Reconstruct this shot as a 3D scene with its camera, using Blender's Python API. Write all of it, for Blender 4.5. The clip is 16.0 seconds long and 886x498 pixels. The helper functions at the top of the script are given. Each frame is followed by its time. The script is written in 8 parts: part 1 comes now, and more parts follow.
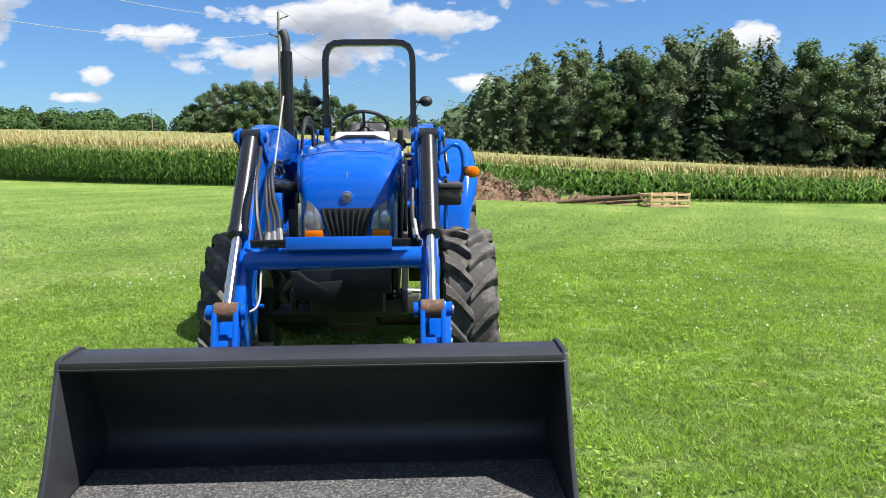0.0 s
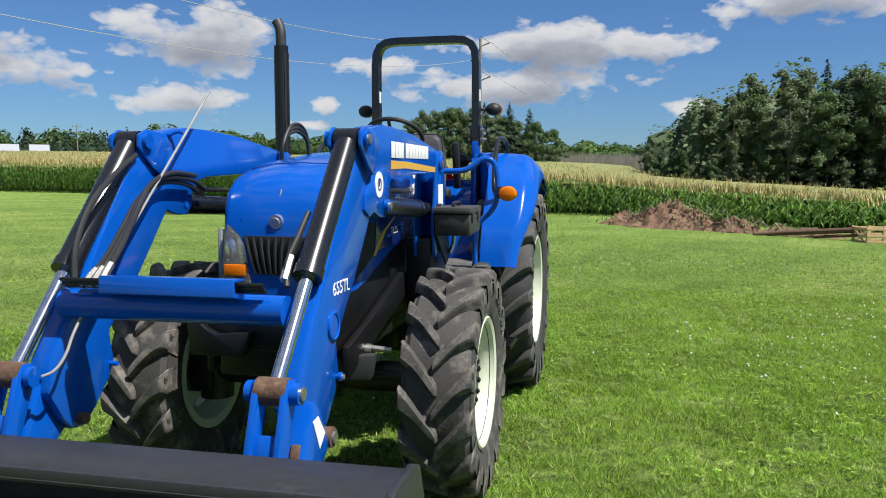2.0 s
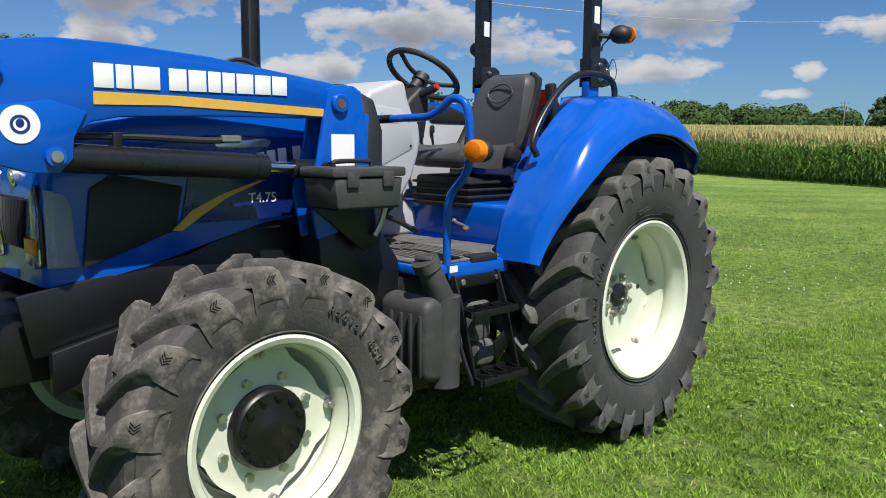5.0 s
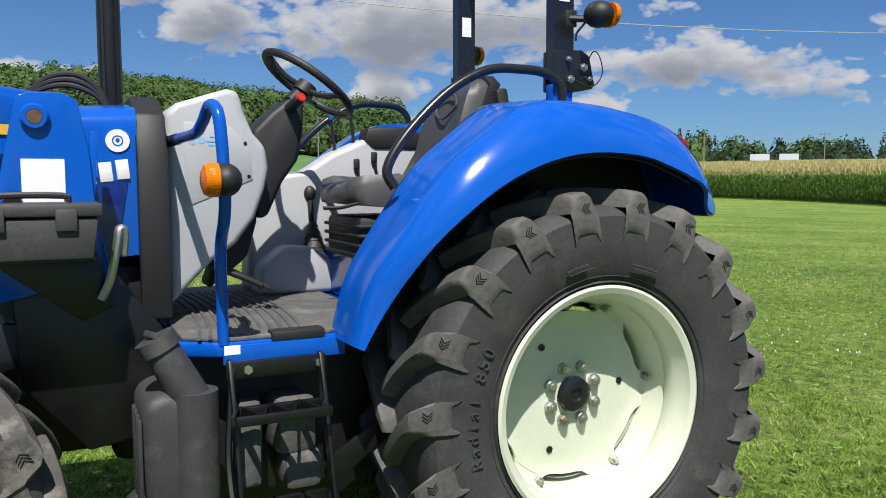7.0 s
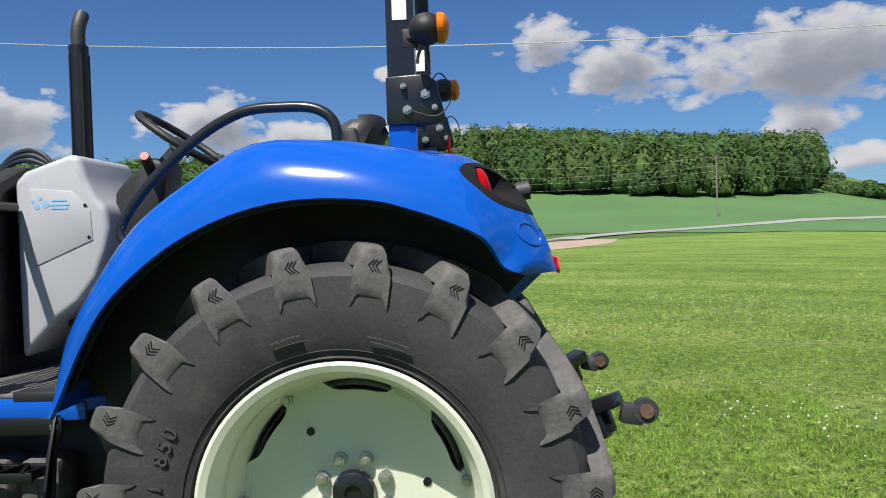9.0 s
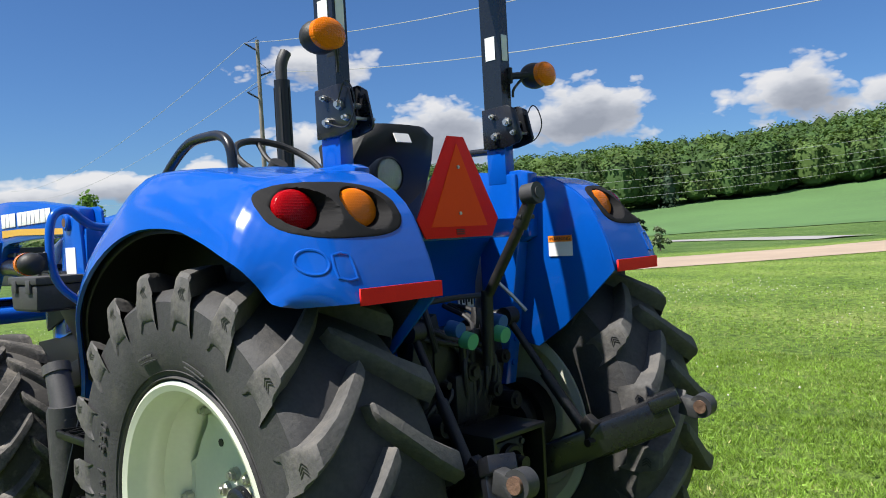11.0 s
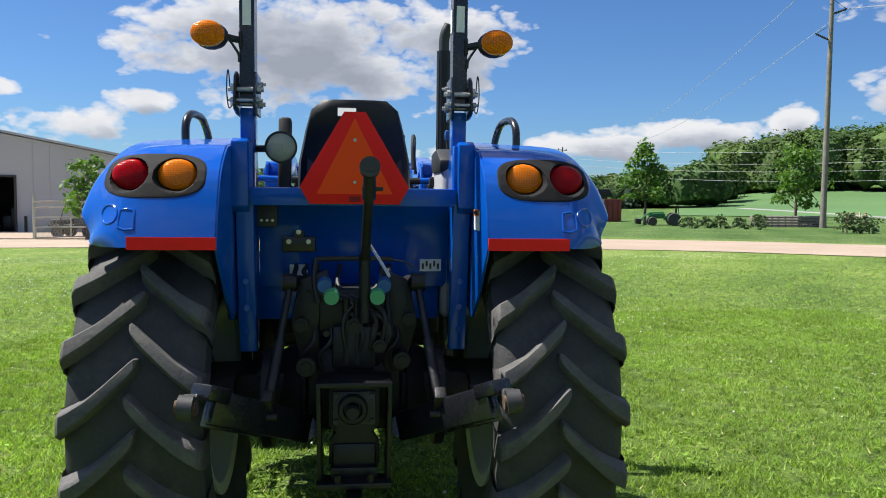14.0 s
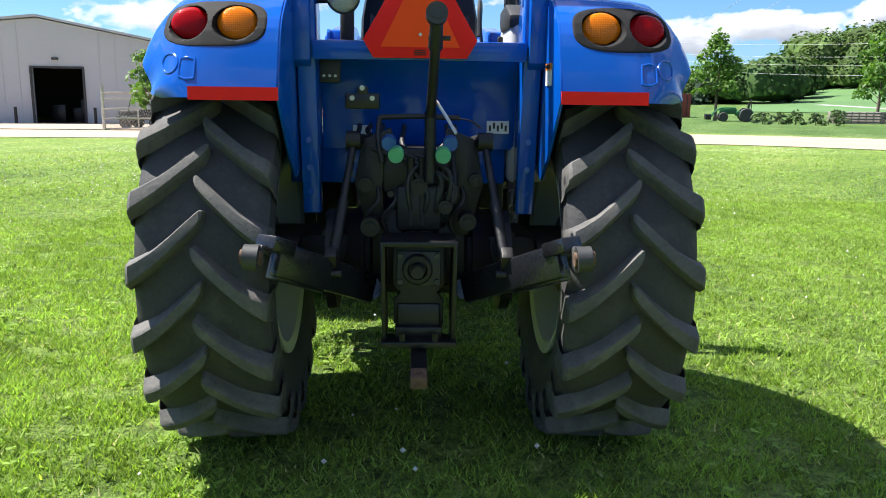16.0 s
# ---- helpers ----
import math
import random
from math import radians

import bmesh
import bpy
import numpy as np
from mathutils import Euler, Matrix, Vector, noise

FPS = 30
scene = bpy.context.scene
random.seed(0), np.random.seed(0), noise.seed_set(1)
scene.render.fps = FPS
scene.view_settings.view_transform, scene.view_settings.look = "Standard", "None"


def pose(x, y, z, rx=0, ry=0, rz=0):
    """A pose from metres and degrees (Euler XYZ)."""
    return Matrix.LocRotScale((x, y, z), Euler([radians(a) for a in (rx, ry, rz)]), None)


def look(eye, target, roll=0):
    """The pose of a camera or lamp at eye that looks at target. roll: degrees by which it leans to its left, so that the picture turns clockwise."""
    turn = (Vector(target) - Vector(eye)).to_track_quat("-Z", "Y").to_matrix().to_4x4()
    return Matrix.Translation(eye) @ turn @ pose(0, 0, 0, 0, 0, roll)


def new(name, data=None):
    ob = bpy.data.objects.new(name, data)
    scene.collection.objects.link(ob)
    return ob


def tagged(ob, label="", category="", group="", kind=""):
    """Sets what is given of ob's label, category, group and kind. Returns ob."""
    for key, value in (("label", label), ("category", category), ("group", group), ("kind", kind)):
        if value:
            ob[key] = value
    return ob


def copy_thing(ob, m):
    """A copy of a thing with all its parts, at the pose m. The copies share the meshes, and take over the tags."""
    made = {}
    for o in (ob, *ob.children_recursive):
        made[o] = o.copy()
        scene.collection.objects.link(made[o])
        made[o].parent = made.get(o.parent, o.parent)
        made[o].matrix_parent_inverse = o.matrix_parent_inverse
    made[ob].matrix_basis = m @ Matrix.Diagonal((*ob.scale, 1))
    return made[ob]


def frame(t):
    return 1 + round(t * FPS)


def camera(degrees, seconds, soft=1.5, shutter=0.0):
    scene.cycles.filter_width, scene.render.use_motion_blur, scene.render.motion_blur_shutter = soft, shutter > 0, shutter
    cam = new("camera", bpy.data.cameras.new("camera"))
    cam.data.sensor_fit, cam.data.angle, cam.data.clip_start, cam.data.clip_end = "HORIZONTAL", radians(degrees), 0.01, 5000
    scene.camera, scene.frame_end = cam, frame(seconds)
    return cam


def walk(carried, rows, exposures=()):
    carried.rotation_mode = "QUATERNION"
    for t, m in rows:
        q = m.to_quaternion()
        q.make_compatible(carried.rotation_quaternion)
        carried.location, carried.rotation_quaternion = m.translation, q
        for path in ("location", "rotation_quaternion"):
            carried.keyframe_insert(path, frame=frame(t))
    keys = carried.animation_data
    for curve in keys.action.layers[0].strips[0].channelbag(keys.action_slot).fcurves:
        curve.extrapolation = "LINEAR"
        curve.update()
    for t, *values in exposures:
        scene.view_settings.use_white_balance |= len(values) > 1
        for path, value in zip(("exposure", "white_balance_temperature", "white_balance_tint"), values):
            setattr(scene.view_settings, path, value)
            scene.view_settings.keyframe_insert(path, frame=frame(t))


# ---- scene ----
from mathutils.bvhtree import BVHTree

cam = camera(58.5, 16.0, soft=1.0)
PATH = [
    (0, (-0.374, 7.061, 1.603), (-0.448, 5.079, 1.349), -0.5),
    (0.5, (-0.569, 6.742, 1.584), (-0.573, 4.752, 1.383), -0.4),
    (1, (-0.856, 6.426, 1.563), (-0.805, 4.434, 1.394), 0.6),
    (1.5, (-1.165, 6.1, 1.527), (-0.944, 4.119, 1.362), 0.7),
    (2, (-1.451, 5.732, 1.535), (-1.015, 3.789, 1.347), -0.0),
    (2.5, (-1.747, 5.363, 1.499), (-1.121, 3.475, 1.291), -0.4),
    (3, (-1.979, 4.987, 1.458), (-1.146, 3.184, 1.222), 0.5),
    (3.2, (-2.073, 4.823, 1.479), (-1.156, 3.062, 1.241), 0.3),
    (5.3, (-2.89, 3.137, 1.433), (-1.428, 1.8, 1.161), 0.6),
    (5.5, (-2.868, 2.959, 1.417), (-1.374, 1.658, 1.141), 0.6),
    (6, (-2.81, 2.5, 1.453), (-1.25, 1.271, 1.212), -0.2),
    (6.5, (-2.863, 2.034, 1.448), (-1.18, 0.969, 1.267), -0.6),
    (7, (-2.881, 1.551, 1.41), (-1.087, 0.681, 1.248), -0.2),
    (7.5, (-2.955, 1.055, 1.402), (-1.041, 0.487, 1.278), -0.9),
    (8, (-3.012, 0.598, 1.424), (-1.032, 0.329, 1.334), -0.7),
    (8.5, (-2.949, 0.126, 1.415), (-0.951, 0.054, 1.365), -0.6),
    (9, (-2.869, -0.383, 1.402), (-0.872, -0.279, 1.37), -1.9),
    (9.5, (-2.679, -0.833, 1.406), (-0.739, -0.347, 1.377), -2.7),
    (9.7, (-2.587, -0.998, 1.431), (-0.693, -0.358, 1.404), -2.5),
    (11.8, (-1.37, -2.418, 1.448), (-0.272, -0.748, 1.392), -2.4),
    (12, (-1.217, -2.49, 1.441), (-0.214, -0.761, 1.374), -1.8),
    (12.5, (-0.839, -2.711, 1.45), (-0.053, -0.874, 1.364), -1.3),
    (13, (-0.499, -2.91, 1.465), (0.008, -0.978, 1.355), -0.5),
    (13.5, (-0.218, -2.982, 1.475), (0.097, -1.012, 1.34), -0.3),
    (14, (-0.007, -3.127, 1.467), (0.22, -1.144, 1.335), 0.6),
    (14.5, (0.042, -3.301, 1.463), (0.184, -1.307, 1.381), 0.7),
    (15, (-0.015, -3.433, 1.445), (0.11, -1.438, 1.377), 0.4),
    (15.5, (-0.038, -3.396, 1.412), (0.077, -1.407, 1.248), 0.8),
    (16, (-0.022, -3.049, 1.327), (0.055, -1.089, 0.936), 0.8),
]
walk(cam, [(t, look(eye, target, roll)) for t, eye, target, roll in PATH], exposures=((0, 1.1), (1.5, 0.80), (2.5, 0.56), (5.3, 0.52), (8, 0.54), (9.7, 0.64), (11.8, 0.90), (15, 0.92), (15.5, 1.02), (16, 1.5)))

# ---- world, sun ----
SUN_WAY = Vector((0.587, -0.214, -1.0))           # the way the sunlight travels
SUN_EL = math.atan2(1.0, math.hypot(0.587, 0.214))
SUN_AZ = math.atan2(-0.587, 0.214)                 # clockwise from +y

# cumulus clouds: compass angle from +x, height above the horizon, half width, half height (degrees)
CLOUDS = [(-87, 9.3, 9, 1.6), (-82, 6.6, 7.5, 1.4), (-73, 7.9, 2.5, 1.0), (-69, 5.1, 1.2, .7), (-113, 7.2, 1.7, .9),
          (-94, 4.8, 1.6, .6), (-68, 3.6, 2.2, .5), (-101, 11.5, 6, 1.3), (-60, 9.7, 5, 2.3), (-59, 5.4, 3.6, 1.3),
          (-37, 5.7, 2.5, 1.1), (-42, 8.8, 8, 1.8), (-50, 7.0, 4.6, 1.3), (-22, 7.1, 3, 1.5), (-24, 11.6, 14, 3.0),
          (-10, 12, 4, 2.4), (-5, 13.6, 3, 1.8), (6, 11.8, 1.6, .7), (19, 8.5, 4.2, 2.3), (13, 7.8, 3, 1.5),
          (5, 7.2, 8, 1.2), (-26, 4.4, 3.2, .8), (-34, 5.4, 2.2, 1.1), (33, 9.0, 6, 2.4), (43, 7.5, 6.4, 2.6),
          (52, 12.8, 4.2, 1.6), (54, 7.2, 2.8, 1.6), (94, 11.2, 11.5, 4.2), (83, 11, 4, 4), (108, 4.8, 3.8, 1.4),
          (113, 6.8, 1.5, .6), (104, 6.5, 2.5, .9), (66, 4.8, 5, 1.1), (73, 3.9, 7, 1.1), (60, 5.6, 1.7, 1.1), (81, 3.1, 4, .9)]


class Nodes:
    """A small hand for writing node trees."""

    def __init__(self, tree):
        self.tree = tree
        tree.nodes.clear()

    def add(self, kind, **values):
        node = self.tree.nodes.new(kind)
        for key, value in values.items():
            if key.startswith("in_"):
                node.inputs[key[3:].replace("_", " ")].default_value = value
            elif key == "op":
                node.operation = value
            elif key == "blend":
                node.blend_type = value
            elif key == "dtype":
                node.data_type = value
            elif key == "sky":
                node.sky_type = value
            elif key == "ntype":
                node.noise_type = value
        return node

    def link(self, a, b):
        self.tree.links.new(a, b)

    def put(self, socket, value):
        if isinstance(value, bpy.types.NodeSocket):
            self.tree.links.new(value, socket)
        else:
            socket.default_value = value

    def math(self, op, a, b=0.0, c=0.0, clamp=False):
        node = self.add("ShaderNodeMath", op=op)
        node.use_clamp = clamp
        for i, v in enumerate((a, b, c)):
            self.put(node.inputs[i], v)
        return node.outputs[0]

    def vec(self, op, a, b=(0, 0, 0)):
        node = self.add("ShaderNodeVectorMath", op=op)
        self.put(node.inputs[0], a)
        self.put(node.inputs[1], b)
        return node.outputs["Value"] if op in ("LENGTH", "DOT_PRODUCT") else node.outputs["Vector"]

    def noise(self, where, scale, detail=4.0, rough=0.55):
        node = self.add("ShaderNodeTexNoise")
        self.put(node.inputs["Vector"], where)
        node.inputs["Scale"].default_value = scale
        node.inputs["Detail"].default_value = detail
        node.inputs["Roughness"].default_value = rough
        return node.outputs["Fac"]

    def noise_colour(self, where, scale):
        node = self.add("ShaderNodeTexNoise")
        self.put(node.inputs["Vector"], where)
        node.inputs["Scale"].default_value = scale
        return node.outputs["Color"]

    def ramp(self, fac, *stops):
        node = self.add("ShaderNodeValToRGB")
        self.put(node.inputs[0], fac)
        els = node.color_ramp.elements
        while len(els) < len(stops):
            els.new(0.5)
        for el, (at, col) in zip(els, stops):
            el.position = at
            el.color = (*col, 1.0) if isinstance(col, tuple) else (col, col, col, 1.0)
        return node.outputs[0]

    def mix(self, fac, a, b, blend="MIX"):
        node = self.add("ShaderNodeMix", dtype="RGBA", blend=blend)
        self.put(node.inputs[0], fac)
        for socket, v in ((node.inputs[6], a), (node.inputs[7], b)):
            if isinstance(v, tuple) and len(v) == 3:
                v = (*v, 1.0)
            self.put(socket, v)
        return node.outputs[2]


def make_world():
    world = bpy.data.worlds.new("world")
    world.use_nodes = True
    n = Nodes(world.node_tree)
    sky = n.add("ShaderNodeTexSky", sky="NISHITA")
    sky.sun_disc = False
    sky.sun_elevation, sky.sun_rotation = SUN_EL, SUN_AZ
    sky.altitude, sky.air_density, sky.dust_density, sky.ozone_density = 300, 1.0, 0.35, 2.2
    way = n.vec("NORMALIZE", n.add("ShaderNodeTexCoord").outputs["Generated"])
    sep = n.add("ShaderNodeSeparateXYZ")
    n.link(way, sep.inputs[0])
    x, y, z = sep.outputs
    az = n.math("MULTIPLY", n.math("ARCTAN2", y, x), 57.2958)
    el = n.math("MULTIPLY", n.math("ARCSINE", z), 57.2958)
    comb = n.add("ShaderNodeCombineXYZ")
    n.link(az, comb.inputs[0])
    n.link(el, comb.inputs[1])
    flat = comb.outputs[0]
    def density(where, puffs=True):
        body = None
        for a, e, w, h in CLOUDS:
            d = n.vec("MULTIPLY", n.vec("SUBTRACT", where, (a, e - 0.25 * h, 0)), (1 / w, 1 / h, 0))
            one = n.math("SUBTRACT", 1.0, n.vec("LENGTH", d))
            body = one if body is None else n.math("SMOOTH_MAX", body, one, 0.25)
        # loose cumulus for the rest of the sky, above the named clouds: out of view, cover raised for more fill light
        wide = n.vec("MULTIPLY", where, (0.55, 1.0, 0))
        high = n.noise(n.vec("MULTIPLY", where, (0.4, 1.0, 0)), 0.09, 6.0, 0.6)
        above = n.math("MULTIPLY", n.math("SUBTRACT", el, 15.0), 0.2, clamp=True)
        body = n.math("MAXIMUM", body, n.math("SUBTRACT", n.math("MULTIPLY", n.math("SUBTRACT", high, 0.49), 6.0),
                                              n.math("MULTIPLY", n.math("SUBTRACT", 1.0, above), 5.0)))
        body = n.math("ADD", body, n.math("MULTIPLY", n.math("SUBTRACT", n.noise(wide, 0.36, 4.0, 0.55), 0.5), 2.0))
        if not puffs:
            return body
        puff = n.add("ShaderNodeTexVoronoi")
        puff.voronoi_dimensions = "2D"
        puff.inputs["Scale"].default_value, puff.inputs["Detail"].default_value, puff.inputs["Roughness"].default_value = 0.62, 3.0, 0.52
        n.link(n.vec("ADD", wide, n.vec("MULTIPLY", n.noise_colour(wide, 0.8), (0.9, 0.9, 0))), puff.inputs["Vector"])
        return n.math("ADD", body, n.math("MULTIPLY", n.math("SUBTRACT", 0.55, puff.outputs["Distance"]), 0.62))

    full = density(flat)
    dens = n.math("ADD", full, 0.17)
    mask = n.ramp(dens, (0.0, 0.0), (0.14, 0.50), (0.40, 1.0))
    # sunlit tops, greyer bases: how much cloud lies above a point
    over = n.math("ADD", n.math("MULTIPLY", density(n.vec("ADD", flat, (0.4, 1.1, 0)), False), 0.75), n.math("MULTIPLY", full, 0.22))
    thick = n.ramp(n.math("ADD", n.math("MULTIPLY", over, 0.80), 0.30), (0.18, (1.0, 1.0, 1.0)), (0.40, (0.86, 0.88, 0.91)), (0.62, (0.58, 0.615, 0.68)), (0.92, (0.40, 0.435, 0.50)))
    cloud = n.mix(1.0, thick, (8.4, 8.4, 8.6), "MULTIPLY")
    blue = n.mix(1.0, sky.outputs[0], (0.51, 0.775, 1.13), "MULTIPLY")
    col = n.mix(n.math("MULTIPLY", mask, 0.98), blue, cloud)
    back = n.add("ShaderNodeBackground", in_Strength=0.055)
    n.link(col, back.inputs["Color"])
    out = n.add("ShaderNodeOutputWorld")
    n.link(back.outputs[0], out.inputs["Surface"])
    scene.world = world


make_world()
sun = new("sun", bpy.data.lights.new("sun", "SUN"))
sun.data.energy, sun.data.angle, sun.data.color = 4.8, radians(0.53), (1.0, 0.955, 0.89)
sun.matrix_world = look((0, 0, 30), Vector((0, 0, 30)) + SUN_WAY)


# ---- materials ----
def material(name, colour, rough=0.5, metal=0.0, vary=0.12, grain=8.0, fine=60.0, bump=0.0, bump_scale=None, dirt=None, dirt_at=0.55,
             dirt_scale=5.0, coat=0.0, per_piece=0.0, spec=0.5, translucent=0.0, rough_vary=0.1, bump_depth=0.01):
    m = bpy.data.materials.new(name)
    m.use_nodes = True
    n = Nodes(m.node_tree)
    where = n.add("ShaderNodeTexCoord").outputs["Object"]
    big, small = n.noise(where, grain, 5.0), n.noise(where, fine, 4.0)
    f = n.math("ADD", n.math("MULTIPLY", big, 0.6), n.math("MULTIPLY", small, 0.4))
    lo, hi = tuple(c * (1 - vary) for c in colour), tuple(min(1.0, c * (1 + vary)) for c in colour)
    col = n.ramp(f, (0.32, lo), (0.68, hi))
    if dirt:
        spots = n.noise(where, dirt_scale, 8.0, 0.65)
        fac = n.ramp(spots, (dirt_at, 0.0), (min(1.0, dirt_at + 0.16), 1.0))
        col = n.mix(fac, col, dirt)
    if per_piece:
        rnd = n.add("ShaderNodeNewGeometry").outputs["Random Per Island"]
        v = n.math("ADD", 1.0 - per_piece, n.math("MULTIPLY", rnd, 2 * per_piece))
        sc = n.add("ShaderNodeCombineXYZ")
        for s in sc.inputs:
            n.link(v, s)
        col = n.mix(1.0, col, sc.outputs[0], "MULTIPLY")
    b = n.add("ShaderNodeBsdfPrincipled")
    n.link(col, b.inputs["Base Color"])
    b.inputs["Metallic"].default_value = metal
    b.inputs["Coat Weight"].default_value = coat
    b.inputs["Coat Roughness"].default_value = 0.06
    b.inputs["Specular IOR Level"].default_value = spec
    n.link(n.math("ADD", rough - rough_vary / 2, n.math("MULTIPLY", f, rough_vary), clamp=True), b.inputs["Roughness"])
    if bump:
        bn = n.add("ShaderNodeBump", in_Strength=bump, in_Distance=bump_depth)
        n.link(n.noise(where, bump_scale or fine, 6.0, 0.6), bn.inputs["Height"])
        n.link(bn.outputs[0], b.inputs["Normal"])
    out = n.add("ShaderNodeOutputMaterial")
    if translucent:
        tr = n.add("ShaderNodeBsdfTranslucent")
        n.link(n.mix(1.0, col, (1.25, 1.3, 0.6), "MULTIPLY"), tr.inputs["Color"])
        mx = n.add("ShaderNodeMixShader", in_Fac=translucent)
        n.link(b.outputs[0], mx.inputs[1])
        n.link(tr.outputs[0], mx.inputs[2])
        n.link(mx.outputs[0], out.inputs["Surface"])
    else:
        n.link(b.outputs[0], out.inputs["Surface"])
    return m


def lens_material(name, colour, rough=0.12, trans=0.35, ribs=0.0):
    """Coloured lamp plastic with moulded ribs."""
    m = bpy.data.materials.new(name)
    m.use_nodes = True
    n = Nodes(m.node_tree)
    where = n.add("ShaderNodeTexCoord").outputs["Object"]
    b = n.add("ShaderNodeBsdfPrincipled", in_Roughness=rough)
    b.inputs["Base Color"].default_value = (*colour, 1)
    b.inputs["Transmission Weight"].default_value = trans
    b.inputs["Subsurface Weight"].default_value = 0.0
    b.inputs["Specular IOR Level"].default_value = 0.14
    if ribs:
        w = n.add("ShaderNodeTexWave")
        w.bands_direction = "X"
        w.inputs["Scale"].default_value = ribs
        n.link(where, w.inputs["Vector"])
        bn = n.add("ShaderNodeBump", in_Strength=0.25, in_Distance=0.003)
        w2 = n.add("ShaderNodeTexWave")
        w2.bands_direction = "Z"
        w2.inputs["Scale"].default_value = ribs * 0.8
        n.link(where, w2.inputs["Vector"])
        n.link(n.math("MAXIMUM", w.outputs["Fac"], w2.outputs["Fac"]), bn.inputs["Height"])
        n.link(bn.outputs[0], b.inputs["Normal"])
    out = n.add("ShaderNodeOutputMaterial")
    n.link(b.outputs[0], out.inputs["Surface"])
    return m


BLUE = material("blue_paint", (0.002, 0.082, 0.44), 0.16, vary=0.05, grain=3, coat=0.3, spec=0.35, rough_vary=0.06, dirt=(0.003, 0.082, 0.39), dirt_at=0.62, dirt_scale=4)
NAVY = material("navy_decal", (0.006, 0.022, 0.16), 0.28, vary=0.06, coat=0.6)
GOLD = material("gold_decal", (0.62, 0.36, 0.05), 0.4, vary=0.05)
BLACK = material("black_paint", (0.0055, 0.0058, 0.0068), 0.40, vary=0.25, grain=5, dirt=(0.019, 0.018, 0.017), dirt_at=0.62, dirt_scale=7)
GLOSS = material("gloss_black_paint", (0.010, 0.011, 0.014), 0.28, vary=0.2, grain=4, coat=0.25)
IRON = material("dark_iron", (0.0065, 0.0065, 0.0072), 0.5, vary=0.3, grain=9, bump=0.25, dirt=(0.019, 0.017, 0.015), dirt_at=0.58, dirt_scale=9)
PLASTIC = material("black_plastic", (0.0125, 0.013, 0.0135), 0.55, vary=0.15, fine=220, bump=0.12, bump_scale=500)
BEZEL = material("matt_dark_plastic", (0.010, 0.010, 0.011), 0.78, vary=0.15, fine=220, bump=0.15, bump_scale=400, spec=0.2)
WORN = material("worn_grey_plastic", (0.032, 0.033, 0.035), 0.55, vary=0.25, grain=10, dirt=(0.085, 0.085, 0.082), dirt_at=0.60, dirt_scale=12, bump=0.1, bump_scale=200)
SEAT = material("grey_vinyl", (0.052, 0.052, 0.055), 0.42, vary=0.12, bump=0.15, bump_scale=300)
GREY = material("light_grey_plastic", (0.40, 0.41, 0.43), 0.45, vary=0.05, fine=150, bump=0.05, bump_scale=400)
CREAM = material("cream_rim_paint", (0.59, 0.62, 0.50), 0.38, vary=0.05, grain=4, coat=0.2, dirt=(0.50, 0.51, 0.40), dirt_at=0.62, dirt_scale=6)
LUG = material("worn_tread_rubber", (0.078, 0.076, 0.074), 0.75, vary=0.35, grain=7, fine=80, bump=0.25, bump_scale=60, dirt=(0.125, 0.116, 0.104), dirt_at=0.50, dirt_scale=9)
DUSTLUG = material("dusty_tread_rubber", (0.060, 0.057, 0.053), 0.8, vary=0.35, grain=7, fine=80, bump=0.3, bump_scale=60, dirt=(0.17, 0.155, 0.135), dirt_at=0.48, dirt_scale=10)
RUBBER = material("tyre_rubber", (0.037, 0.0368, 0.038), 0.72, vary=0.35, grain=6, fine=90, bump=0.2, bump_scale=70, dirt=(0.066, 0.063, 0.058), dirt_at=0.53, dirt_scale=7)
DUSTY = material("dusty_tyre_rubber", (0.048, 0.046, 0.043), 0.8, vary=0.3, grain=6, fine=90, bump=0.25, bump_scale=70, dirt=(0.16, 0.145, 0.125), dirt_at=0.52, dirt_scale=9)
BUCKET = material("bucket_paint", (0.024, 0.025, 0.029), 0.42, vary=0.3, grain=3, fine=40, spec=0.5, dirt=(0.045, 0.045, 0.047), dirt_at=0.60, dirt_scale=5)
ZINC = material("zinc_rod", (0.34, 0.335, 0.31), 0.45, 0.35, vary=0.12)
MAT = material("dusty_floor_mat", (0.085, 0.084, 0.082), 0.8, vary=0.35, grain=9, fine=60, bump=0.2, dirt=(0.16, 0.155, 0.145), dirt_at=0.52, dirt_scale=7)
DUSTY_PLASTIC = material("dusty_black_plastic", (0.040, 0.040, 0.041), 0.6, vary=0.3, grain=9, fine=120, bump=0.1, dirt=(0.075, 0.073, 0.070), dirt_at=0.54, dirt_scale=10)
CHROME = material("chrome_rod", (0.75, 0.76, 0.78), 0.12, 1.0, vary=0.05)
STEEL = material("zinc_steel", (0.50, 0.49, 0.46), 0.38, 0.9, vary=0.2, dirt=(0.25, 0.17, 0.10), dirt_at=0.62)
RUST = material("rusty_steel", (0.105, 0.058, 0.036), 0.85, vary=0.4, grain=18, bump=0.4, dirt=(0.20, 0.135, 0.09), dirt_at=0.55, dirt_scale=25)
HOSE = material("hydraulic_hose", (0.018, 0.018, 0.019), 0.5, vary=0.2, fine=150)
WHITE = material("white_sticker", (0.78, 0.78, 0.78), 0.5, vary=0.04)
ORANGE_S = material("orange_sticker", (0.90, 0.25, 0.02), 0.5, vary=0.04)
SMV_O = material("fluorescent_orange_film", (1.0, 0.085, 0.014), 0.65, vary=0.03, spec=0.12)
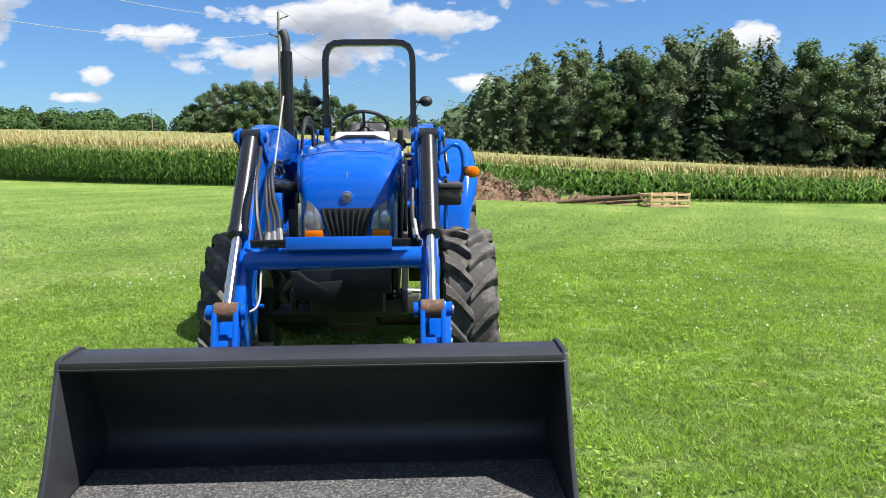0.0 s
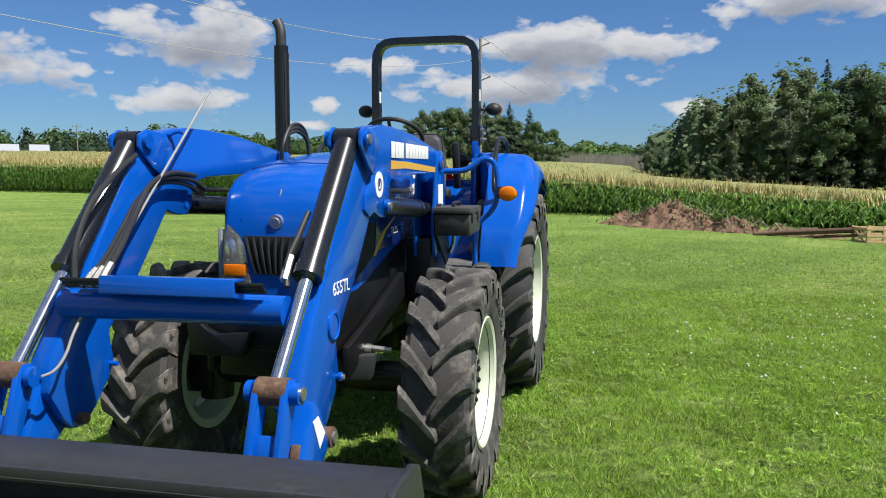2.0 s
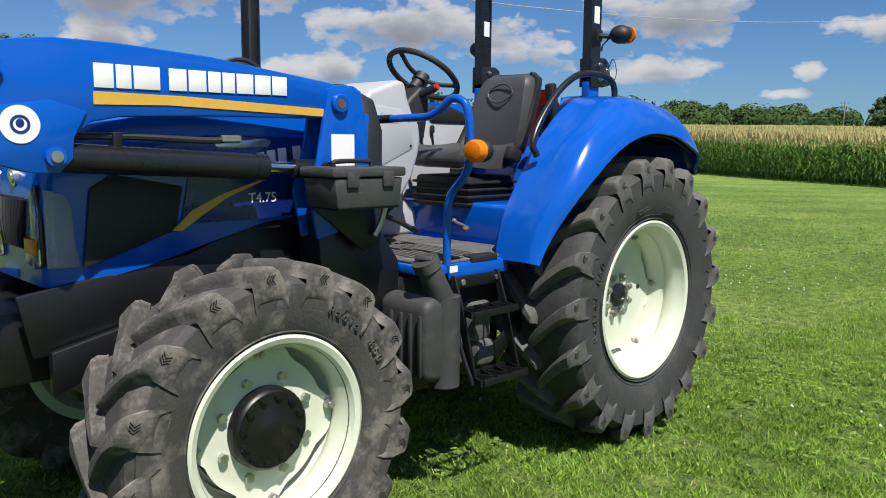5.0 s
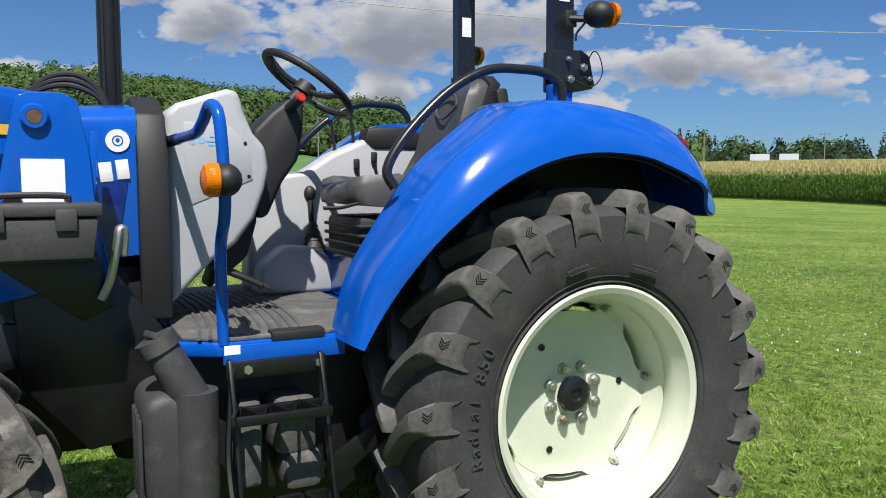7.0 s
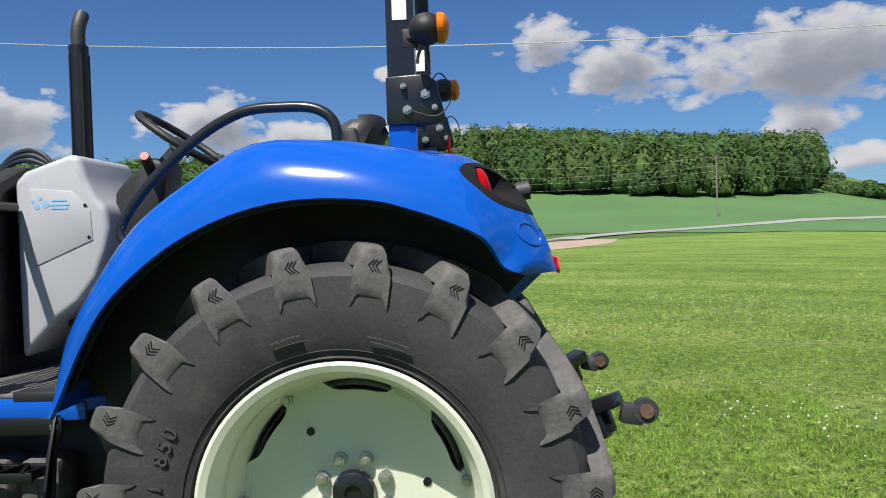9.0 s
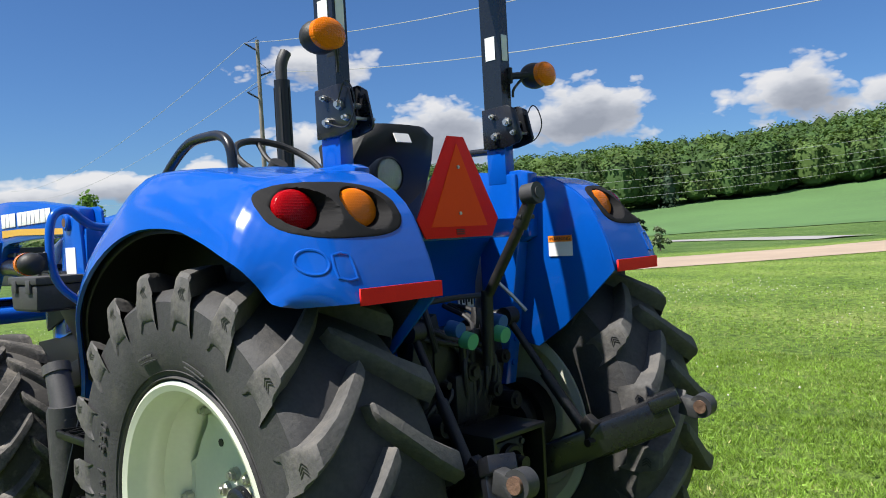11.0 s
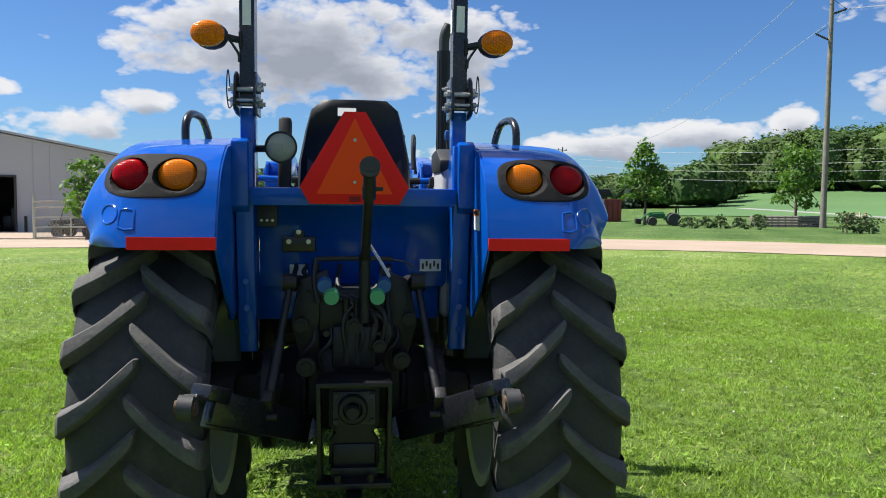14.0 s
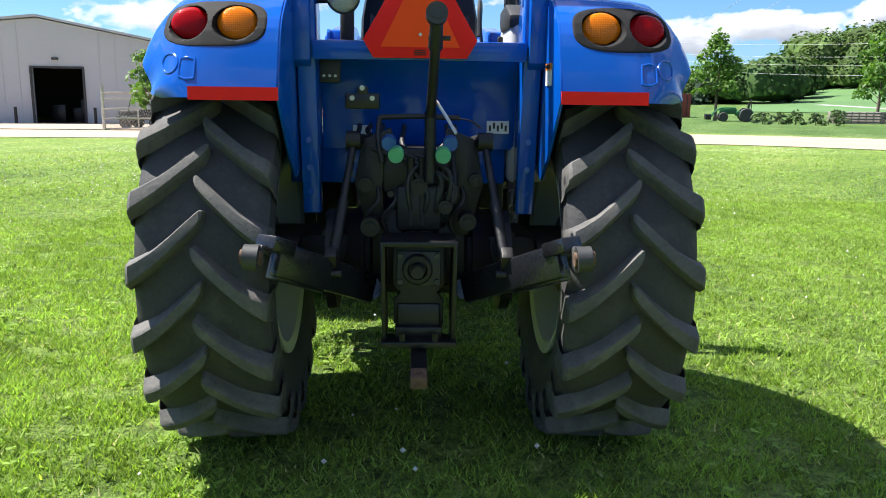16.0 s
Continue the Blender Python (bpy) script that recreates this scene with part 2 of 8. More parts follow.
SMV_R = material("red_reflective_film", (0.86, 0.020, 0.016), 0.55, vary=0.06, fine=200, spec=0.15)
AMBER = lens_material("amber_lens", (1.0, 0.24, 0.004), ribs=55)
REDLENS = lens_material("red_lens", (0.34, 0.002, 0.005), 0.14, 0.0, ribs=55)
CLEAR = lens_material("clear_lens", (0.85, 0.87, 0.86), 0.08, 0.75, ribs=45)
GLASSY = lens_material("headlamp_glass", (0.92, 0.94, 0.94), 0.04, 0.9)
GREENCAP = material("green_cap", (0.08, 0.36, 0.18), 0.5)
BLUECAP = material("blue_cap", (0.02, 0.10, 0.30), 0.5)
SILVER = material("silver_badge", (0.62, 0.63, 0.66), 0.25, 0.8)
REDPAINT = material("red_paint", (0.42, 0.02, 0.015), 0.4, vary=0.15)
WIRE = material("aluminium_wire", (0.42, 0.42, 0.42), 0.5, 0.2, vary=0.1)
WOOD = material("weathered_pole_wood", (0.20, 0.18, 0.155), 0.85, vary=0.3, grain=3, fine=40, bump=0.3)
PALLET = material("fresh_lumber", (0.52, 0.36, 0.19), 0.8, vary=0.25, grain=5, fine=40)
LEAF = material("broad_leaf", (0.105, 0.162, 0.074), 0.6, vary=0.3, grain=.25, fine=2, per_piece=0.38, translucent=0.25, bump=1.0, bump_scale=2.2, bump_depth=0.35, spec=0.25)
LEAF2 = material("poplar_leaf", (0.145, 0.190, 0.110), 0.6, vary=0.25, grain=.35, fine=3, per_piece=0.40, translucent=0.25, bump=1.0, bump_scale=2.2, bump_depth=0.35, spec=0.25)
LEAF3 = material("young_maple_leaf", (0.095, 0.19, 0.035), 0.55, vary=0.2, grain=1, fine=4, per_piece=0.4, translucent=0.35, spec=0.3)
LEAF4 = material("yellow_green_leaf", (0.105, 0.150, 0.036), 0.6, vary=0.25, grain=.3, fine=2, per_piece=0.35, translucent=0.25, bump=1.0, bump_scale=2.2, bump_depth=0.35, spec=0.25)
NEEDLE = material("conifer_needle", (0.042, 0.072, 0.038), 0.7, vary=0.25, grain=.5, fine=3, per_piece=0.40, translucent=0.1, bump=1.0, bump_scale=2.2, bump_depth=0.35, spec=0.2)
HILL = material("hill_wood_leaf", (0.052, 0.098, 0.030), 0.7, vary=0.3, grain=.08, fine=.6, per_piece=0.42, translucent=0.2, spec=0.15)
HILL2 = material("hill_wood_pale_leaf", (0.076, 0.124, 0.036), 0.7, vary=0.3, grain=.08, fine=.6, per_piece=0.42, translucent=0.2, spec=0.15)
HILL3 = material("hill_wood_needle", (0.034, 0.060, 0.036), 0.75, vary=0.25, grain=.2, fine=1, per_piece=0.40, translucent=0.1, spec=0.15)
BARK = material("bark", (0.13, 0.10, 0.075), 0.9, vary=0.35, grain=3, bump=0.4)
CORN = material("corn_leaf", (0.10, 0.19, 0.042), 0.55, vary=0.25, grain=.6, fine=4, per_piece=0.35, translucent=0.3, spec=0.3)
TASSEL = material("corn_tassel", (0.40, 0.33, 0.14), 0.8, vary=0.2, grain=.2, fine=4, per_piece=0.3)
GRASS = material("grass_blade", (0.225, 0.345, 0.066), 0.6, vary=0.40, grain=1.2, fine=11, per_piece=0.50, translucent=0.48, spec=0.25)
STRAW = material("dry_clippings", (0.46, 0.44, 0.20), 0.8, vary=0.2, grain=1, per_piece=0.4, translucent=0.3)
CLOVER = material("white_clover", (0.72, 0.70, 0.62), 0.8, vary=0.1)


# ---- building helpers ----
def finish(bm, angle=35.0):
    bmesh.ops.recalc_face_normals(bm, faces=bm.faces[:])
    limit = radians(angle)
    for f in bm.faces:
        f.smooth = True
    for e in bm.edges:
        e.smooth = len(e.link_faces) == 2 and e.calc_face_angle(0.0) < limit


def part(name, bm, mat, parent, label="", angle=35.0):
    """Links a bmesh as one mesh object under a thing or a part."""
    finish(bm, angle)
    me = bpy.data.meshes.new(name)
    bm.to_mesh(me)
    bm.free()
    me.materials.append(mat)
    ob = new(name, me)
    ob.parent = parent
    return tagged(ob, label)


def thing(name, label, category, at=(0, 0, 0), group="", kind=""):
    ob = new(name)
    ob.location = at
    ob.empty_display_size = 0.2
    return tagged(ob, label, category, group, kind)


def soften(bm, verts, width, steps=2):
    if width <= 0:
        return
    edges = [e for e in {e for v in verts if v.is_valid for e in v.link_edges} if len(e.link_faces) == 2 and e.calc_face_angle(0) > 0.5]
    bmesh.ops.bevel(bm, geom=edges, offset=width, segments=steps, affect="EDGES", profile=0.5, clamp_overlap=True)


def box(bm, centre, size, turn=(0, 0, 0), bev=0.0):
    m = pose(*centre, *turn) @ Matrix.Diagonal((*size, 1))
    made = bmesh.ops.create_cube(bm, size=1.0, matrix=m)["verts"]
    bmesh.ops.recalc_face_normals(bm, faces=list({f for v in made for f in v.link_faces}))
    soften(bm, made, bev)


def rod(bm, a, b, r, r2=None, seg=16):
    a, b = Vector(a), Vector(b)
    way = b - a
    m = Matrix.Translation((a + b) / 2) @ way.to_track_quat("Z", "Y").to_matrix().to_4x4()
    bmesh.ops.create_cone(bm, cap_ends=True, segments=seg, radius1=r, radius2=r if r2 is None else r2, depth=way.length, matrix=m)


def ball(bm, centre, size, u=16, v=10):
    if not isinstance(size, tuple):
        size = (size, size, size)
    bmesh.ops.create_uvsphere(bm, u_segments=u, v_segments=v, radius=1.0, matrix=Matrix.Translation(centre) @ Matrix.Diagonal((*size, 1)))


def curve_points(pts, steps=6):
    pts = [Vector(p) for p in pts]
    if steps < 2 or len(pts) < 3:
        return pts
    full = [2 * pts[0] - pts[1], *pts, 2 * pts[-1] - pts[-2]]
    out = []
    for i in range(1, len(full) - 2):
        p0, p1, p2, p3 = full[i - 1:i + 3]
        for k in range(steps):
            t = k / steps
            out.append(0.5 * (2 * p1 + (p2 - p0) * t + (2 * p0 - 5 * p1 + 4 * p2 - p3) * t * t + (3 * p1 - p0 - 3 * p2 + p3) * t ** 3))
    out.append(pts[-1])
    return out


def tube(bm, pts, r, seg=10, steps=6):
    pts = curve_points(pts, steps)
    rings, up = [], Vector((0.123, 0.456, 0.88)).normalized()
    for i, p in enumerate(pts):
        way = (pts[min(i + 1, len(pts) - 1)] - pts[max(i - 1, 0)]).normalized()
        side = way.cross(up)
        if side.length < 1e-4:
            side = way.cross(Vector((1, 0, 0)))
        side.normalize()
        up = side.cross(way).normalized()
        rings.append([bm.verts.new(p + r * (math.cos(2 * math.pi * k / seg) * side + math.sin(2 * math.pi * k / seg) * up)) for k in range(seg)])
    for a, b in zip(rings, rings[1:]):
        for k in range(seg):
            bm.faces.new((a[k], a[(k + 1) % seg], b[(k + 1) % seg], b[k]))
    bm.faces.new(rings[0][::-1])
    bm.faces.new(rings[-1])


def plate(bm, outline, lo, hi, axis="x", bev=0.0, steps=2):
    """A flat outline (the two other axes in order) given thickness from lo to hi along an axis."""
    def at(p, d):
        return {"x": (d, p[0], p[1]), "y": (p[0], d, p[1]), "z": (p[0], p[1], d)}[axis]
    a = [bm.verts.new(at(p, lo)) for p in outline]
    b = [bm.verts.new(at(p, hi)) for p in outline]
    made = [bm.faces.new(a), bm.faces.new(b[::-1])]
    for i in range(len(a)):
        j = (i + 1) % len(a)
        made.append(bm.faces.new((a[i], b[i], b[j], a[j])))
    bmesh.ops.recalc_face_normals(bm, faces=made)
    soften(bm, a + b, bev, steps)


def turned(bm, profile, x0, y0, z0, seg=48, closed=False, sx=1, caps=True):
    """A profile of (radius, x) turned about the x axis through (y0, z0)."""
    rings = []
    for r, x in profile:
        rings.append([bm.verts.new((x0 + sx * x, y0 + r * math.cos(2 * math.pi * k / seg), z0 + r * math.sin(2 * math.pi * k / seg))) for k in range(seg)])
    pairs = list(zip(rings, rings[1:]))
    if closed:
        pairs.append((rings[-1], rings[0]))
    for a, b in pairs:
        for k in range(seg):
            bm.faces.new((a[k], a[(k + 1) % seg], b[(k + 1) % seg], b[k]))
    if caps and not closed:
        for ring in (rings[0], rings[-1]):
            if (ring[0].co - ring[seg // 2].co).length > 1e-4:
                bm.faces.new(ring)


def skin(bm, rows, loop=False):
    """Faces over a grid of points."""
    grid = [[bm.verts.new(p) for p in row] for row in rows]
    for a, b in zip(grid, grid[1:]):
        n = len(a)
        for k in range(n if loop else n - 1):
            bm.faces.new((a[k], a[(k + 1) % n], b[(k + 1) % n], b[k]))
    return grid


def thicken(ob, depth, offset=-1.0):
    m = ob.modifiers.new("thickness", "SOLIDIFY")
    m.thickness, m.offset = depth, offset
    return ob


def lettering(name, body, size, m, mat, parent, depth=0.001, label=""):
    """Words in the built-in font as a thin mesh; m is the pose of the word's middle."""
    cu = bpy.data.curves.new(name, "FONT")
    cu.body, cu.size, cu.extrude, cu.align_x, cu.align_y = body, size, depth, "CENTER", "CENTER"
    tmp = bpy.data.objects.new(name, cu)
    me = bpy.data.meshes.new_from_object(tmp)
    bpy.data.objects.remove(tmp)
    me.transform(m)
    me.materials.append(mat)
    ob = new(name, me)
    ob.parent = parent
    return tagged(ob, label)


def mesh_object(name, verts, faces, mats, index=None, parent=None, smooth=False):
    me = bpy.data.meshes.new(name)
    me.from_pydata(verts, [], faces)
    for m in mats:
        me.materials.append(m)
    if index is not None:
        me.polygons.foreach_set("material_index", index)
    if smooth:
        me.polygons.foreach_set("use_smooth", [True] * len(me.polygons))
    me.update()
    ob = new(name, me)
    ob.parent = parent
    return ob


def smooth_step(a, b, x):
    t = min(1.0, max(0.0, (x - a) / (b - a)))
    return t * t * (3 - 2 * t)


HILL_AZ = [-180, -100, -70, -45, -34, -27, -22, -10, 1, 18, 38, 46, 58, 66, 75, 100, 150, 180]
HILL_TOP = [0, 0, 3, 3, 4, 10, 21, 28, 32, 24, 18, 16.5, 15, 6, 2, 2, 1, 0]


def ground_z(x, y):
    """The lie of the land: level round the tractor, falling a little to the fields, rising to a wooded hill."""
    r, az = math.hypot(x, y), math.degrees(math.atan2(y, x))
    south = smooth_step(-12, 12, -y)
    zs = 0.018 * max(min(y, 0), -60) + (0.033 * max(x, -60) if x < 0 else 0.012 * min(x, 120))
    k = 0.019 + (0.013 - 0.019) * smooth_step(-8, 15, x)
    zn = -k * min(max(y - 3, 0), 60) + 0.004 * min(max(x, 0), 150) + (0.004 * max(x, -60) if x < 0 else 0)
    z = (zn + (zs - zn) * south) * smooth_step(4, 22, r)
    z += 2.6 * smooth_step(45, 150, -y) * smooth_step(-80, 0, x)
    z += float(np.interp(az, HILL_AZ, HILL_TOP)) * smooth_step(85, 340, r)
    z -= 6.0 * smooth_step(400, 900, r)
    return z


# ---- ground ----
def ground_material():
    m = bpy.data.materials.new("mown_lawn")
    m.use_nodes = True
    n = Nodes(m.node_tree)
    where = n.add("ShaderNodeTexCoord").outputs["Object"]
    patches, mid, tuft, blade = n.noise(where, 0.16, 5.0), n.noise(where, 1.1, 6.0, 0.65), n.noise(where, 9.0, 6.0, 0.75), n.noise(where, 45.0, 5.0, 0.8)
    # mowing passes run past the tractor
    lanes = n.add("ShaderNodeTexWave", in_Scale=0.10, in_Distortion=2.5)
    lanes.bands_direction = "X"
    turn = n.add("ShaderNodeMapping")
    turn.inputs["Rotation"].default_value = (0, 0, radians(24))
    n.link(where, turn.inputs["Vector"])
    n.link(turn.outputs[0], lanes.inputs["Vector"])
    f = n.math("ADD", n.math("MULTIPLY", patches, 0.38), n.math("MULTIPLY", mid, 0.30))
    f = n.math("ADD", f, n.math("MULTIPLY", tuft, 0.22))
    f = n.math("ADD", f, n.math("MULTIPLY", lanes.outputs["Fac"], 0.06))
    col = n.ramp(f, (0.38, (0.113, 0.200, 0.036)), (0.50, (0.192, 0.296, 0.056)), (0.62, (0.315, 0.380, 0.108)))
    # low spots of the bump get darker colour: shade between tufts painted in
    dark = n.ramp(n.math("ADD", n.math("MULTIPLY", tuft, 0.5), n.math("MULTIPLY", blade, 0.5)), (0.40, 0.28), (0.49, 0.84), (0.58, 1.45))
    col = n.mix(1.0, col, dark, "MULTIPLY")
    dry = n.ramp(n.noise(where, 0.8, 7.0, 0.72), (0.63, 0.0), (0.74, 0.7))
    col = n.mix(dry, col, (0.30, 0.27, 0.11))
    # unmown, darker meadow grass on the far side of the lane
    beyond = n.add("ShaderNodeVectorMath")
    beyond.operation = "DOT_PRODUCT"
    n.link(where, beyond.inputs[0])
    beyond.inputs[1].default_value = (0.62, 0.785, 0.0)
    meadow = n.ramp(n.math("ADD", n.math("MULTIPLY", n.math("SUBTRACT", beyond.outputs["Value"], 31.5), 0.12), n.math("MULTIPLY", mid, 0.5)), (0.2, 0.0), (0.6, 1.0))
    col = n.mix(meadow, col, n.mix(1.0, col, (0.50, 0.58, 0.72), "MULTIPLY"))
    b = n.add("ShaderNodeBsdfPrincipled", in_Roughness=0.85)
    b.inputs["Specular IOR Level"].default_value = 0.2
    n.link(col, b.inputs["Base Color"])
    bn = n.add("ShaderNodeBump", in_Strength=0.9, in_Distance=0.05)
    n.link(n.math("ADD", tuft, blade), bn.inputs["Height"])
    n.link(bn.outputs[0], b.inputs["Normal"])
    out = n.add("ShaderNodeOutputMaterial")
    n.link(b.outputs[0], out.inputs["Surface"])
    return m


def make_ground():
    radii = [0.0] + [1.5 * 1.085 ** i for i in range(88)]
    count = 160
    verts = [(0, 0, 0)]
    for r in radii[1:]:
        for k in range(count):
            a = 2 * math.pi * k / count
            x, y = r * math.cos(a), r * math.sin(a)
            verts.append((x, y, ground_z(x, y)))
    faces = [(0, 1 + k, 1 + (k + 1) % count) for k in range(count)]
    for i in range(1, len(radii) - 1):
        a, b = 1 + (i - 1) * count, 1 + i * count
        for k in range(count):
            j = (k + 1) % count
            faces.append((a + k, b + k, b + j, a + j))
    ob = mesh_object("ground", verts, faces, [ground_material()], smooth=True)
    tagged(ob, "mown green lawn with clover and dry patches", "lawn", kind="structure")


make_ground()


def strip(name, line, width, mat, label, category, lift=0.02, kind="structure"):
    """A road that follows the land."""
    pts = curve_points([(x, y, 0) for x, y in line], 10)
    rows = []
    for i, p in enumerate(pts):
        way = (pts[min(i + 1, len(pts) - 1)] - pts[max(i - 1, 0)]).normalized()
        side = Vector((-way.y, way.x, 0))
        row = []
        for k in range(7):
            wob = 0.25 * noise.noise(p * 0.35 + Vector((k * 3.1, 0, 0))) if k in (0, 6) else 0
            q = p + side * ((k / 6 - 0.5) * width + wob)
            row.append((q.x, q.y, ground_z(q.x, q.y) + lift + 0.04 * (1 - (k / 3 - 1) ** 2)))
        rows.append(row)
    bm = bmesh.new()
    skin(bm, rows)
    ob = part(name, bm, mat, None, label)
    return tagged(ob, label, category, kind=kind)


GRAVEL = material("pale_gravel", (0.34, 0.265, 0.20), 0.9, vary=0.15, grain=.5, fine=12, bump=0.4, bump_scale=30)
ASPHALT = material("worn_asphalt", (0.27, 0.265, 0.26), 0.85, vary=0.12, grain=.3, fine=15)
FIELD = material("green_crop", (0.074, 0.158, 0.046), 0.8, vary=0.2, grain=.05, fine=1.5, bump=0.4, bump_scale=3)
strip("road", [(-75, 28), (-40, 30), (-13, 30), (-3, 31.5), (8, 27), (14, 24), (20, 18.5), (28, 9.5), (36, 4.0), (46, -1.0), (56, -5.5), (70, -8.5)], 8.2,
      GRAVEL, "pale gravel farm lane between mown verges", "road")
strip("road_far", [(62, -4.5), (76, -1.0), (90, 3.5), (111, 11.5), (150, 28)], 4.6, ASPHALT, "worn grey country road across the green field", "road", lift=0.14)
strip("road_side", [(66, -7.0), (80, -10.5), (93.6, -17), (104.5, -30), (114, -44), (126, -61), (150, -95)], 3.4, ASPHALT, "worn grey country road climbing away", "road", lift=0.14)
strip("road_east", [(46, 12), (58, 28), (62, 46), (60, 70), (58, 110)], 4.0, ASPHALT, "pale country road behind a row of bushes", "road", lift=0.05)


def crop_field():
    """The green crop between the lane and the hill wood."""
    verts, na, nr = [], 100, 26
    for i in range(na):
        az = -33 + i
        d0 = 98 + 4 * noise.noise(Vector((az * .15, 0, 0)))
        d1 = float(np.interp(az, [-33, -26, -22, -15, 5, 20, 30, 40, 50, 58, 66], [238, 232, 198, 188, 190, 184, 168, 168, 172, 180, 195]))
        for j in range(nr):
            d = d0 + (d1 - d0) * j / (nr - 1)
            x, y = -1 + d * math.cos(radians(az)), d * math.sin(radians(az))
            verts.append((x, y, ground_z(x, y) + .08))
    faces = [(i * nr + j, i * nr + j + 1, (i + 1) * nr + j + 1, (i + 1) * nr + j) for i in range(na - 1) for j in range(nr - 1)]
    tagged(mesh_object("crop_field", verts, faces, [FIELD], smooth=True), "even green crop on the slope below the wood", "field", kind="structure")


crop_field()


# ---- the tractor with its front loader ----
tractor = thing("tractor", "blue utility tractor with front loader and folding roll bar on lawn", "tractor")
SIDES = (-1, 1)                                   # -1: the tractor's left


def tyre_mesh(bm, s, cx, width, big, yc, zc, bead, lug):
    w = width / 2
    prof = [(bead - .01, -.70 * w), (bead + .015, -.80 * w), (bead + (big - bead) * .25, -.94 * w), (bead + (big - bead) * .5, -1.0 * w),
            (bead + (big - bead) * .74, -.985 * w), (big - lug - .028, -.93 * w), (big - lug - .010, -.80 * w), (big - lug - .003, -.45 * w), (big - lug, 0)]
    prof = prof + [(r, -x) for r, x in prof[-2::-1]]
    turned(bm, prof, cx * s, yc, zc, 96, sx=s, closed=True)
    # raised rings on the outer wall
    for rr in (bead + .035, bead + .055):
        turned(bm, [(rr - .004, .86 * w), (rr, .90 * w), (rr + .004, .86 * w)], cx * s, yc, zc, 96, sx=s, caps=False)


def lug_mesh(name, s, half, cx, width, big, count, lug, mat, broad):
    """One tread bar, from the shoulder to the middle of the tread, about the axle's centre."""
    w, pitch = width / 2, 2 * math.pi / count
    bm = bmesh.new()
    rows = []
    for f, x, r, wid in ((0.0, .985, big - lug * 3.0, .040), (.005, 1.02, big - lug * 2.8, .041), (.01, 1.035, big - lug * 2.3, .040), (.02, 1.03, big - lug * 1.0, .035), (.05, 1.0, big - lug * .30, .031), (.10, .95, big - lug * .06, .029),
                         (.20, .82, big, .028), (.38, .60, big + .001, .027), (.60, .36, big + .002, .026), (.80, .14, big + .002, .026), (.91, .02, big + .001, .025), (.97, -.04, big, .021), (1.0, -.075, big - .006, .012)):
        th = f ** 1.25 * pitch * .86                      # the middle of the tread leads over the top
        base = min(r - .03, big - lug - .012)
        wid *= 1.08 + (broad - 1.08) * smooth_step(.45, .9, x)         # broader towards the shoulder
        dt, db = wid / big, (wid + .012) / big
        rows.append([(s * (cx + half * x * w), -rad * math.cos(ang), rad * math.sin(ang))
                     for rad, ang in ((base, th - db), (r - .020, th - dt * 1.04), (r - .007, th - dt * .92), (r, th - dt * .70), (r + .001, th), (r, th + dt * .70), (r - .007, th + dt * .92), (r - .020, th + dt * 1.04), (base, th + db))])
    grid = skin(bm, rows)
    bm.faces.new(grid[0])
    bm.faces.new(grid[-1][::-1])
    # moulded arrow marks on the shoulder
    for k in range(3):
        for up in (-1, 1):
            c, e = big - lug * 1.15 - .0, (.010 * k - .010) / big
            p0, p1 = (c, e), (c + up * .016, e - .014 / big)
            xx = s * (cx + half * w * 1.036)
            vs = [bm.verts.new((xx, -rr * math.cos(aa), rr * math.sin(aa))) for rr, aa in (p0, (p0[0], p0[1] + .0045 / big), (p1[0], p1[1] + .0045 / big), p1)]
            bm.faces.new(vs).material_index = 1
    finish(bm, 32)
    me = bpy.data.meshes.new(name)
    bm.to_mesh(me)
    bm.free()
    me.materials.append(mat)
    me.materials.append(BLACK)
    return me


def lobed_disc(bm, s, x, yc, zc, inner, lobes, low, high, thick):
    """A wheel dish whose edge swells out to each rim bracket."""
    seg = 72
    rows = []
    for q, dx, lobed in ((.18, -.004, 0), (.40, -.002, 0), (.60, 0, 0), (.74, .002, .1), (.84, .006, .5), (.94, .005, .95), (1.0, .0, 1), (1.0, thick, 1), (.6, thick + .012, 0)):
        row = []
        for k in range(seg):
            a = 2 * math.pi * k / seg
            c = 0.5 + 0.5 * math.cos(lobes * a)
            r = q * (low + (high - low) * smooth_step(.35, .95, c) * lobed)
            row.append((s * (x - dx), yc + r * math.cos(a + .08), zc + r * math.sin(a + .08)))
        rows.append(row)
    skin(bm, rows, loop=True)


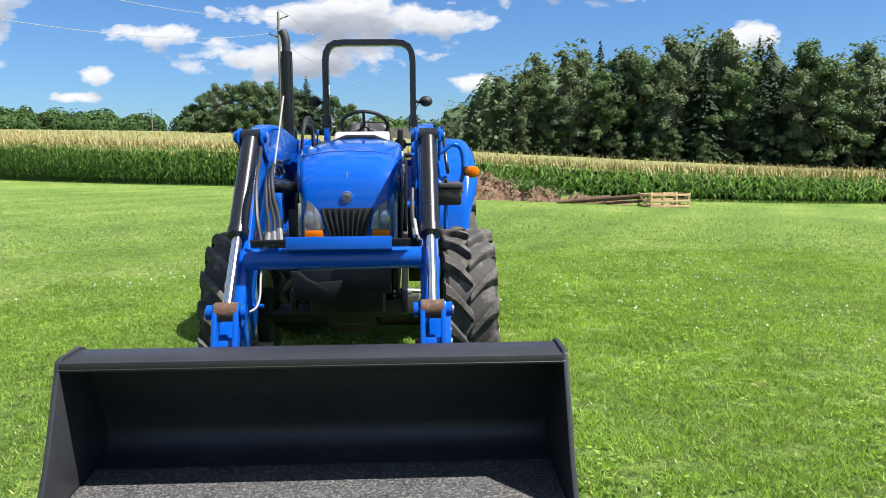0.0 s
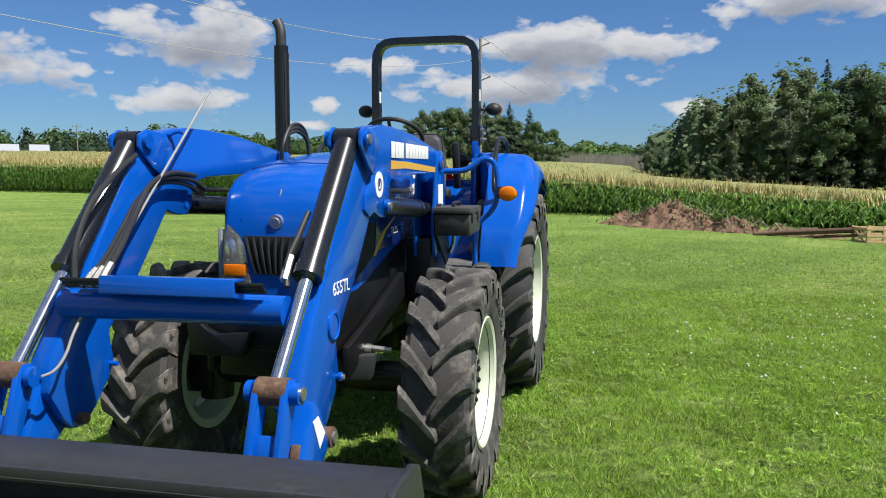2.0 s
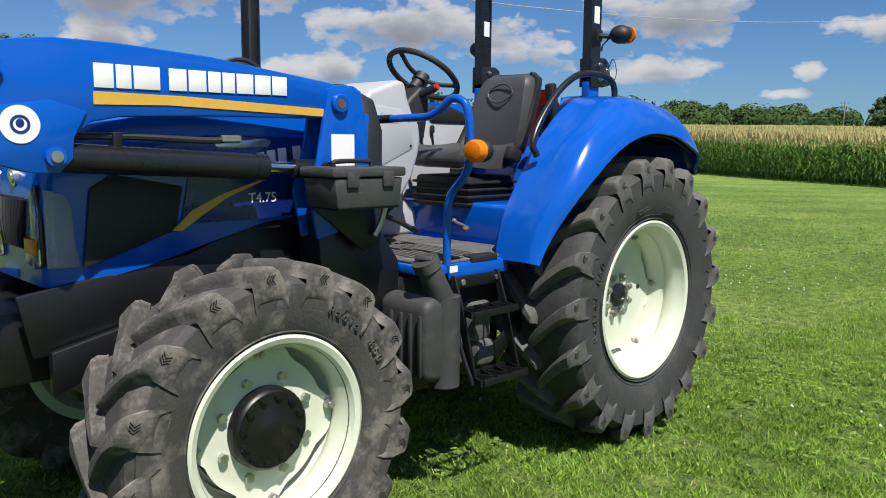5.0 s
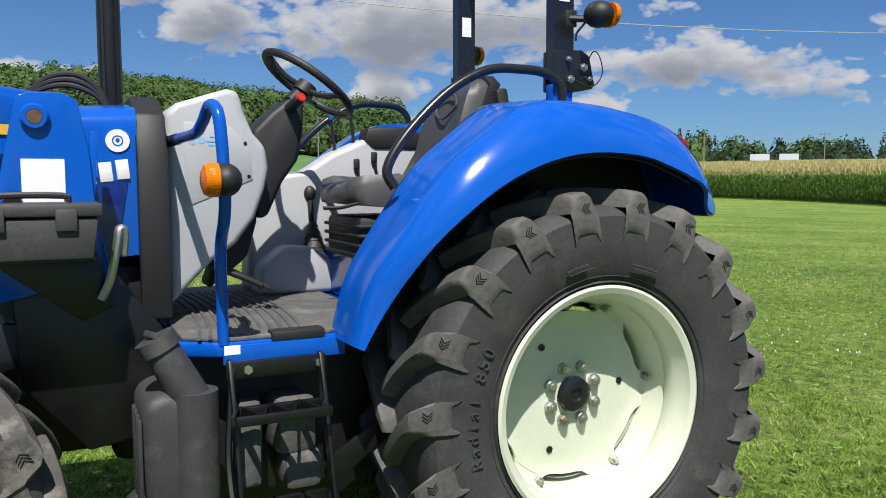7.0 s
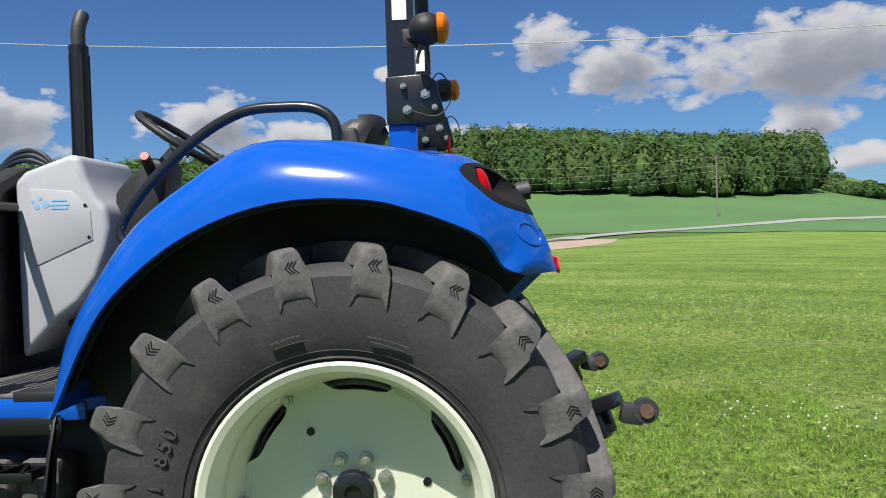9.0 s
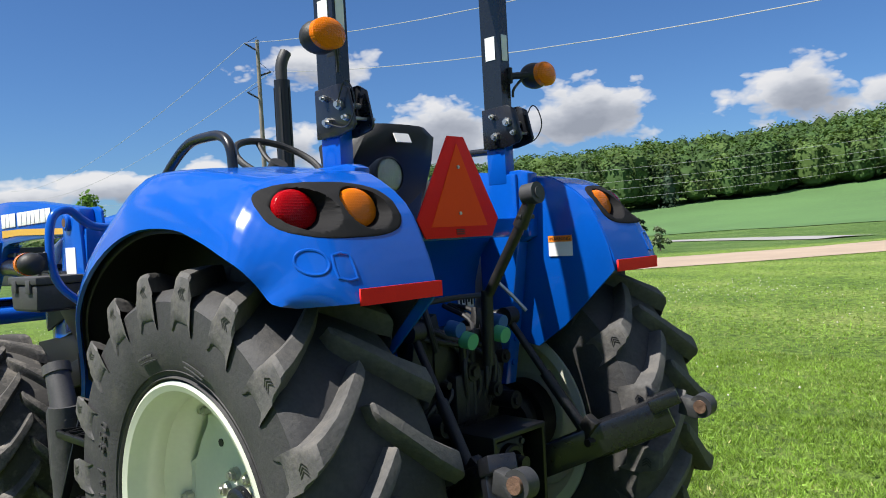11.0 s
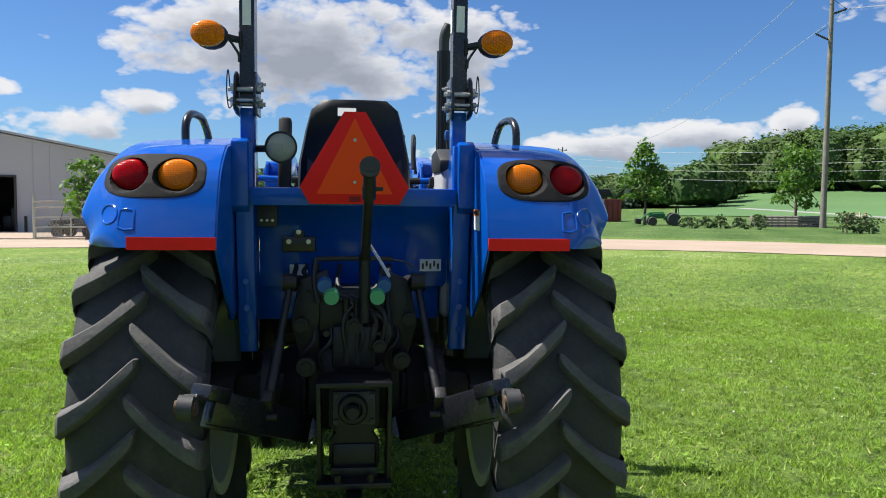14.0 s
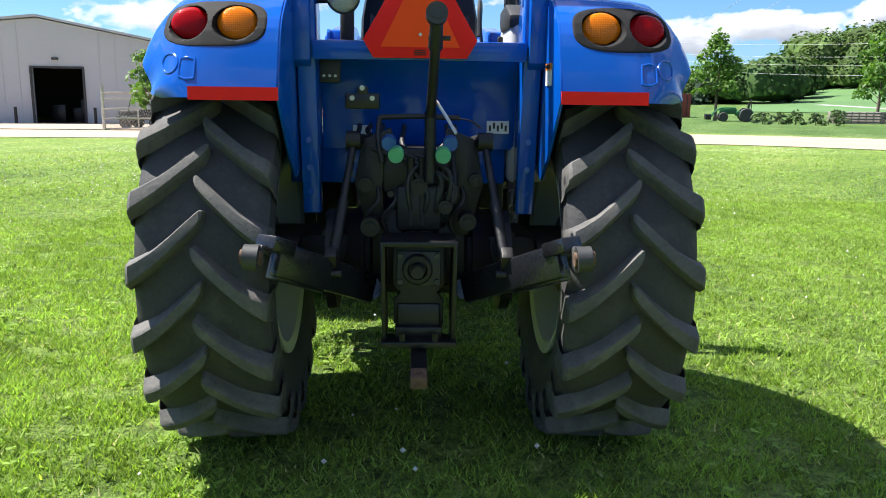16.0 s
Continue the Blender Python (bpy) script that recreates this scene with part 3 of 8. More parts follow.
def wheel(s, rear):
    yc, zc = (0.0, 0.70) if rear else (2.085, 0.552)
    cx, width, big, bead, count, lug = (.681, .423, .697, .366, 19, .046) if rear else (.706, .312, .537, .289, 16, .036)
    bm = bmesh.new()
    flange, face, dish = cx + .45 * width - .005, cx + .30 * width, (.680 if rear else .738)
    back = cx - .42 * width
    turned(bm, [(bead + .022, flange - .012), (bead + .026, flange - .002), (bead + .016, flange + .004), (bead - .002, flange - .004), (bead - .010, flange - .030),
                (bead - .024, flange - .050), (bead - .030, flange - .090), (bead - .018, flange - .115), (bead - .032, flange - .150), (bead - .052, flange - .19),
                (bead - .054, back + .10), (bead - .012, back + .03), (bead + .022, back), (bead + .022, back - .01), (bead - .02, back), (bead - .07, back + .10), (bead - .07, flange - .19)],
           0, yc, zc, 72, sx=s, caps=False)
    w = part("wheel", bm, CREAM, tractor, "cream-painted steel rim with an agricultural tyre")
    w.name = "rear_wheel" if rear else "front_wheel"
    bm = bmesh.new()
    tyre_mesh(bm, s, cx, width, big, yc, zc, bead, lug)
    part("tyre", bm, RUBBER if rear else DUSTY, w, "black rubber with angled tread bars" if rear else "dusty black rubber with angled tread bars", 28)
    for half in (-1, 1):
        me = lug_mesh("tread_bar", s, half, cx, width, big, count, lug, LUG if rear else DUSTLUG, 1.22 if rear else 1.55)
        for i in range(count):
            lug_ob = new("tread_bar", me)
            lug_ob.parent = w
            lug_ob.matrix_local = Matrix.Translation((0, yc, zc)) @ Matrix.Rotation(-2 * math.pi / count * (i + (.26 if half > 0 else .76)), 4, "X")
    bm = bmesh.new()
    lobed_disc(bm, s, dish, yc, zc, .1, 6 if rear else 4, .282 if rear else .225, .328 if rear else .262, .014)
    part("dish", bm, CREAM, w)
    if rear:
        for k in range(3):
            a = 2 * math.pi * k / 3 + .95
            bm = bmesh.new()
            rod(bm, (s * (dish - .01), yc + .205 * math.cos(a), zc + .205 * math.sin(a)), (s * (dish + .002), yc + .205 * math.cos(a), zc + .205 * math.sin(a)), .012, seg=14)
            part("hole", bm, BLACK, w)
    for k in range(6 if rear else 4):
        a = 2 * math.pi * k / (6 if rear else 4) - .08 + (0 if rear else .0)
        rr = .315 if rear else .245
        bm = bmesh.new()
        p = (s * dish, yc + rr * math.cos(a), zc + rr * math.sin(a))
        box(bm, (p[0] - s * .03, p[1] + .015 * math.cos(a), p[2] + .015 * math.sin(a)), (.05, .06, .05), (math.degrees(a), 0, 0), .006)
        part("bracket", bm, CREAM, w)
        bm = bmesh.new()
        rod(bm, p, (p[0] + s * .022, p[1], p[2]), .016, seg=6)
        rod(bm, p, (p[0] + s * .034, p[1], p[2]), .009, seg=8)
        part("bolt", bm, STEEL, w)
    bm = bmesh.new()
    if rear:
        turned(bm, [(.002, .006), (.018, .006), (.024, .016), (.046, .016), (.058, .010), (.062, -.01)], s * (dish + .022), yc, zc, 32, sx=s)
        part("hub", bm, GLOSS, w, "black hub centre")
        for k in range(8):
            a = 2 * math.pi * (k + .5) / 8
            p = (s * (dish + .018), yc + .096 * math.cos(a), zc + .096 * math.sin(a))
            bm = bmesh.new()
            rod(bm, (p[0] - s * .02, p[1], p[2]), p, .021, seg=12)
            rod(bm, p, (p[0] + s * .011, p[1], p[2]), .016, seg=6)
            rod(bm, p, (p[0] + s * .017, p[1], p[2]), .009, seg=8)
            part("bolt", bm, STEEL, w)
    else:
        turned(bm, [(.002, .046), (.040, .046), (.046, .042), (.122, .042), (.130, .036), (.134, .024), (.134, -.10)], s * (dish + .006), yc, zc, 40, sx=s)
        part("hub", bm, BLACK, w, "black planetary hub cover")
        for k in range(12):
            a = 2 * math.pi * k / 12 + .2
            bm = bmesh.new()
            p = (s * (dish + .044), yc + .107 * math.cos(a), zc + .107 * math.sin(a))
            rod(bm, p, (p[0] + s * .012, p[1], p[2]), .0135, seg=12)
            rod(bm, (p[0] + s * .012, p[1], p[2]), (p[0] + s * .016, p[1], p[2]), .008, seg=6)
            part("bolt", bm, BLACK, w)
        for k in range(8):
            a = 2 * math.pi * (k + .5) / 8
            bm = bmesh.new()
            p = (s * dish, yc + .165 * math.cos(a), zc + .165 * math.sin(a))
            rod(bm, p, (p[0] + s * .016, p[1], p[2]), .016, seg=6)
            part("bolt", bm, STEEL, w)
    return w


for s in SIDES:
    for rear in (True, False):
        wh = wheel(s, rear)
        if s < 0:
            # moulded words on the outer wall
            yc, zc, rr, size, x = (0.0, .70, .487, .056, -.892) if rear else (2.085, .552, .410, .040, -.8695)
            word, start, step = "Radial 850", (3.37 if rear else 1.13), (.077 if rear else .075)
            for i, ch in enumerate(word):
                if ch == " ":
                    continue
                a = start - i * step                                  # angle from the rear, over the top
                m = Matrix(((0, 0, -1, x + .004), (-math.sin(a), -math.cos(a), 0, yc - rr * math.cos(a)), (-math.cos(a), math.sin(a), 0, zc + rr * math.sin(a)), (0, 0, 0, 1)))
                lettering("moulded_letter", ch, size, m, RUBBER if rear else DUSTY, wh, .0035)

        if s < 0 and rear:
            for (a0, count, rr, hh) in ((110, 6, .470, .008), (109, 7, .456, .003), (79, 8, .462, .005), (78, 7, .450, .004)):
                for k in range(count):
                    th = a0 - 1.7 * k
                    bm = bmesh.new()
                    box(bm, (-.8935, -rr * math.cos(radians(th)), .70 + rr * math.sin(radians(th))), (.004, .013, hh), (90 - th, 0, 0), .001)
                    part("moulded_bar", bm, RUBBER, wh)

# chassis: axles, engine, gearbox
bm = bmesh.new()
box(bm, (0, -.02, .77), (.36, .44, .30), bev=.05)
box(bm, (0, -.01, .69), (.92, .30, .25), bev=.07)
rear_axle = part("rear_axle", bm, IRON, tractor, "black cast-iron rear axle housing")
for s in SIDES:
    for nm, x0, x1, r0, r1 in (("axle_tube", .29, .57, .115, .115), ("axle_end", .56, .64, .15, .15), ("axle_cone", .20, .30, .20, .15)):
        bm = bmesh.new()
        rod(bm, (s * x0, 0, .70), (s * x1, 0, .70), r0, r1, seg=24)
        part(nm, bm, IRON, rear_axle)
bm = bmesh.new()
box(bm, (0, .75, .72), (.40, 1.35, .40), bev=.04)
box(bm, (0, 1.05, .66), (.50, .50, .34), bev=.03)
part("gearbox", bm, IRON, tractor)
bm = bmesh.new()
box(bm, (0, 1.85, .92), (.50, 1.10, .50), bev=.03)
box(bm, (0, 2.05, 1.16), (.44, .62, .25), bev=.03)
box(bm, (0, 1.90, .66), (.30, 1.1, .20), bev=.03)
for s in SIDES:
    for k in range(9):
        box(bm, (s * .262, 1.62 + .030 * k, 1.02 - .004 * k), (.02, .012, .17), (12, 0, 0))
part("engine", bm, IRON, tractor, "black engine block with cooling slots")
bm = bmesh.new()
for s in SIDES:
    plate(bm, [(1.55, .80), (2.62, .78), (2.66, .98), (2.10, 1.06), (1.80, 1.17), (1.55, 1.22)], s * .272, s * .29, "x", .006)
part("engine_side_panel", bm, BLACK, tractor)
bm = bmesh.new()
rod(bm, (-.60, 2.085, .552), (.60, 2.085, .552), .075, seg=20)
box(bm, (0, 2.085, .56), (.30, .24, .22), bev=.04)
for s in SIDES:
    rod(bm, (s * .56, 2.085, .40), (s * .56, 2.085, .72), .085, seg=20)
    box(bm, (s * .60, 2.085, .552), (.14, .20, .22), bev=.03)
    rod(bm, (s * .66, 2.085, .552), (s * .76, 2.085, .552), .13, seg=24)
tube(bm, [(-.54, 2.26, .60), (0, 2.28, .60), (.54, 2.26, .60)], .02)
part("front_axle", bm, IRON, tractor, "black four-wheel-drive front axle")
bm = bmesh.new()
box(bm, (0, 2.50, .80), (.42, .40, .24), bev=.02)
box(bm, (0, 2.74, .88), (.50, .06, .14), bev=.01)
plate(bm, [(.290, .945), (.274, .792), (.035, .790), (.008, .895), (.155, .880), (.205, .905), (.245, .945)], 2.78, 2.82, "y", .004)
part("front_support", bm, BLACK, tractor, "black cast front weight support")
bm = bmesh.new()
plate(bm, [(-.120, .612), (-.385, .628), (-.405, .742), (-.330, .735), (-.190, .712)], 2.40, 2.46, "y", .008)
part("axle_guard", bm, WORN, tractor, "grey cast guard in front of the axle")
bm = bmesh.new()
for (x, y, z) in ((-.36, 2.35, .74), (-.30, 2.35, .74)):
    rod(bm, (x, y, z), (x + .10, y, z), .028)
tube(bm, [(-.45, 2.34, .74), (-.30, 2.36, .75), (-.20, 2.34, .70)], .014)
part("steering_cylinder", bm, STEEL, tractor)

# bonnet: rounded shell that narrows and drops towards the nose
HOOD = [(1.33, .300, 1.675, 1.585, 1.20), (1.55, .302, 1.665, 1.575, 1.18), (1.80, .302, 1.650, 1.560, 1.155), (2.05, .300, 1.625, 1.540, 1.09), (2.25, .296, 1.590, 1.510, 1.035),
        (2.40, .288, 1.550, 1.465, 1.005), (2.475, .276, 1.500, 1.425, .995), (2.520, .262, 1.435, 1.375, .99), (2.548, .246, 1.360, 1.310, .99), (2.560, .232, 1.290, 1.230, .99), (2.562, .220, 1.215, 1.160, .99)]


def hood_ring(y, w, top, sh, low):
    pts = []
    for q, v in ((1.0, 0), (1.015, .33), (1.02, .66), (1.0, 1.0)):
        pts.append((w * q, y, low + (sh - low) * v))
    for a in (22, 45, 66):
        c, d = math.cos(radians(a)), math.sin(radians(a))
        pts.append((w * (.80 + .20 * c), y, sh + (top - sh) * .72 * d))
    pts += [(w * .45, y, sh + (top - sh) * .93), (w * .2, y, top - .004), (0, y, top)]
    return pts + [(-x, yy, z) for x, yy, z in pts[-2::-1]]


bm = bmesh.new()
rows = [hood_ring(*h) for h in HOOD]
grid = skin(bm, rows)
front = grid[-1]
bm.faces.new(front)
hood = part("bonnet", bm, BLUE, tractor, "glossy blue bonnet with a dark lower band", 50)
bm = bmesh.new()
plate(bm, [(-.150, 1.268), (.150, 1.268), (.098, 1.10), (-.098, 1.10)], 2.555, 2.568, "y", .003)
grille = part("grille", bm, PLASTIC, hood, "black slatted grille")
for k in range(9):
    bm = bmesh.new()
    f = (k - 4) / 4.0
    tube(bm, [(f * .140, 2.571, 1.262), (f * .115, 2.578, 1.18), (f * .092, 2.571, 1.105)], .0075, 6, 4)
    part("slat", bm, PLASTIC, grille)
bm = bmesh.new()
rod(bm, (0, 2.545, 1.333), (0, 2.566, 1.330), .031, seg=32)
rod(bm, (0, 2.560, 1.331), (0, 2.571, 1.329), .022, .018, seg=24)
part("badge", bm, SILVER, hood, "round silver emblem")
bm = bmesh.new()
seam = [Vector(p) * 1.0 + Vector((0, 0, .0008)) for p in hood_ring(2.25, .296, 1.590, 1.510, 1.035)[4:-4]]
tube(bm, seam, .0022, 6, 1)
for side in (-1, 1):
    tube(bm, [(side * x, y, z) for x, y, z in ((.262, 2.25, 1.563), (.244, 2.40, 1.520), (.222, 2.475, 1.462), (.196, 2.520, 1.404), (.165, 2.552, 1.335))], .0022, 6, 4)
part("panel_seam", bm, NAVY, hood)
bm = bmesh.new()
tube(bm, [(0, 2.515, 1.435), (0, 2.500, 1.468)], .004, 6, 1)
part("latch", bm, STEEL, hood)
for s in SIDES:
    bm = bmesh.new()
    plate(bm, [(s * .165, 1.262), (s * .222, 1.315), (s * .246, 1.20), (s * .250, 1.06), (s * .195, 1.045), (s * .118, 1.062)], 2.552, 2.566, "y", .004)
    lamp = part("headlight", bm, GLOSS, hood, "clear headlight with amber turn lamp below")
    bm = bmesh.new()
    plate(bm, [(2.558, 1.30), (2.50, 1.285), (2.45, 1.20), (2.455, 1.05), (2.558, 1.055)], s * .262, s * .280, "x", .004)
    part("side_glass", bm, CLEAR, lamp)
    bm = bmesh.new()
    plate(bm, [(s * .165, 1.262), (s * .222, 1.315), (s * .246, 1.20), (s * .250, 1.06), (s * .195, 1.045), (s * .118, 1.062)], 2.568, 2.574, "y", .002)
    part("cover_glass", bm, GLASSY, lamp, "clear lamp glass")
    bm = bmesh.new()
    ball(bm, (s * .212, 2.566, 1.215), (.026, .005, .040))
    part("reflector", bm, CHROME, lamp)
    bm = bmesh.new()
    plate(bm, [(s * .150, 1.235), (s * .182, 1.262), (s * .170, 1.150), (s * .132, 1.150)], 2.566, 2.5675, "y", .001)
    part("inner_reflector", bm, SILVER, lamp)
    bm = bmesh.new()
    box(bm, (s * .190, 2.578, 1.118), (.100, .010, .050), bev=.004)
    part("turn_lamp", bm, AMBER, lamp, "amber turn lamp")
    # side mesh panel, dark band, stripe and model mark
    bm = bmesh.new()
    plate(bm, [(2.46, 1.05), (2.43, 1.30), (2.36, 1.345), (2.12, 1.30), (2.15, 1.15)], s * .296, s * .310, "x", .004)
    part("side_mesh", bm, PLASTIC, hood, "black mesh side panel")
    bm = bmesh.new()
    plate(bm, [(1.40, 1.20), (1.36, 1.42), (1.60, 1.47), (2.02, 1.475), (2.20, 1.44), (2.34, 1.36), (2.10, 1.33), (2.13, 1.17), (1.80, 1.17)], s * .303, s * .3115, "x", .002)
    part("dark_band", bm, NAVY, hood, "dark blue side band")
    bm = bmesh.new()
    plate(bm, [(2.165, 1.15), (2.09, 1.215), (1.98, 1.265), (1.80, 1.318), (1.80, 1.312), (1.95, 1.256), (2.05, 1.198), (2.13, 1.146)], s * .3115, s * .3135, "x")
    part("stripe", bm, GOLD, hood, "gold stripe")
    bm = bmesh.new()
    plate(bm, [(1.98, 1.425), (1.78, 1.435), (1.77, 1.455), (1.80, 1.465), (1.99, 1.45), (2.0, 1.437)], s * .3115, s * .315, "x", .001)
    part("nameplate", bm, SILVER, hood, "small silver nameplate")
    for k in range(10):
        bm = bmesh.new()
        y = 1.815 - .047 * k - (.018 if k > 2 else 0)
        box(bm, (s * .3125, y, 1.385 + .0165 * k * .5), (.003, .036, .058), (-6, 0, 0), .001)
        part("letter_block", bm, WHITE, hood)
    turn = Matrix(((0, 0, s, s * .3135), (s, 0, 0, 1.81), (0, 1, 0, 1.247), (0, 0, 0, 1)))
    lettering("model_mark", "T4.75", .052, turn, WHITE, hood, .001, "white model mark")
    bm = bmesh.new()
    rod(bm, (s * .30, 1.385, 1.545), (s * .3085, 1.385, 1.545), .034, seg=28)
    dec = part("oval_decal", bm, WHITE, hood, "small white oval sticker")
    bm = bmesh.new()
    turned(bm, [(.0125, 0), (.0125, .001), (.016, .001), (.016, 0)], s * .3085, 1.385, 1.545, 24, sx=s, caps=False)
    ball(bm, (s * .3088, 1.385, 1.546), (.001, .006, .007), 10, 6)
    part("print", bm, BLUE, dec)

# exhaust stack
bm = bmesh.new()
tube(bm, [(.36, 1.40, 1.30), (.46, 1.37, 1.33), (.50, 1.35, 1.45), (.50, 1.35, 1.60)], .034, 14)
rod(bm, (.50, 1.35, 1.36), (.50, 1.35, 2.28), .041, seg=20)
exh = part("exhaust", bm, BLACK, tractor, "matt black exhaust stack with curved tip")
for a in range(0, 360, 72):
    c, e = math.cos(radians(a)), math.sin(radians(a))
    bm = bmesh.new()
    box(bm, (.50 + .0425 * c, 1.35 + .0425 * e, 1.84), (.003, .010, .80), (0, 0, a))
    part("shield_strip", bm, PLASTIC, exh)
bm = bmesh.new()
tube(bm, [(.50, 1.35, 2.26), (.50, 1.35, 2.34), (.508, 1.345, 2.385), (.528, 1.342, 2.425)], .030, 16)
part("tip", bm, WORN, exh, "grey weathered exhaust tip")

# cowl and seal behind the bonnet
bm = bmesh.new()
ring = [(-.33, 1.0), (-.335, 1.50), (-.28, 1.63), (-.10, 1.70), (.10, 1.70), (.28, 1.63), (.335, 1.50), (.33, 1.0)]
inner = [(x * .90, z - .035 if z > 1.1 else z) for x, z in ring]
plate(bm, ring + inner[::-1], 1.245, 1.335, "y", .01)
part("firewall_seal", bm, PLASTIC, tractor, "black foam seal behind the bonnet")
bm = bmesh.new()
plate(bm, [(-.30, .98), (.30, .98), (.31, 1.50), (.26, 1.60), (.09, 1.66), (-.09, 1.66), (-.26, 1.60), (-.31, 1.50)], 1.26, 1.28, "y")
part("firewall", bm, BLACK, tractor)

# dashboard console
bm = bmesh.new()
CONSOLE = [(1.235, 1.02), (1.238, 1.64), (1.20, 1.675), (1.04, 1.728), (1.00, 1.722), (.985, 1.655), (.955, 1.585), (.915, 1.54), (.905, 1.47), (.918, 1.40), (.955, 1.30), (1.02, 1.215), (1.10, 1.16)]
plate(bm, CONSOLE, -.205, .205, "x", .022, 3)
console = part("dashboard", bm, GREY, tractor, "light grey plastic dashboard console")
for s in SIDES:
    bm = bmesh.new()
    pan = [(1.18, 1.615), (1.03, 1.60), (.968, 1.53), (.962, 1.43), (1.18, 1.34)]
    plate(bm, pan, s * .2045, s * .2085, "x", .002)
    door = part("access_panel", bm, GREY, console)
    for (y, z) in ((.985, 1.55), (.975, 1.44)):
        bm = bmesh.new()
        rod(bm, (s * .208, y, z), (s * .2105, y, z), .006, seg=10)
        part("screw", bm, BLACK, door)
    for (dy, dz, r) in ((.0, .0, .012), (.02, .022, .008), (.03, -.006, .010), (.045, .012, .006)):
        bm = bmesh.new()
        rod(bm, (s * .2085, 1.125 + dy, 1.557 + dz), (s * .2095, 1.125 + dy, 1.557 + dz), r, seg=14)
        part("bubble", bm, material("pale_blue_print", (.25, .50, .75), .5), door)
    for k, (dz, ln) in enumerate(((.015, .05), (.0, .07), (-.012, .06))):
        bm = bmesh.new()
        box(bm, (s * .209, 1.075, 1.555 + dz), (.002, ln, .006))
        part("print_bar", bm, material("pale_blue_print", (.25, .50, .75), .5), door)
bm = bmesh.new()
plate(bm, [(.935, 1.60), (.87, 1.665), (.80, 1.722), (.745, 1.705), (.752, 1.60), (.772, 1.50), (.83, 1.42), (.885, 1.30), (.925, 1.29), (.94, 1.45)], -.095, .085, "x", .022, 3)
plate(bm, [(1.04, 1.22), (.95, 1.36), (.92, 1.30), (.96, 1.16), (1.10, 1.05)], -.10, .10, "x", .02)
col = part("steering_column", bm, PLASTIC, tractor, "black steering column shroud")
bm = bmesh.new()
hub = Vector((0, .717, 1.765))
axis = Vector((0, -.573, .819))
rod(bm, (0, .88, 1.60), hub, .030)
part("shaft", bm, PLASTIC, col)
for side_x, up in ((-.075, .0),):
    bm = bmesh.new()
    tube(bm, [(-.04, .82, 1.665), (-.10, .80, 1.685), (-.165, .785, 1.708)], .019)
    part("stalk", bm, PLASTIC, col)
    bm = bmesh.new()
    rod(bm, (-.172, .784, 1.711), (-.182, .782, 1.715), .017, .015, seg=18)
    part("knob", bm, REDPAINT, col, "red push knob")
bm = bmesh.new()
u, v = Vector((1, 0, 0)), axis.cross(Vector((1, 0, 0))).normalized()
ringpts = []
seg, tubeseg, R, r = 40, 10, .182, .0145
rows = []
for i in range(seg):
    a = 2 * math.pi * i / seg
    out = u * math.cos(a) + v * math.sin(a)
    rows.append([hub + axis * .02 + out * (R + r * math.cos(2 * math.pi * k / tubeseg)) + axis * r * math.sin(2 * math.pi * k / tubeseg) for k in range(tubeseg)])
skin(bm, rows + [rows[0]], loop=True)
bmesh.ops.remove_doubles(bm, verts=bm.verts[:], dist=1e-5)
sw = part("steering_wheel", bm, PLASTIC, tractor, "black three-spoke steering wheel")
for a in (90, 210, 330):
    out = u * math.cos(radians(a)) + v * math.sin(radians(a))
    bm = bmesh.new()
    tube(bm, [hub, hub + out * .09 - axis * .006, hub + out * R + axis * .018], .011, 8)
    part("spoke", bm, PLASTIC, sw)
bm = bmesh.new()
rod(bm, hub - axis * .02, hub + axis * .02, .042, .036, seg=24)
part("boss", bm, PLASTIC, sw)

# platform, mat, lower body
bm = bmesh.new()
plate(bm, [(-.625, .80), (-.625, 1.16), (-.56, 1.27), (.56, 1.27), (.625, 1.16), (.625, .80), (.46, .55), (-.46, .55)], .925, .965, "z", .008)
plat = part("platform", bm, BLUE, tractor, "blue operator platform")
bm = bmesh.new()
plate(bm, [(-.615, .83), (-.615, 1.14), (-.54, 1.25), (.54, 1.25), (.615, 1.14), (.615, .83), (.45, .60), (-.45, .60)], .966, .978, "z", .004)
mat_part = part("floor_mat", bm, MAT, plat, "worn ribbed rubber floor mat")
for k in range(11):
    bm = bmesh.new()
    y = .86 + .03 * k
    tube(bm, [(-.60, y + .05, .979), (-.40, y + .02, .979), (-.15, y, .979), (.15, y, .979), (.40, y + .02, .979)], .006, 6, 3)
    part("rib", bm, MAT, mat_part)
bm = bmesh.new()
box(bm, (-.60, .93, .972), (.06, .16, .03), bev=.006)
part("tread_pad", bm, PLASTIC, plat)
for s in SIDES:
    bm = bmesh.new()
    box(bm, (s * .628, .97, .93), (.012, .36, .055), bev=.003)
    part("edge_rail", bm, BLUE, plat)
bm = bmesh.new()
box(bm, (-.633, 1.125, .945), (.004, .045, .026))
part("sticker", bm, WHITE, plat)
# blue base under the seat, with the small crank
bm = bmesh.new()
plate(bm, [(.56, .97), (.56, 1.15), (.54, 1.165), (.06, 1.165), (.06, .97)], -.50, .34, "x", .008)
base = part("seat_base", bm, BLUE, tractor)
bm = bmesh.new()
tube(bm, [(-.10, .562, 1.075), (-.10, .585, 1.07), (-.20, .592, 1.045), (-.21, .61, 1.04)], .008, 8)
part("crank", bm, STEEL, base)
bm = bmesh.new()
ball(bm, (-.212, .620, 1.04), .013)
part("knob", bm, RUST, base, "rusty knob")

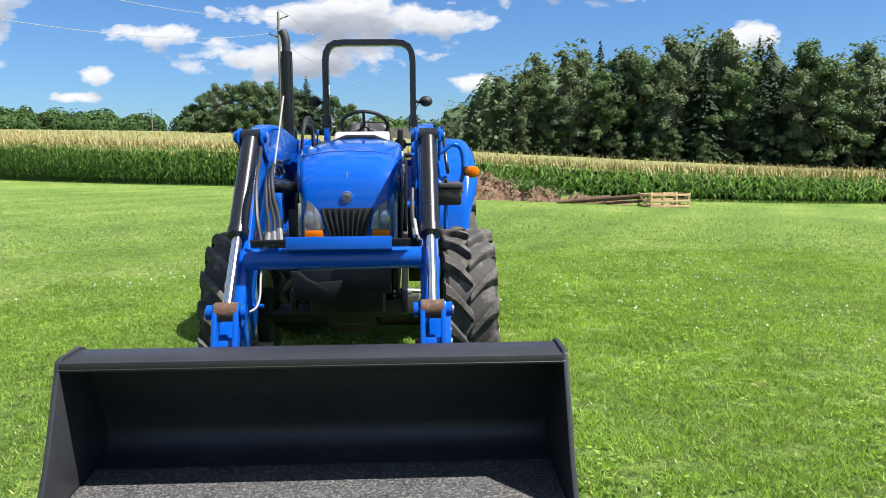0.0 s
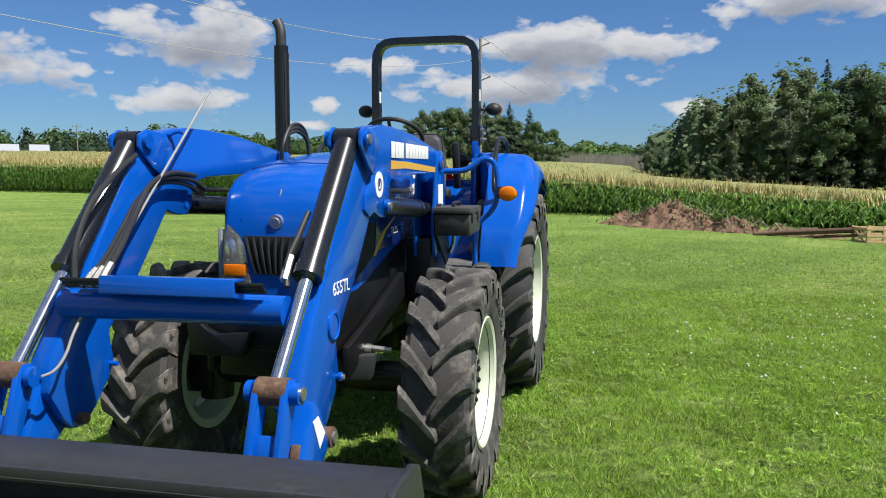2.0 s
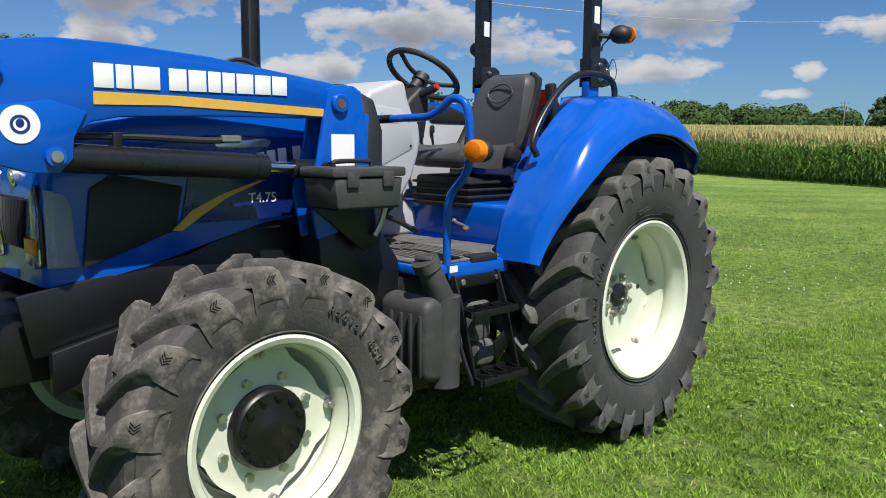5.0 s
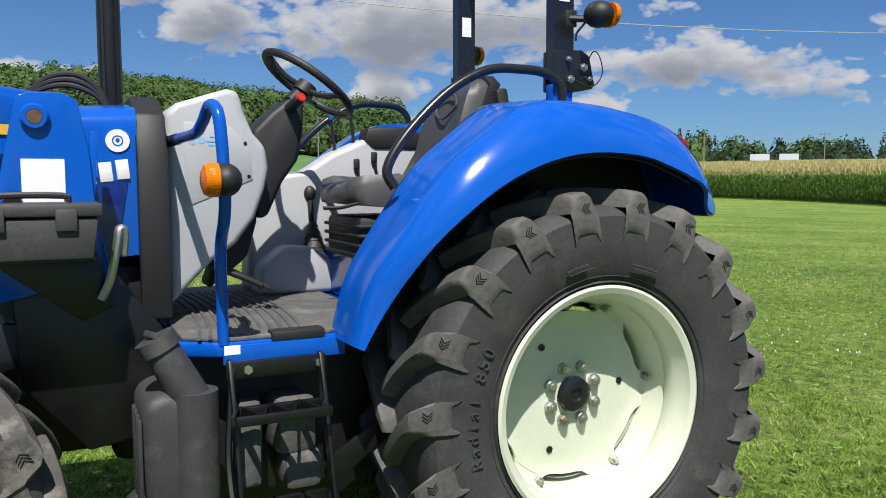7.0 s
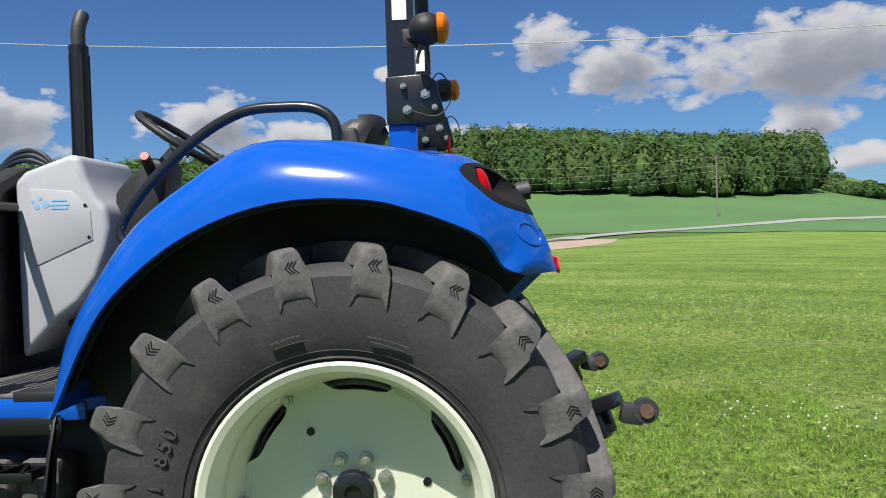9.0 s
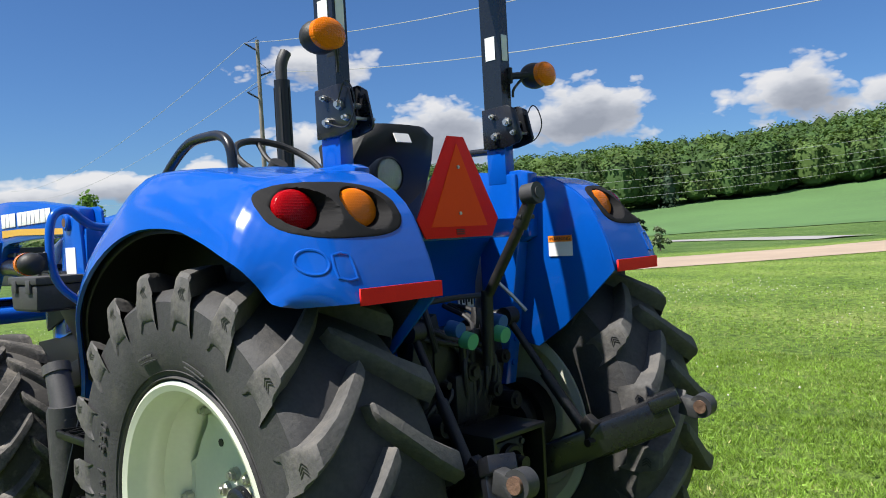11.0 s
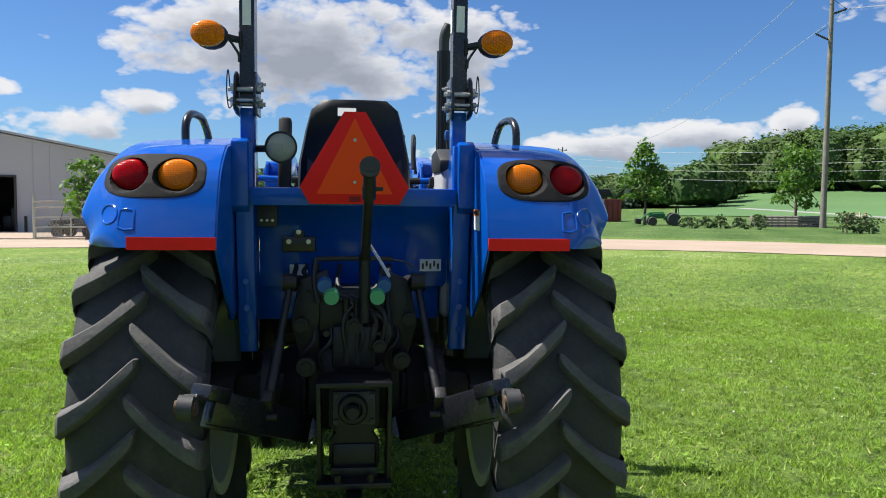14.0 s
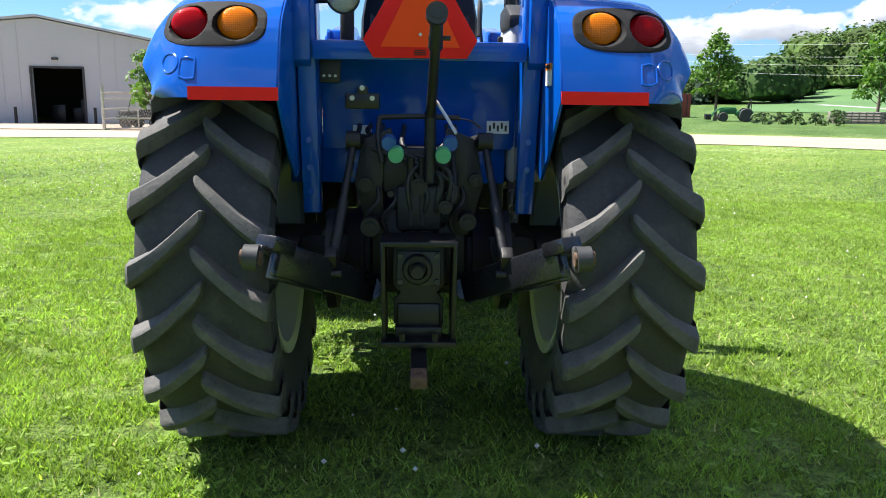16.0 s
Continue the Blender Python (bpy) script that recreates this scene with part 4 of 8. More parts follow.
# seat
bm = bmesh.new()
box(bm, (0, .40, 1.215), (.38, .36, .16), bev=.02)
for k in range(4):
    box(bm, (0, .40, 1.155 + .035 * k), (.41, .38, .014), bev=.006)
seat = part("seat", bm, PLASTIC, tractor, "grey vinyl suspension seat with backrest")
bm = bmesh.new()
rows = []
for y, z, w, t in ((.22, 1.425, .19, .07), (.26, 1.447, .215, .095), (.35, 1.436, .225, .105), (.46, 1.432, .225, .105), (.55, 1.437, .215, .10), (.600, 1.422, .19, .08), (.618, 1.398, .15, .04)):
    rows.append([(-w, y, z - t), (-w * 1.02, y, z - .02), (-w * .94, y, z + .012), (-w * .7, y, z), (0, y, z - .012), (w * .7, y, z), (w * .94, y, z + .012), (w * 1.02, y, z - .02), (w, y, z - t)])
g2 = skin(bm, rows, loop=True)
bm.faces.new(g2[0])
bm.faces.new(g2[-1])
part("cushion", bm, SEAT, seat, "", 60)
bm = bmesh.new()
rows = []
for z, y, w, t in ((1.40, .200, .17, .07), (1.46, .200, .186, .085), (1.55, .180, .190, .085), (1.65, .155, .185, .085), (1.75, .115, .165, .08), (1.80, .085, .148, .07), (1.822, .055, .12, .04)):
    rows.append([(-w, y - t, z), (-w * 1.03, y - .03, z), (-w * .96, y + .012, z), (-w * .68, y + .006, z), (0, y - .010, z), (w * .68, y + .006, z), (w * .96, y + .012, z), (w * 1.03, y - .03, z), (w, y - t, z)])
g2 = skin(bm, rows, loop=True)
bm.faces.new(g2[0])
bm.faces.new(g2[-1])
back = part("backrest", bm, SEAT, seat, "", 60)
bm = bmesh.new()
for s in (0,):
    pts = [(.075 * math.cos(a) * (1 + .15 * math.cos(2 * a)), .137 - .40 * .05 * math.sin(a), 1.722 + .050 * math.sin(a)) for a in [2 * math.pi * k / 20 for k in range(21)]]
    tube(bm, pts, .005, 6, 1)
part("stitched_oval", bm, SEAT, back)
bm = bmesh.new()
rows = []
for z, y, w in ((1.38, .245, .215), (1.46, .205, .235), (1.60, .125, .225), (1.72, .05, .195), (1.80, .010, .170), (1.835, .02, .13)):
    rows.append([(-w, y + .02, z), (-w * .95, y - .03, z), (-w * .6, y - .052, z), (0, y - .058, z), (w * .6, y - .052, z), (w * .95, y - .03, z), (w, y + .02, z)])
skin(bm, rows)
thicken(part("back_shell", bm, PLASTIC, seat, "black plastic seat shell", 60), .015)
bm = bmesh.new()
box(bm, (-.03, -.056, 1.785), (.07, .004, .035), (-26, 0, 0))
part("sticker", bm, WHITE, seat)
bm = bmesh.new()
box(bm, (-.27, .02, 1.60), (.05, .05, .34), (-10, 0, 0), .012)
part("armrest", bm, PLASTIC, seat, "folded-up black armrest")
bm = bmesh.new()
tube(bm, [(-.19, .58, 1.345), (-.21, .66, 1.330), (-.21, .72, 1.330)], .007, 6)
part("slide_lever", bm, PLASTIC, seat)
bm = bmesh.new()
box(bm, (-.265, .33, 1.40), (.05, .09, .07), (20, 0, 0), .015)
part("belt_buckle", bm, PLASTIC, seat)

# right-hand control console
bm = bmesh.new()
plate(bm, [(.02, .98), (.02, 1.61), (.20, 1.63), (.34, 1.612), (.50, 1.545), (.62, 1.468), (.74, 1.450), (.82, 1.39), (.848, 1.30), (.866, 1.08), (.868, .98)], .345, .50, "x", .024, 3)
plate(bm, [(.54, .975), (.54, 1.10), (.62, 1.16), (.74, 1.17), (.84, 1.09), (.862, .975)], .215, .36, "x", .020, 3)
rc = part("control_console", bm, GREY, tractor, "light grey side console with levers")
bm = bmesh.new()
plate(bm, [(.02, 1.615), (.18, 1.665), (.345, 1.655), (.36, 1.60), (.32, 1.565), (.02, 1.565)], .335, .44, "x", .012)
part("armrest_pad", bm, PLASTIC, rc)
for (x, y, z, h, mt) in ((.375, .50, 1.43, .07, ORANGE_S), (.345, .38, 1.46, .05, PLASTIC), (.345, .30, 1.48, .06, PLASTIC), (.44, .46, 1.60, .12, BLUECAP), (.42, .38, 1.63, .12, BLUECAP)):
    bm = bmesh.new()
    rod(bm, (x, y, z - .05), (x - .01, y + .02, z + h - .03), .007, seg=8)
    lev = part("lever", bm, PLASTIC, rc)
    bm = bmesh.new()
    box(bm, (x - .01, y + .02, z + h - .01), (.022, .026, .045), bev=.008)
    part("knob", bm, mt, lev)
bm = bmesh.new()
rod(bm, (.31, .60, 1.12), (.345, .605, 1.36), .012)
for k in range(6):
    rod(bm, (.31 + .003 * k, .60, 1.105 + .026 * k), (.31 + .003 * k, .60, 1.128 + .026 * k), .062 - .0075 * k, .050 - .0075 * k)
gl = part("gear_lever", bm, PLASTIC, tractor, "black gear lever with rubber gaiter")
bm = bmesh.new()
ball(bm, (.347, .605, 1.375), (.024, .026, .034))
part("knob", bm, PLASTIC, gl)
for x in (-.15, .13, .22):
    bm = bmesh.new()
    tube(bm, [(x + .03, 1.10, 1.14), (x + .01, 1.00, 1.10), (x, .92, 1.06)], .012)
    box(bm, (x, .905, 1.055), (.07, .05, .014), (30, 0, 0), .004)
    part("pedal", bm, PLASTIC, tractor)

# fenders
LIP = [(.795, .945), (.735, 1.055), (.665, 1.165), (.575, 1.274), (.420, 1.396), (.255, 1.473), (.085, 1.506), (-.100, 1.499), (-.215, 1.468), (-.300, 1.436), (-.380, 1.400), (-.460, 1.357), (-.530, 1.318), (-.585, 1.295)]
CREST = [(.820, .955), (.795, 1.06), (.755, 1.165), (.675, 1.290), (.550, 1.460), (.400, 1.580), (.240, 1.678), (.040, 1.684), (-.120, 1.664), (-.250, 1.645), (-.345, 1.628), (-.470, 1.545), (-.535, 1.430), (-.585, 1.300)]


LIP, CREST = ([(p.x, p.y) for p in curve_points([(y, z, 0) for y, z in line], 3)] for line in (LIP, CREST))


def fender_rows(s, drop=0.0, cut=0.0):
    rows = []
    for i, ((ly, lz), (cy, cz)) in enumerate(zip(LIP, CREST)):
        inner = .585 - .145 * smooth_step(13, 22, i)
        wide = .815 + .095 * smooth_step(0, 12, i) - .05 * smooth_step(28, 36, i) - .11 * smooth_step(36, 41, i) ** 2
        row = []
        tail = smooth_step(24, 33, i)
        for x, f0, f1 in ((.44, 0.0, 0), (.53, .0, 0), (.548, .025, 0), (.62, .03, .01), (.70, .045, .07), (.765, .075, .20), (.795, .105, .30), (.818, .18, .40), (.845, .32, .53), (.873, .50, .71), (.893, .70, .86), (.905, .90, .96), (.91, 1.0, 1.0)):
            f = f0 + (f1 - f0) * tail
            xx = inner + (x - .44) * (wide - inner) / .47 - (cut if x > .85 else 0)
            y, z = cy + (ly - cy) * f, cz + (lz - cz) * f
            y += .10 * smooth_step(29, 37, i) * max(0.0, (x - .74) / .17) ** 2          # the rear corner is rounded
            d = Vector((y, z - .70))
            d = d * (1 - drop / d.length)
            row.append((s * xx, d.x, d.y + .70))
        rows.append(row)
    return rows


def lamp_oval(bm, x, z, rx, rz, y0, y1, power=2.0, seg=36, tilt=0.0, dome=.010):
    """An oval lens or bezel whose faces lie across the y axis."""
    pts = []
    for k in range(seg):
        a = 2 * math.pi * k / seg
        c, d = math.cos(a), math.sin(a)
        pts.append((x + rx * math.copysign(abs(c) ** (2 / power), c), z + rz * math.copysign(abs(d) ** (2 / power), d)))
    rows = [[(px, y0 + tilt * (pz - z), pz) for px, pz in pts], [(px, y1 + .006 + tilt * (pz - z), pz) for px, pz in pts],
            [(x + (px - x) * .9, y1 + tilt * (pz - z), z + (pz - z) * .9) for px, pz in pts], [(x + (px - x) * .45, y1 - dome + tilt * (pz - z), z + (pz - z) * .45) for px, pz in pts]]
    grid = skin(bm, rows, loop=True)
    bm.faces.new(grid[-1])
    bm.faces.new(grid[0][::-1])


LAMPS = ((.735, -.384), (.578, -.432))            # where the rear lamps sit: across, and along the tractor


def bezel_rows(s, tail):
    """A dark oval panel laid on the fender's rear face, with a deep cup for each lamp."""
    rows, nu, nv = [], 96, 44
    for j in range(nv + 1):
        row = []
        for i in range(nu + 1):
            u, v = 2 * i / nu - 1, 2 * j / nv - 1
            # square to rounded oval
            k = 1 / max(1e-6, (abs(u) ** 3 + abs(v) ** 3) ** (1 / 3)) * max(abs(u), abs(v)) if (u or v) else 1.0
            x, z = .652 + .178 * u * k, 1.527 + .076 * v * k
            edge = max(abs(u), abs(v))
            y = tail(s * x, z) - .003 * smooth_step(1.0, .93, edge) + .004 * smooth_step(.97, 1.0, edge)
            for cx, back in LAMPS:
                q = math.hypot((x - cx) / .071, (z - 1.530) / .058)
                y += (back + .006 + .25 * (z - 1.530) - y) * smooth_step(1.0, .90, q)
            row.append((s * x, y, z))
        rows.append(row)
    return rows


for s in SIDES:
    bm = bmesh.new()
    skin(bm, fender_rows(s))
    bm.faces.ensure_lookup_table()
    tree = BVHTree.FromBMesh(bm)

    def tail(x, z):
        """Where the fender's rear face lies."""
        place = tree.ray_cast(Vector((x, -1.2, z)), Vector((0, 1, 0)))[0]
        return place.y if place else -.36

    bezel_grid = bezel_rows(s, tail)
    close = [f for f in bm.faces if f.calc_center_median().y < -.22 and abs(f.calc_center_median().z - 1.527) < .16]
    bmesh.ops.subdivide_edges(bm, edges=list({e for f in close for e in f.edges}), cuts=3, use_grid_fill=True)
    spots = [f for f in bm.faces if f.calc_center_median().y < -.25 and (abs(abs(f.calc_center_median().x) - .652) / .164) ** 3 + (abs(f.calc_center_median().z - 1.527) / .066) ** 3 < 1]
    reflector_y = [tail(s * x, 1.312) for x in (.44, .52, .60, .68, .705)]
    bmesh.ops.delete(bm, geom=spots, context="FACES")
    fend = part("fender", bm, BLUE, tractor, "wide glossy blue rear fender with lamp panel", 40)
    thicken(fend, .012, -1.0)
    bm = bmesh.new()
    skin(bm, fender_rows(s, .014, .03)[2:29])
    thicken(part("wheel_arch_liner", bm, PLASTIC, fend, "black inner liner"), .006, 0)
    bm = bmesh.new()
    plate(bm, [(.17, 1.10), *[(y, z - .004) for y, z in CREST[19:38]], (-.575, 1.297), (-.36, 1.10), (-.24, 1.02)], s * .432, s * .442, "x", .002)
    walls = []
    for i, (y, z) in enumerate(CREST[:24]):
        x, d = .585 - .145 * smooth_step(13, 22, i), Vector((y, z - .70))
        low = d * (.56 / d.length)
        walls.append([(s * x, y, z - .002), (s * (x - .004), y + (low.x - y) * .5, z + (low.y + .70 - z) * .5), (s * (x - .006), low.x, max(.93, low.y + .70))])
    skin(bm, walls)
    part("fender_wall", bm, BLUE, fend)
    bm = bmesh.new()
    skin(bm, [[(x + s * .007, y * .985, .70 + (z - .70) * .985) for x, y, z in row] for row in walls])
    plate(bm, [(.16, 1.12), *[(y * .97, z - .02) for y, z in CREST[20:34]], (-.50, 1.42), (-.54, 1.31), (-.35, 1.12), (-.24, 1.04)], s * .444, s * .450, "x")
    part("wall_liner", bm, PLASTIC, fend)
    bm = bmesh.new()
    rod(bm, (s * .782, .115, 1.605), (s * .782, .115, 1.632), .010, seg=10)
    part("bolt", bm, BLACK, fend)
    # lamp panel
    bm = bmesh.new()
    skin(bm, bezel_grid)
    bez = part("lamp_bezel", bm, BEZEL, fend, "dark grey oval lamp bezel", 50)
    thicken(bez, .004, 1.0)
    for (x, back), mt, nm in zip(LAMPS, (REDLENS, AMBER), ("red_lamp", "amber_lamp")):
        bm = bmesh.new()
        lens = []
        for q, up in ((1.0, -.004), (1.0, .008), (.93, .014), (.75, .019), (.5, .022), (.25, .0235), (.02, .024)):
            ring = []
            for k in range(36):
                px, pz = x + .064 * q * math.cos(2 * math.pi * k / 36), 1.530 + .0515 * q * math.sin(2 * math.pi * k / 36)
                ring.append((s * px, back + .25 * (pz - 1.530) - up, pz))
            lens.append(ring)
        skin(bm, lens, loop=True)
        part(nm, bm, mt, bez, "ribbed red tail lamp" if x > .7 else "ribbed amber turn lamp")
    bm = bmesh.new()
    strip_rows = [[(s * x, y - .006, z) for x, y in zip((.433, .52, .60, .68, .705), reflector_y)] for z in (1.292, 1.332)]
    skin(bm, strip_rows)
    thicken(part("reflector", bm, SMV_R, fend, "red reflective strip"), .006, 0)
    bm = bmesh.new()
    loop = [(s * (.777 + .030 * math.cos(2 * math.pi * k / 24)), 1.400 + .030 * math.sin(2 * math.pi * k / 24)) for k in range(25)]
    tube(bm, [(x, tail(x, z) + .001, z) for x, z in loop], .0045, 8, 1)
    part("round_recess", bm, BLUE, fend)
    bm = bmesh.new()
    loop = [(s * x, z) for x, z in ((.690, 1.355), (.690, 1.385), (.692, 1.413), (.715, 1.418), (.736, 1.413), (.740, 1.385), (.738, 1.360), (.715, 1.352), (.690, 1.355))]
    tube(bm, [(x, tail(x, z) + .001, z) for x, z in loop], .0045, 8, 1)
    part("square_recess", bm, BLUE, fend)
    # grab bar
    bm = bmesh.new()
    tube(bm, [(s * .66, .635, 1.40), (s * .65, .655, 1.46), (s * .64, .58, 1.57), (s * .63, .44, 1.70), (s * .63, .30, 1.775), (s * .635, .17, 1.785), (s * .64, .08, 1.775), (s * .645, .03, 1.735), (s * .645, .02, 1.66)], .0155, 12)
    part("grab_bar", bm, GLOSS, fend, "black bent grab bar")
    # blue column and lower roll-bar post
    bm = bmesh.new()
    plate(bm, [(-.130, .878), (-.205, 1.30), (-.225, 1.44), (-.225, 1.655), (-.10, 1.66), (-.06, 1.60), (-.03, 1.10), (-.05, .878)], s * .362, s * .426, "x", .006)
    plate(bm, [(-.262, 1.425), (-.272, 1.655), (-.235, 1.668), (-.10, 1.668), (-.08, 1.60), (-.16, 1.45), (-.21, 1.40)], s * .375, s * .434, "x", .006)
    colm = part("column", bm, BLUE, tractor, "blue roll-bar support column")
    for z in (.96, 1.05, 1.15):
        bm = bmesh.new()
        rod(bm, (s * .395, -.125 - .18 * (z - .878), z), (s * .395, -.137 - .18 * (z - .878), z), .012, seg=6)
        part("bolt", bm, BLUE, colm)
    bm = bmesh.new()
    box(bm, (s * .386, -.142, 1.70), (.052, .088, .16), bev=.006)
    part("post_foot", bm, BLUE, colm)

# the right fender's inner face carries a warning plate
bm = bmesh.new()
box(bm, (.429, -.36, 1.385), (.004, .10, .07))
ws = part("warning_plate", bm, WHITE, tractor, "white plate with an orange warning head")
bm = bmesh.new()
box(bm, (.4275, -.36, 1.412), (.004, .10, .022))
part("plate_head", bm, ORANGE_S, ws)
lettering("warning_word", "WARNING", .019, Matrix(((0, 0, -1, .425), (-1, 0, 0, -.36), (0, 1, 0, 1.411), (0, 0, 0, 1))), BLACK, ws, .0005)

# folding roll bar
bm = bmesh.new()
outer = [(-.386, 1.80), (-.386, 2.36), (-.378, 2.44), (-.350, 2.495), (-.30, 2.523), (-.22, 2.530), (.22, 2.530), (.30, 2.523), (.350, 2.495), (.378, 2.44), (.386, 2.36), (.386, 1.80)]
rows = []
for i, (x, z) in enumerate(outer):
    a, b = outer[max(i - 1, 0)], outer[min(i + 1, len(outer) - 1)]
    t = Vector((b[0] - a[0], b[1] - a[1])).normalized()
    nrm = Vector((-t.y, t.x)) * .0265
    rows.append([(x + nrm.x, -.186, z + nrm.y), (x + nrm.x, -.100, z + nrm.y), (x - nrm.x, -.100, z - nrm.y), (x - nrm.x, -.186, z - nrm.y)])
grid = skin(bm, rows, loop=True)
bm.faces.new(grid[0])
bm.faces.new(grid[-1])
soften(bm, bm.verts[:], .007)
rops = part("roll_bar", bm, GLOSS, tractor, "black square-tube folding roll bar")
for s in SIDES:
    for dx in (-.034, .034):
        bm = bmesh.new()
        plate(bm, [(-.095, 1.90), (-.215, 1.905), (-.250, 1.885), (-.275, 1.78), (-.262, 1.765), (-.20, 1.752), (-.095, 1.752)], s * .386 + dx - .005, s * .386 + dx + .005, "x", .004)
        part("hinge_plate", bm, GLOSS, rops)
    for (y, z, r) in ((-.218, 1.841, .016), (-.160, 1.795, .015), (-.150, 1.868, .010), (-.245, 1.80, .010)):
        bm = bmesh.new()
        rod(bm, (s * .386 - .062, y, z), (s * .386 + .062, y, z), r * .55, seg=10)
        rod(bm, (s * .386 - .052, y, z), (s * .386 - .040, y, z), r, seg=6)
        rod(bm, (s * .386 + .040, y, z), (s * .386 + .052, y, z), r, seg=6)
        part("hinge_bolt", bm, STEEL, rops)
    bm = bmesh.new()
    o = s * .386 + (.055 if s > 0 else -.055)
    tube(bm, [(o, -.218, 1.841), (o, -.255, 1.90), (o, -.285, 1.88), (o, -.296, 1.82), (o, -.25, 1.772), (o, -.16, 1.795)], .0022, 6)
    part("pin_wire", bm, HOSE, rops)
    bm = bmesh.new()
    tube(bm, [(s * .405, -.17, 2.02), (s * .43, -.215, 2.018), (s * .455, -.240, 2.02)], .013, 8)
    box(bm, (s * .408, -.175, 2.02), (.012, .05, .06), bev=.004)
    ball(bm, (s * .502, -.232, 2.022), (.060, .054, .048))
    lampb = part("beacon_lamp", bm, PLASTIC, rops, "amber flasher lamp on a black bracket")
    bm = bmesh.new()
    for front in (-1, 1):
        if front < 0:
            lamp_oval(bm, s * .507, 2.022, .057, .044, -.266, -.290, 2.1, 36)
    part("amber_lens", bm, AMBER, lampb, "ribbed amber lens")
    bm = bmesh.new()
    tube(bm, [(s * .44, -.225, 2.01), (s * .415, -.20, 1.97), (s * .412, -.195, 1.94)], .005, 6)
    part("wire", bm, HOSE, lampb)
    bm = bmesh.new()
    box(bm, (s * .386 - .0275 * 1, -.143, 2.12), (.003, .045, .085))
    part("sticker", bm, WHITE, rops)
    bm = bmesh.new()
    box(bm, (s * .386, -.1875, 2.12), (.030, .003, .095))
    part("sticker", bm, WHITE, rops)

# rear panel, cross bar, sign, lamp
bm = bmesh.new()
box(bm, (0, -.215, 1.462), (.74, .07, .066), bev=.006)
cross = part("cross_bar", bm, BLUE, tractor)
bm = bmesh.new()
rows = [[(-.365, y, z), (-.12, y - .012, z), (.12, y - .012, z), (.365, y, z)] for y, z in ((-.100, 1.44), (-.030, 1.36), (.0, 1.27), (.01, 1.18), (.03, 1.11))]
skin(bm, rows)
thicken(part("rear_panel", bm, BLUE, tractor, "blue pressed rear panel"), .01, 0)
bm = bmesh.new()
SMV = [(-.038, 1.765), (.038, 1.765), (.195, 1.497), (.160, 1.437), (-.160, 1.437), (-.195, 1.497)]
plate(bm, SMV, -.272, -.266, "y", .001)
smv = part("slow_vehicle_sign", bm, SMV_R, tractor, "orange and red triangular slow-vehicle sign")
bm = bmesh.new()
plate(bm, [(0, 1.742), (.135, 1.473), (-.135, 1.473)], -.2745, -.2725, "y")
part("orange_triangle", bm, SMV_O, smv)
for (x, z) in ((0, 1.665), (0, 1.515)):
    bm = bmesh.new()
    rod(bm, (x, -.275, z), (x, -.279, z), .006, seg=8)
    part("rivet", bm, STEEL, smv)
for k in range(3):
    bm = bmesh.new()
    box(bm, (0, -.2735, 1.462 - .007 * k), (.04, .002, .0035))
    part("print_bar", bm, BLACK, smv)
bm = bmesh.new()
box(bm, (0, -.245, 1.56), (.05, .03, .24), bev=.004)
part("sign_bracket", bm, BLACK, smv)
bm = bmesh.new()
turned_rows = []
for r, y in ((.020, -.165), (.046, -.180), (.056, -.205), (.058, -.232), (.053, -.238)):
    turned_rows.append([(-.263 + r * math.cos(2 * math.pi * k / 28), y, 1.638 + r * math.sin(2 * math.pi * k / 28)) for k in range(28)])
grid = skin(bm, turned_rows, loop=True)
bm.faces.new(grid[0])
tube(bm, [(-.263, -.18, 1.638), (-.32, -.17, 1.635), (-.362, -.15, 1.635)], .013, 8)
wl = part("work_lamp", bm, PLASTIC, tractor, "round rear work lamp with clear ribbed lens")
bm = bmesh.new()
lamp_oval(bm, -.263, 1.638, .052, .052, -.225, -.238, 2.0, 28)
part("lens", bm, CLEAR, wl)
bm = bmesh.new()
box(bm, (-.315, -.195, 1.40), (.075, .02, .10), bev=.008)
sock = part("trailer_socket", bm, PLASTIC, tractor)
for k in range(3):
    bm = bmesh.new()
    rod(bm, (-.335 + .02 * k, -.205, 1.375), (-.335 + .02 * k, -.212, 1.375), .005, seg=8)
    part("screw", bm, STEEL, sock)
bm = bmesh.new()
box(bm, (.30, -.008, 1.195), (.085, .004, .048))
st = part("diagram_sticker", bm, WHITE, tractor)
for k in range(5):
    bm = bmesh.new()
    box(bm, (.27 + .015 * k, -.011, 1.195 + (.006 if k % 2 else -.004)), (.008, .002, .022))
    part("print_bar", bm, BLACK, st)
bm = bmesh.new()
box(bm, (-.215, -.012, 1.17), (.07, .004, .055))
part("sticker", bm, WHITE, tractor)

# rear linkage
bm = bmesh.new()
plate(bm, [(-.130, .836), (.130, .836), (.124, .50), (.108, .50), (.114, .818), (-.114, .818), (-.108, .50), (-.124, .50)], -.475, -.30, "y", .004)
pto = part("shaft_shield", bm, BLACK, tractor, "black power take-off shield")
bm = bmesh.new()
plate(bm, [(-.088, .815), (.088, .815), (.090, .672), (.062, .648), (.086, .62), (.086, .535), (-.086, .535), (-.086, .62), (-.062, .648), (-.090, .672)], -.41, -.385, "y", .004)
part("cover", bm, IRON, pto)
bm = bmesh.new()
box(bm, (0, -.417, .735), (.150, .014, .120), bev=.006)
for x in (-.062, .062):
    for z in (.690, .780):
        rod(bm, (x, -.42, z), (x, -.434, z), .010, seg=6)
part("bearing_plate", bm, WORN, pto, "dusty grey bearing plate")
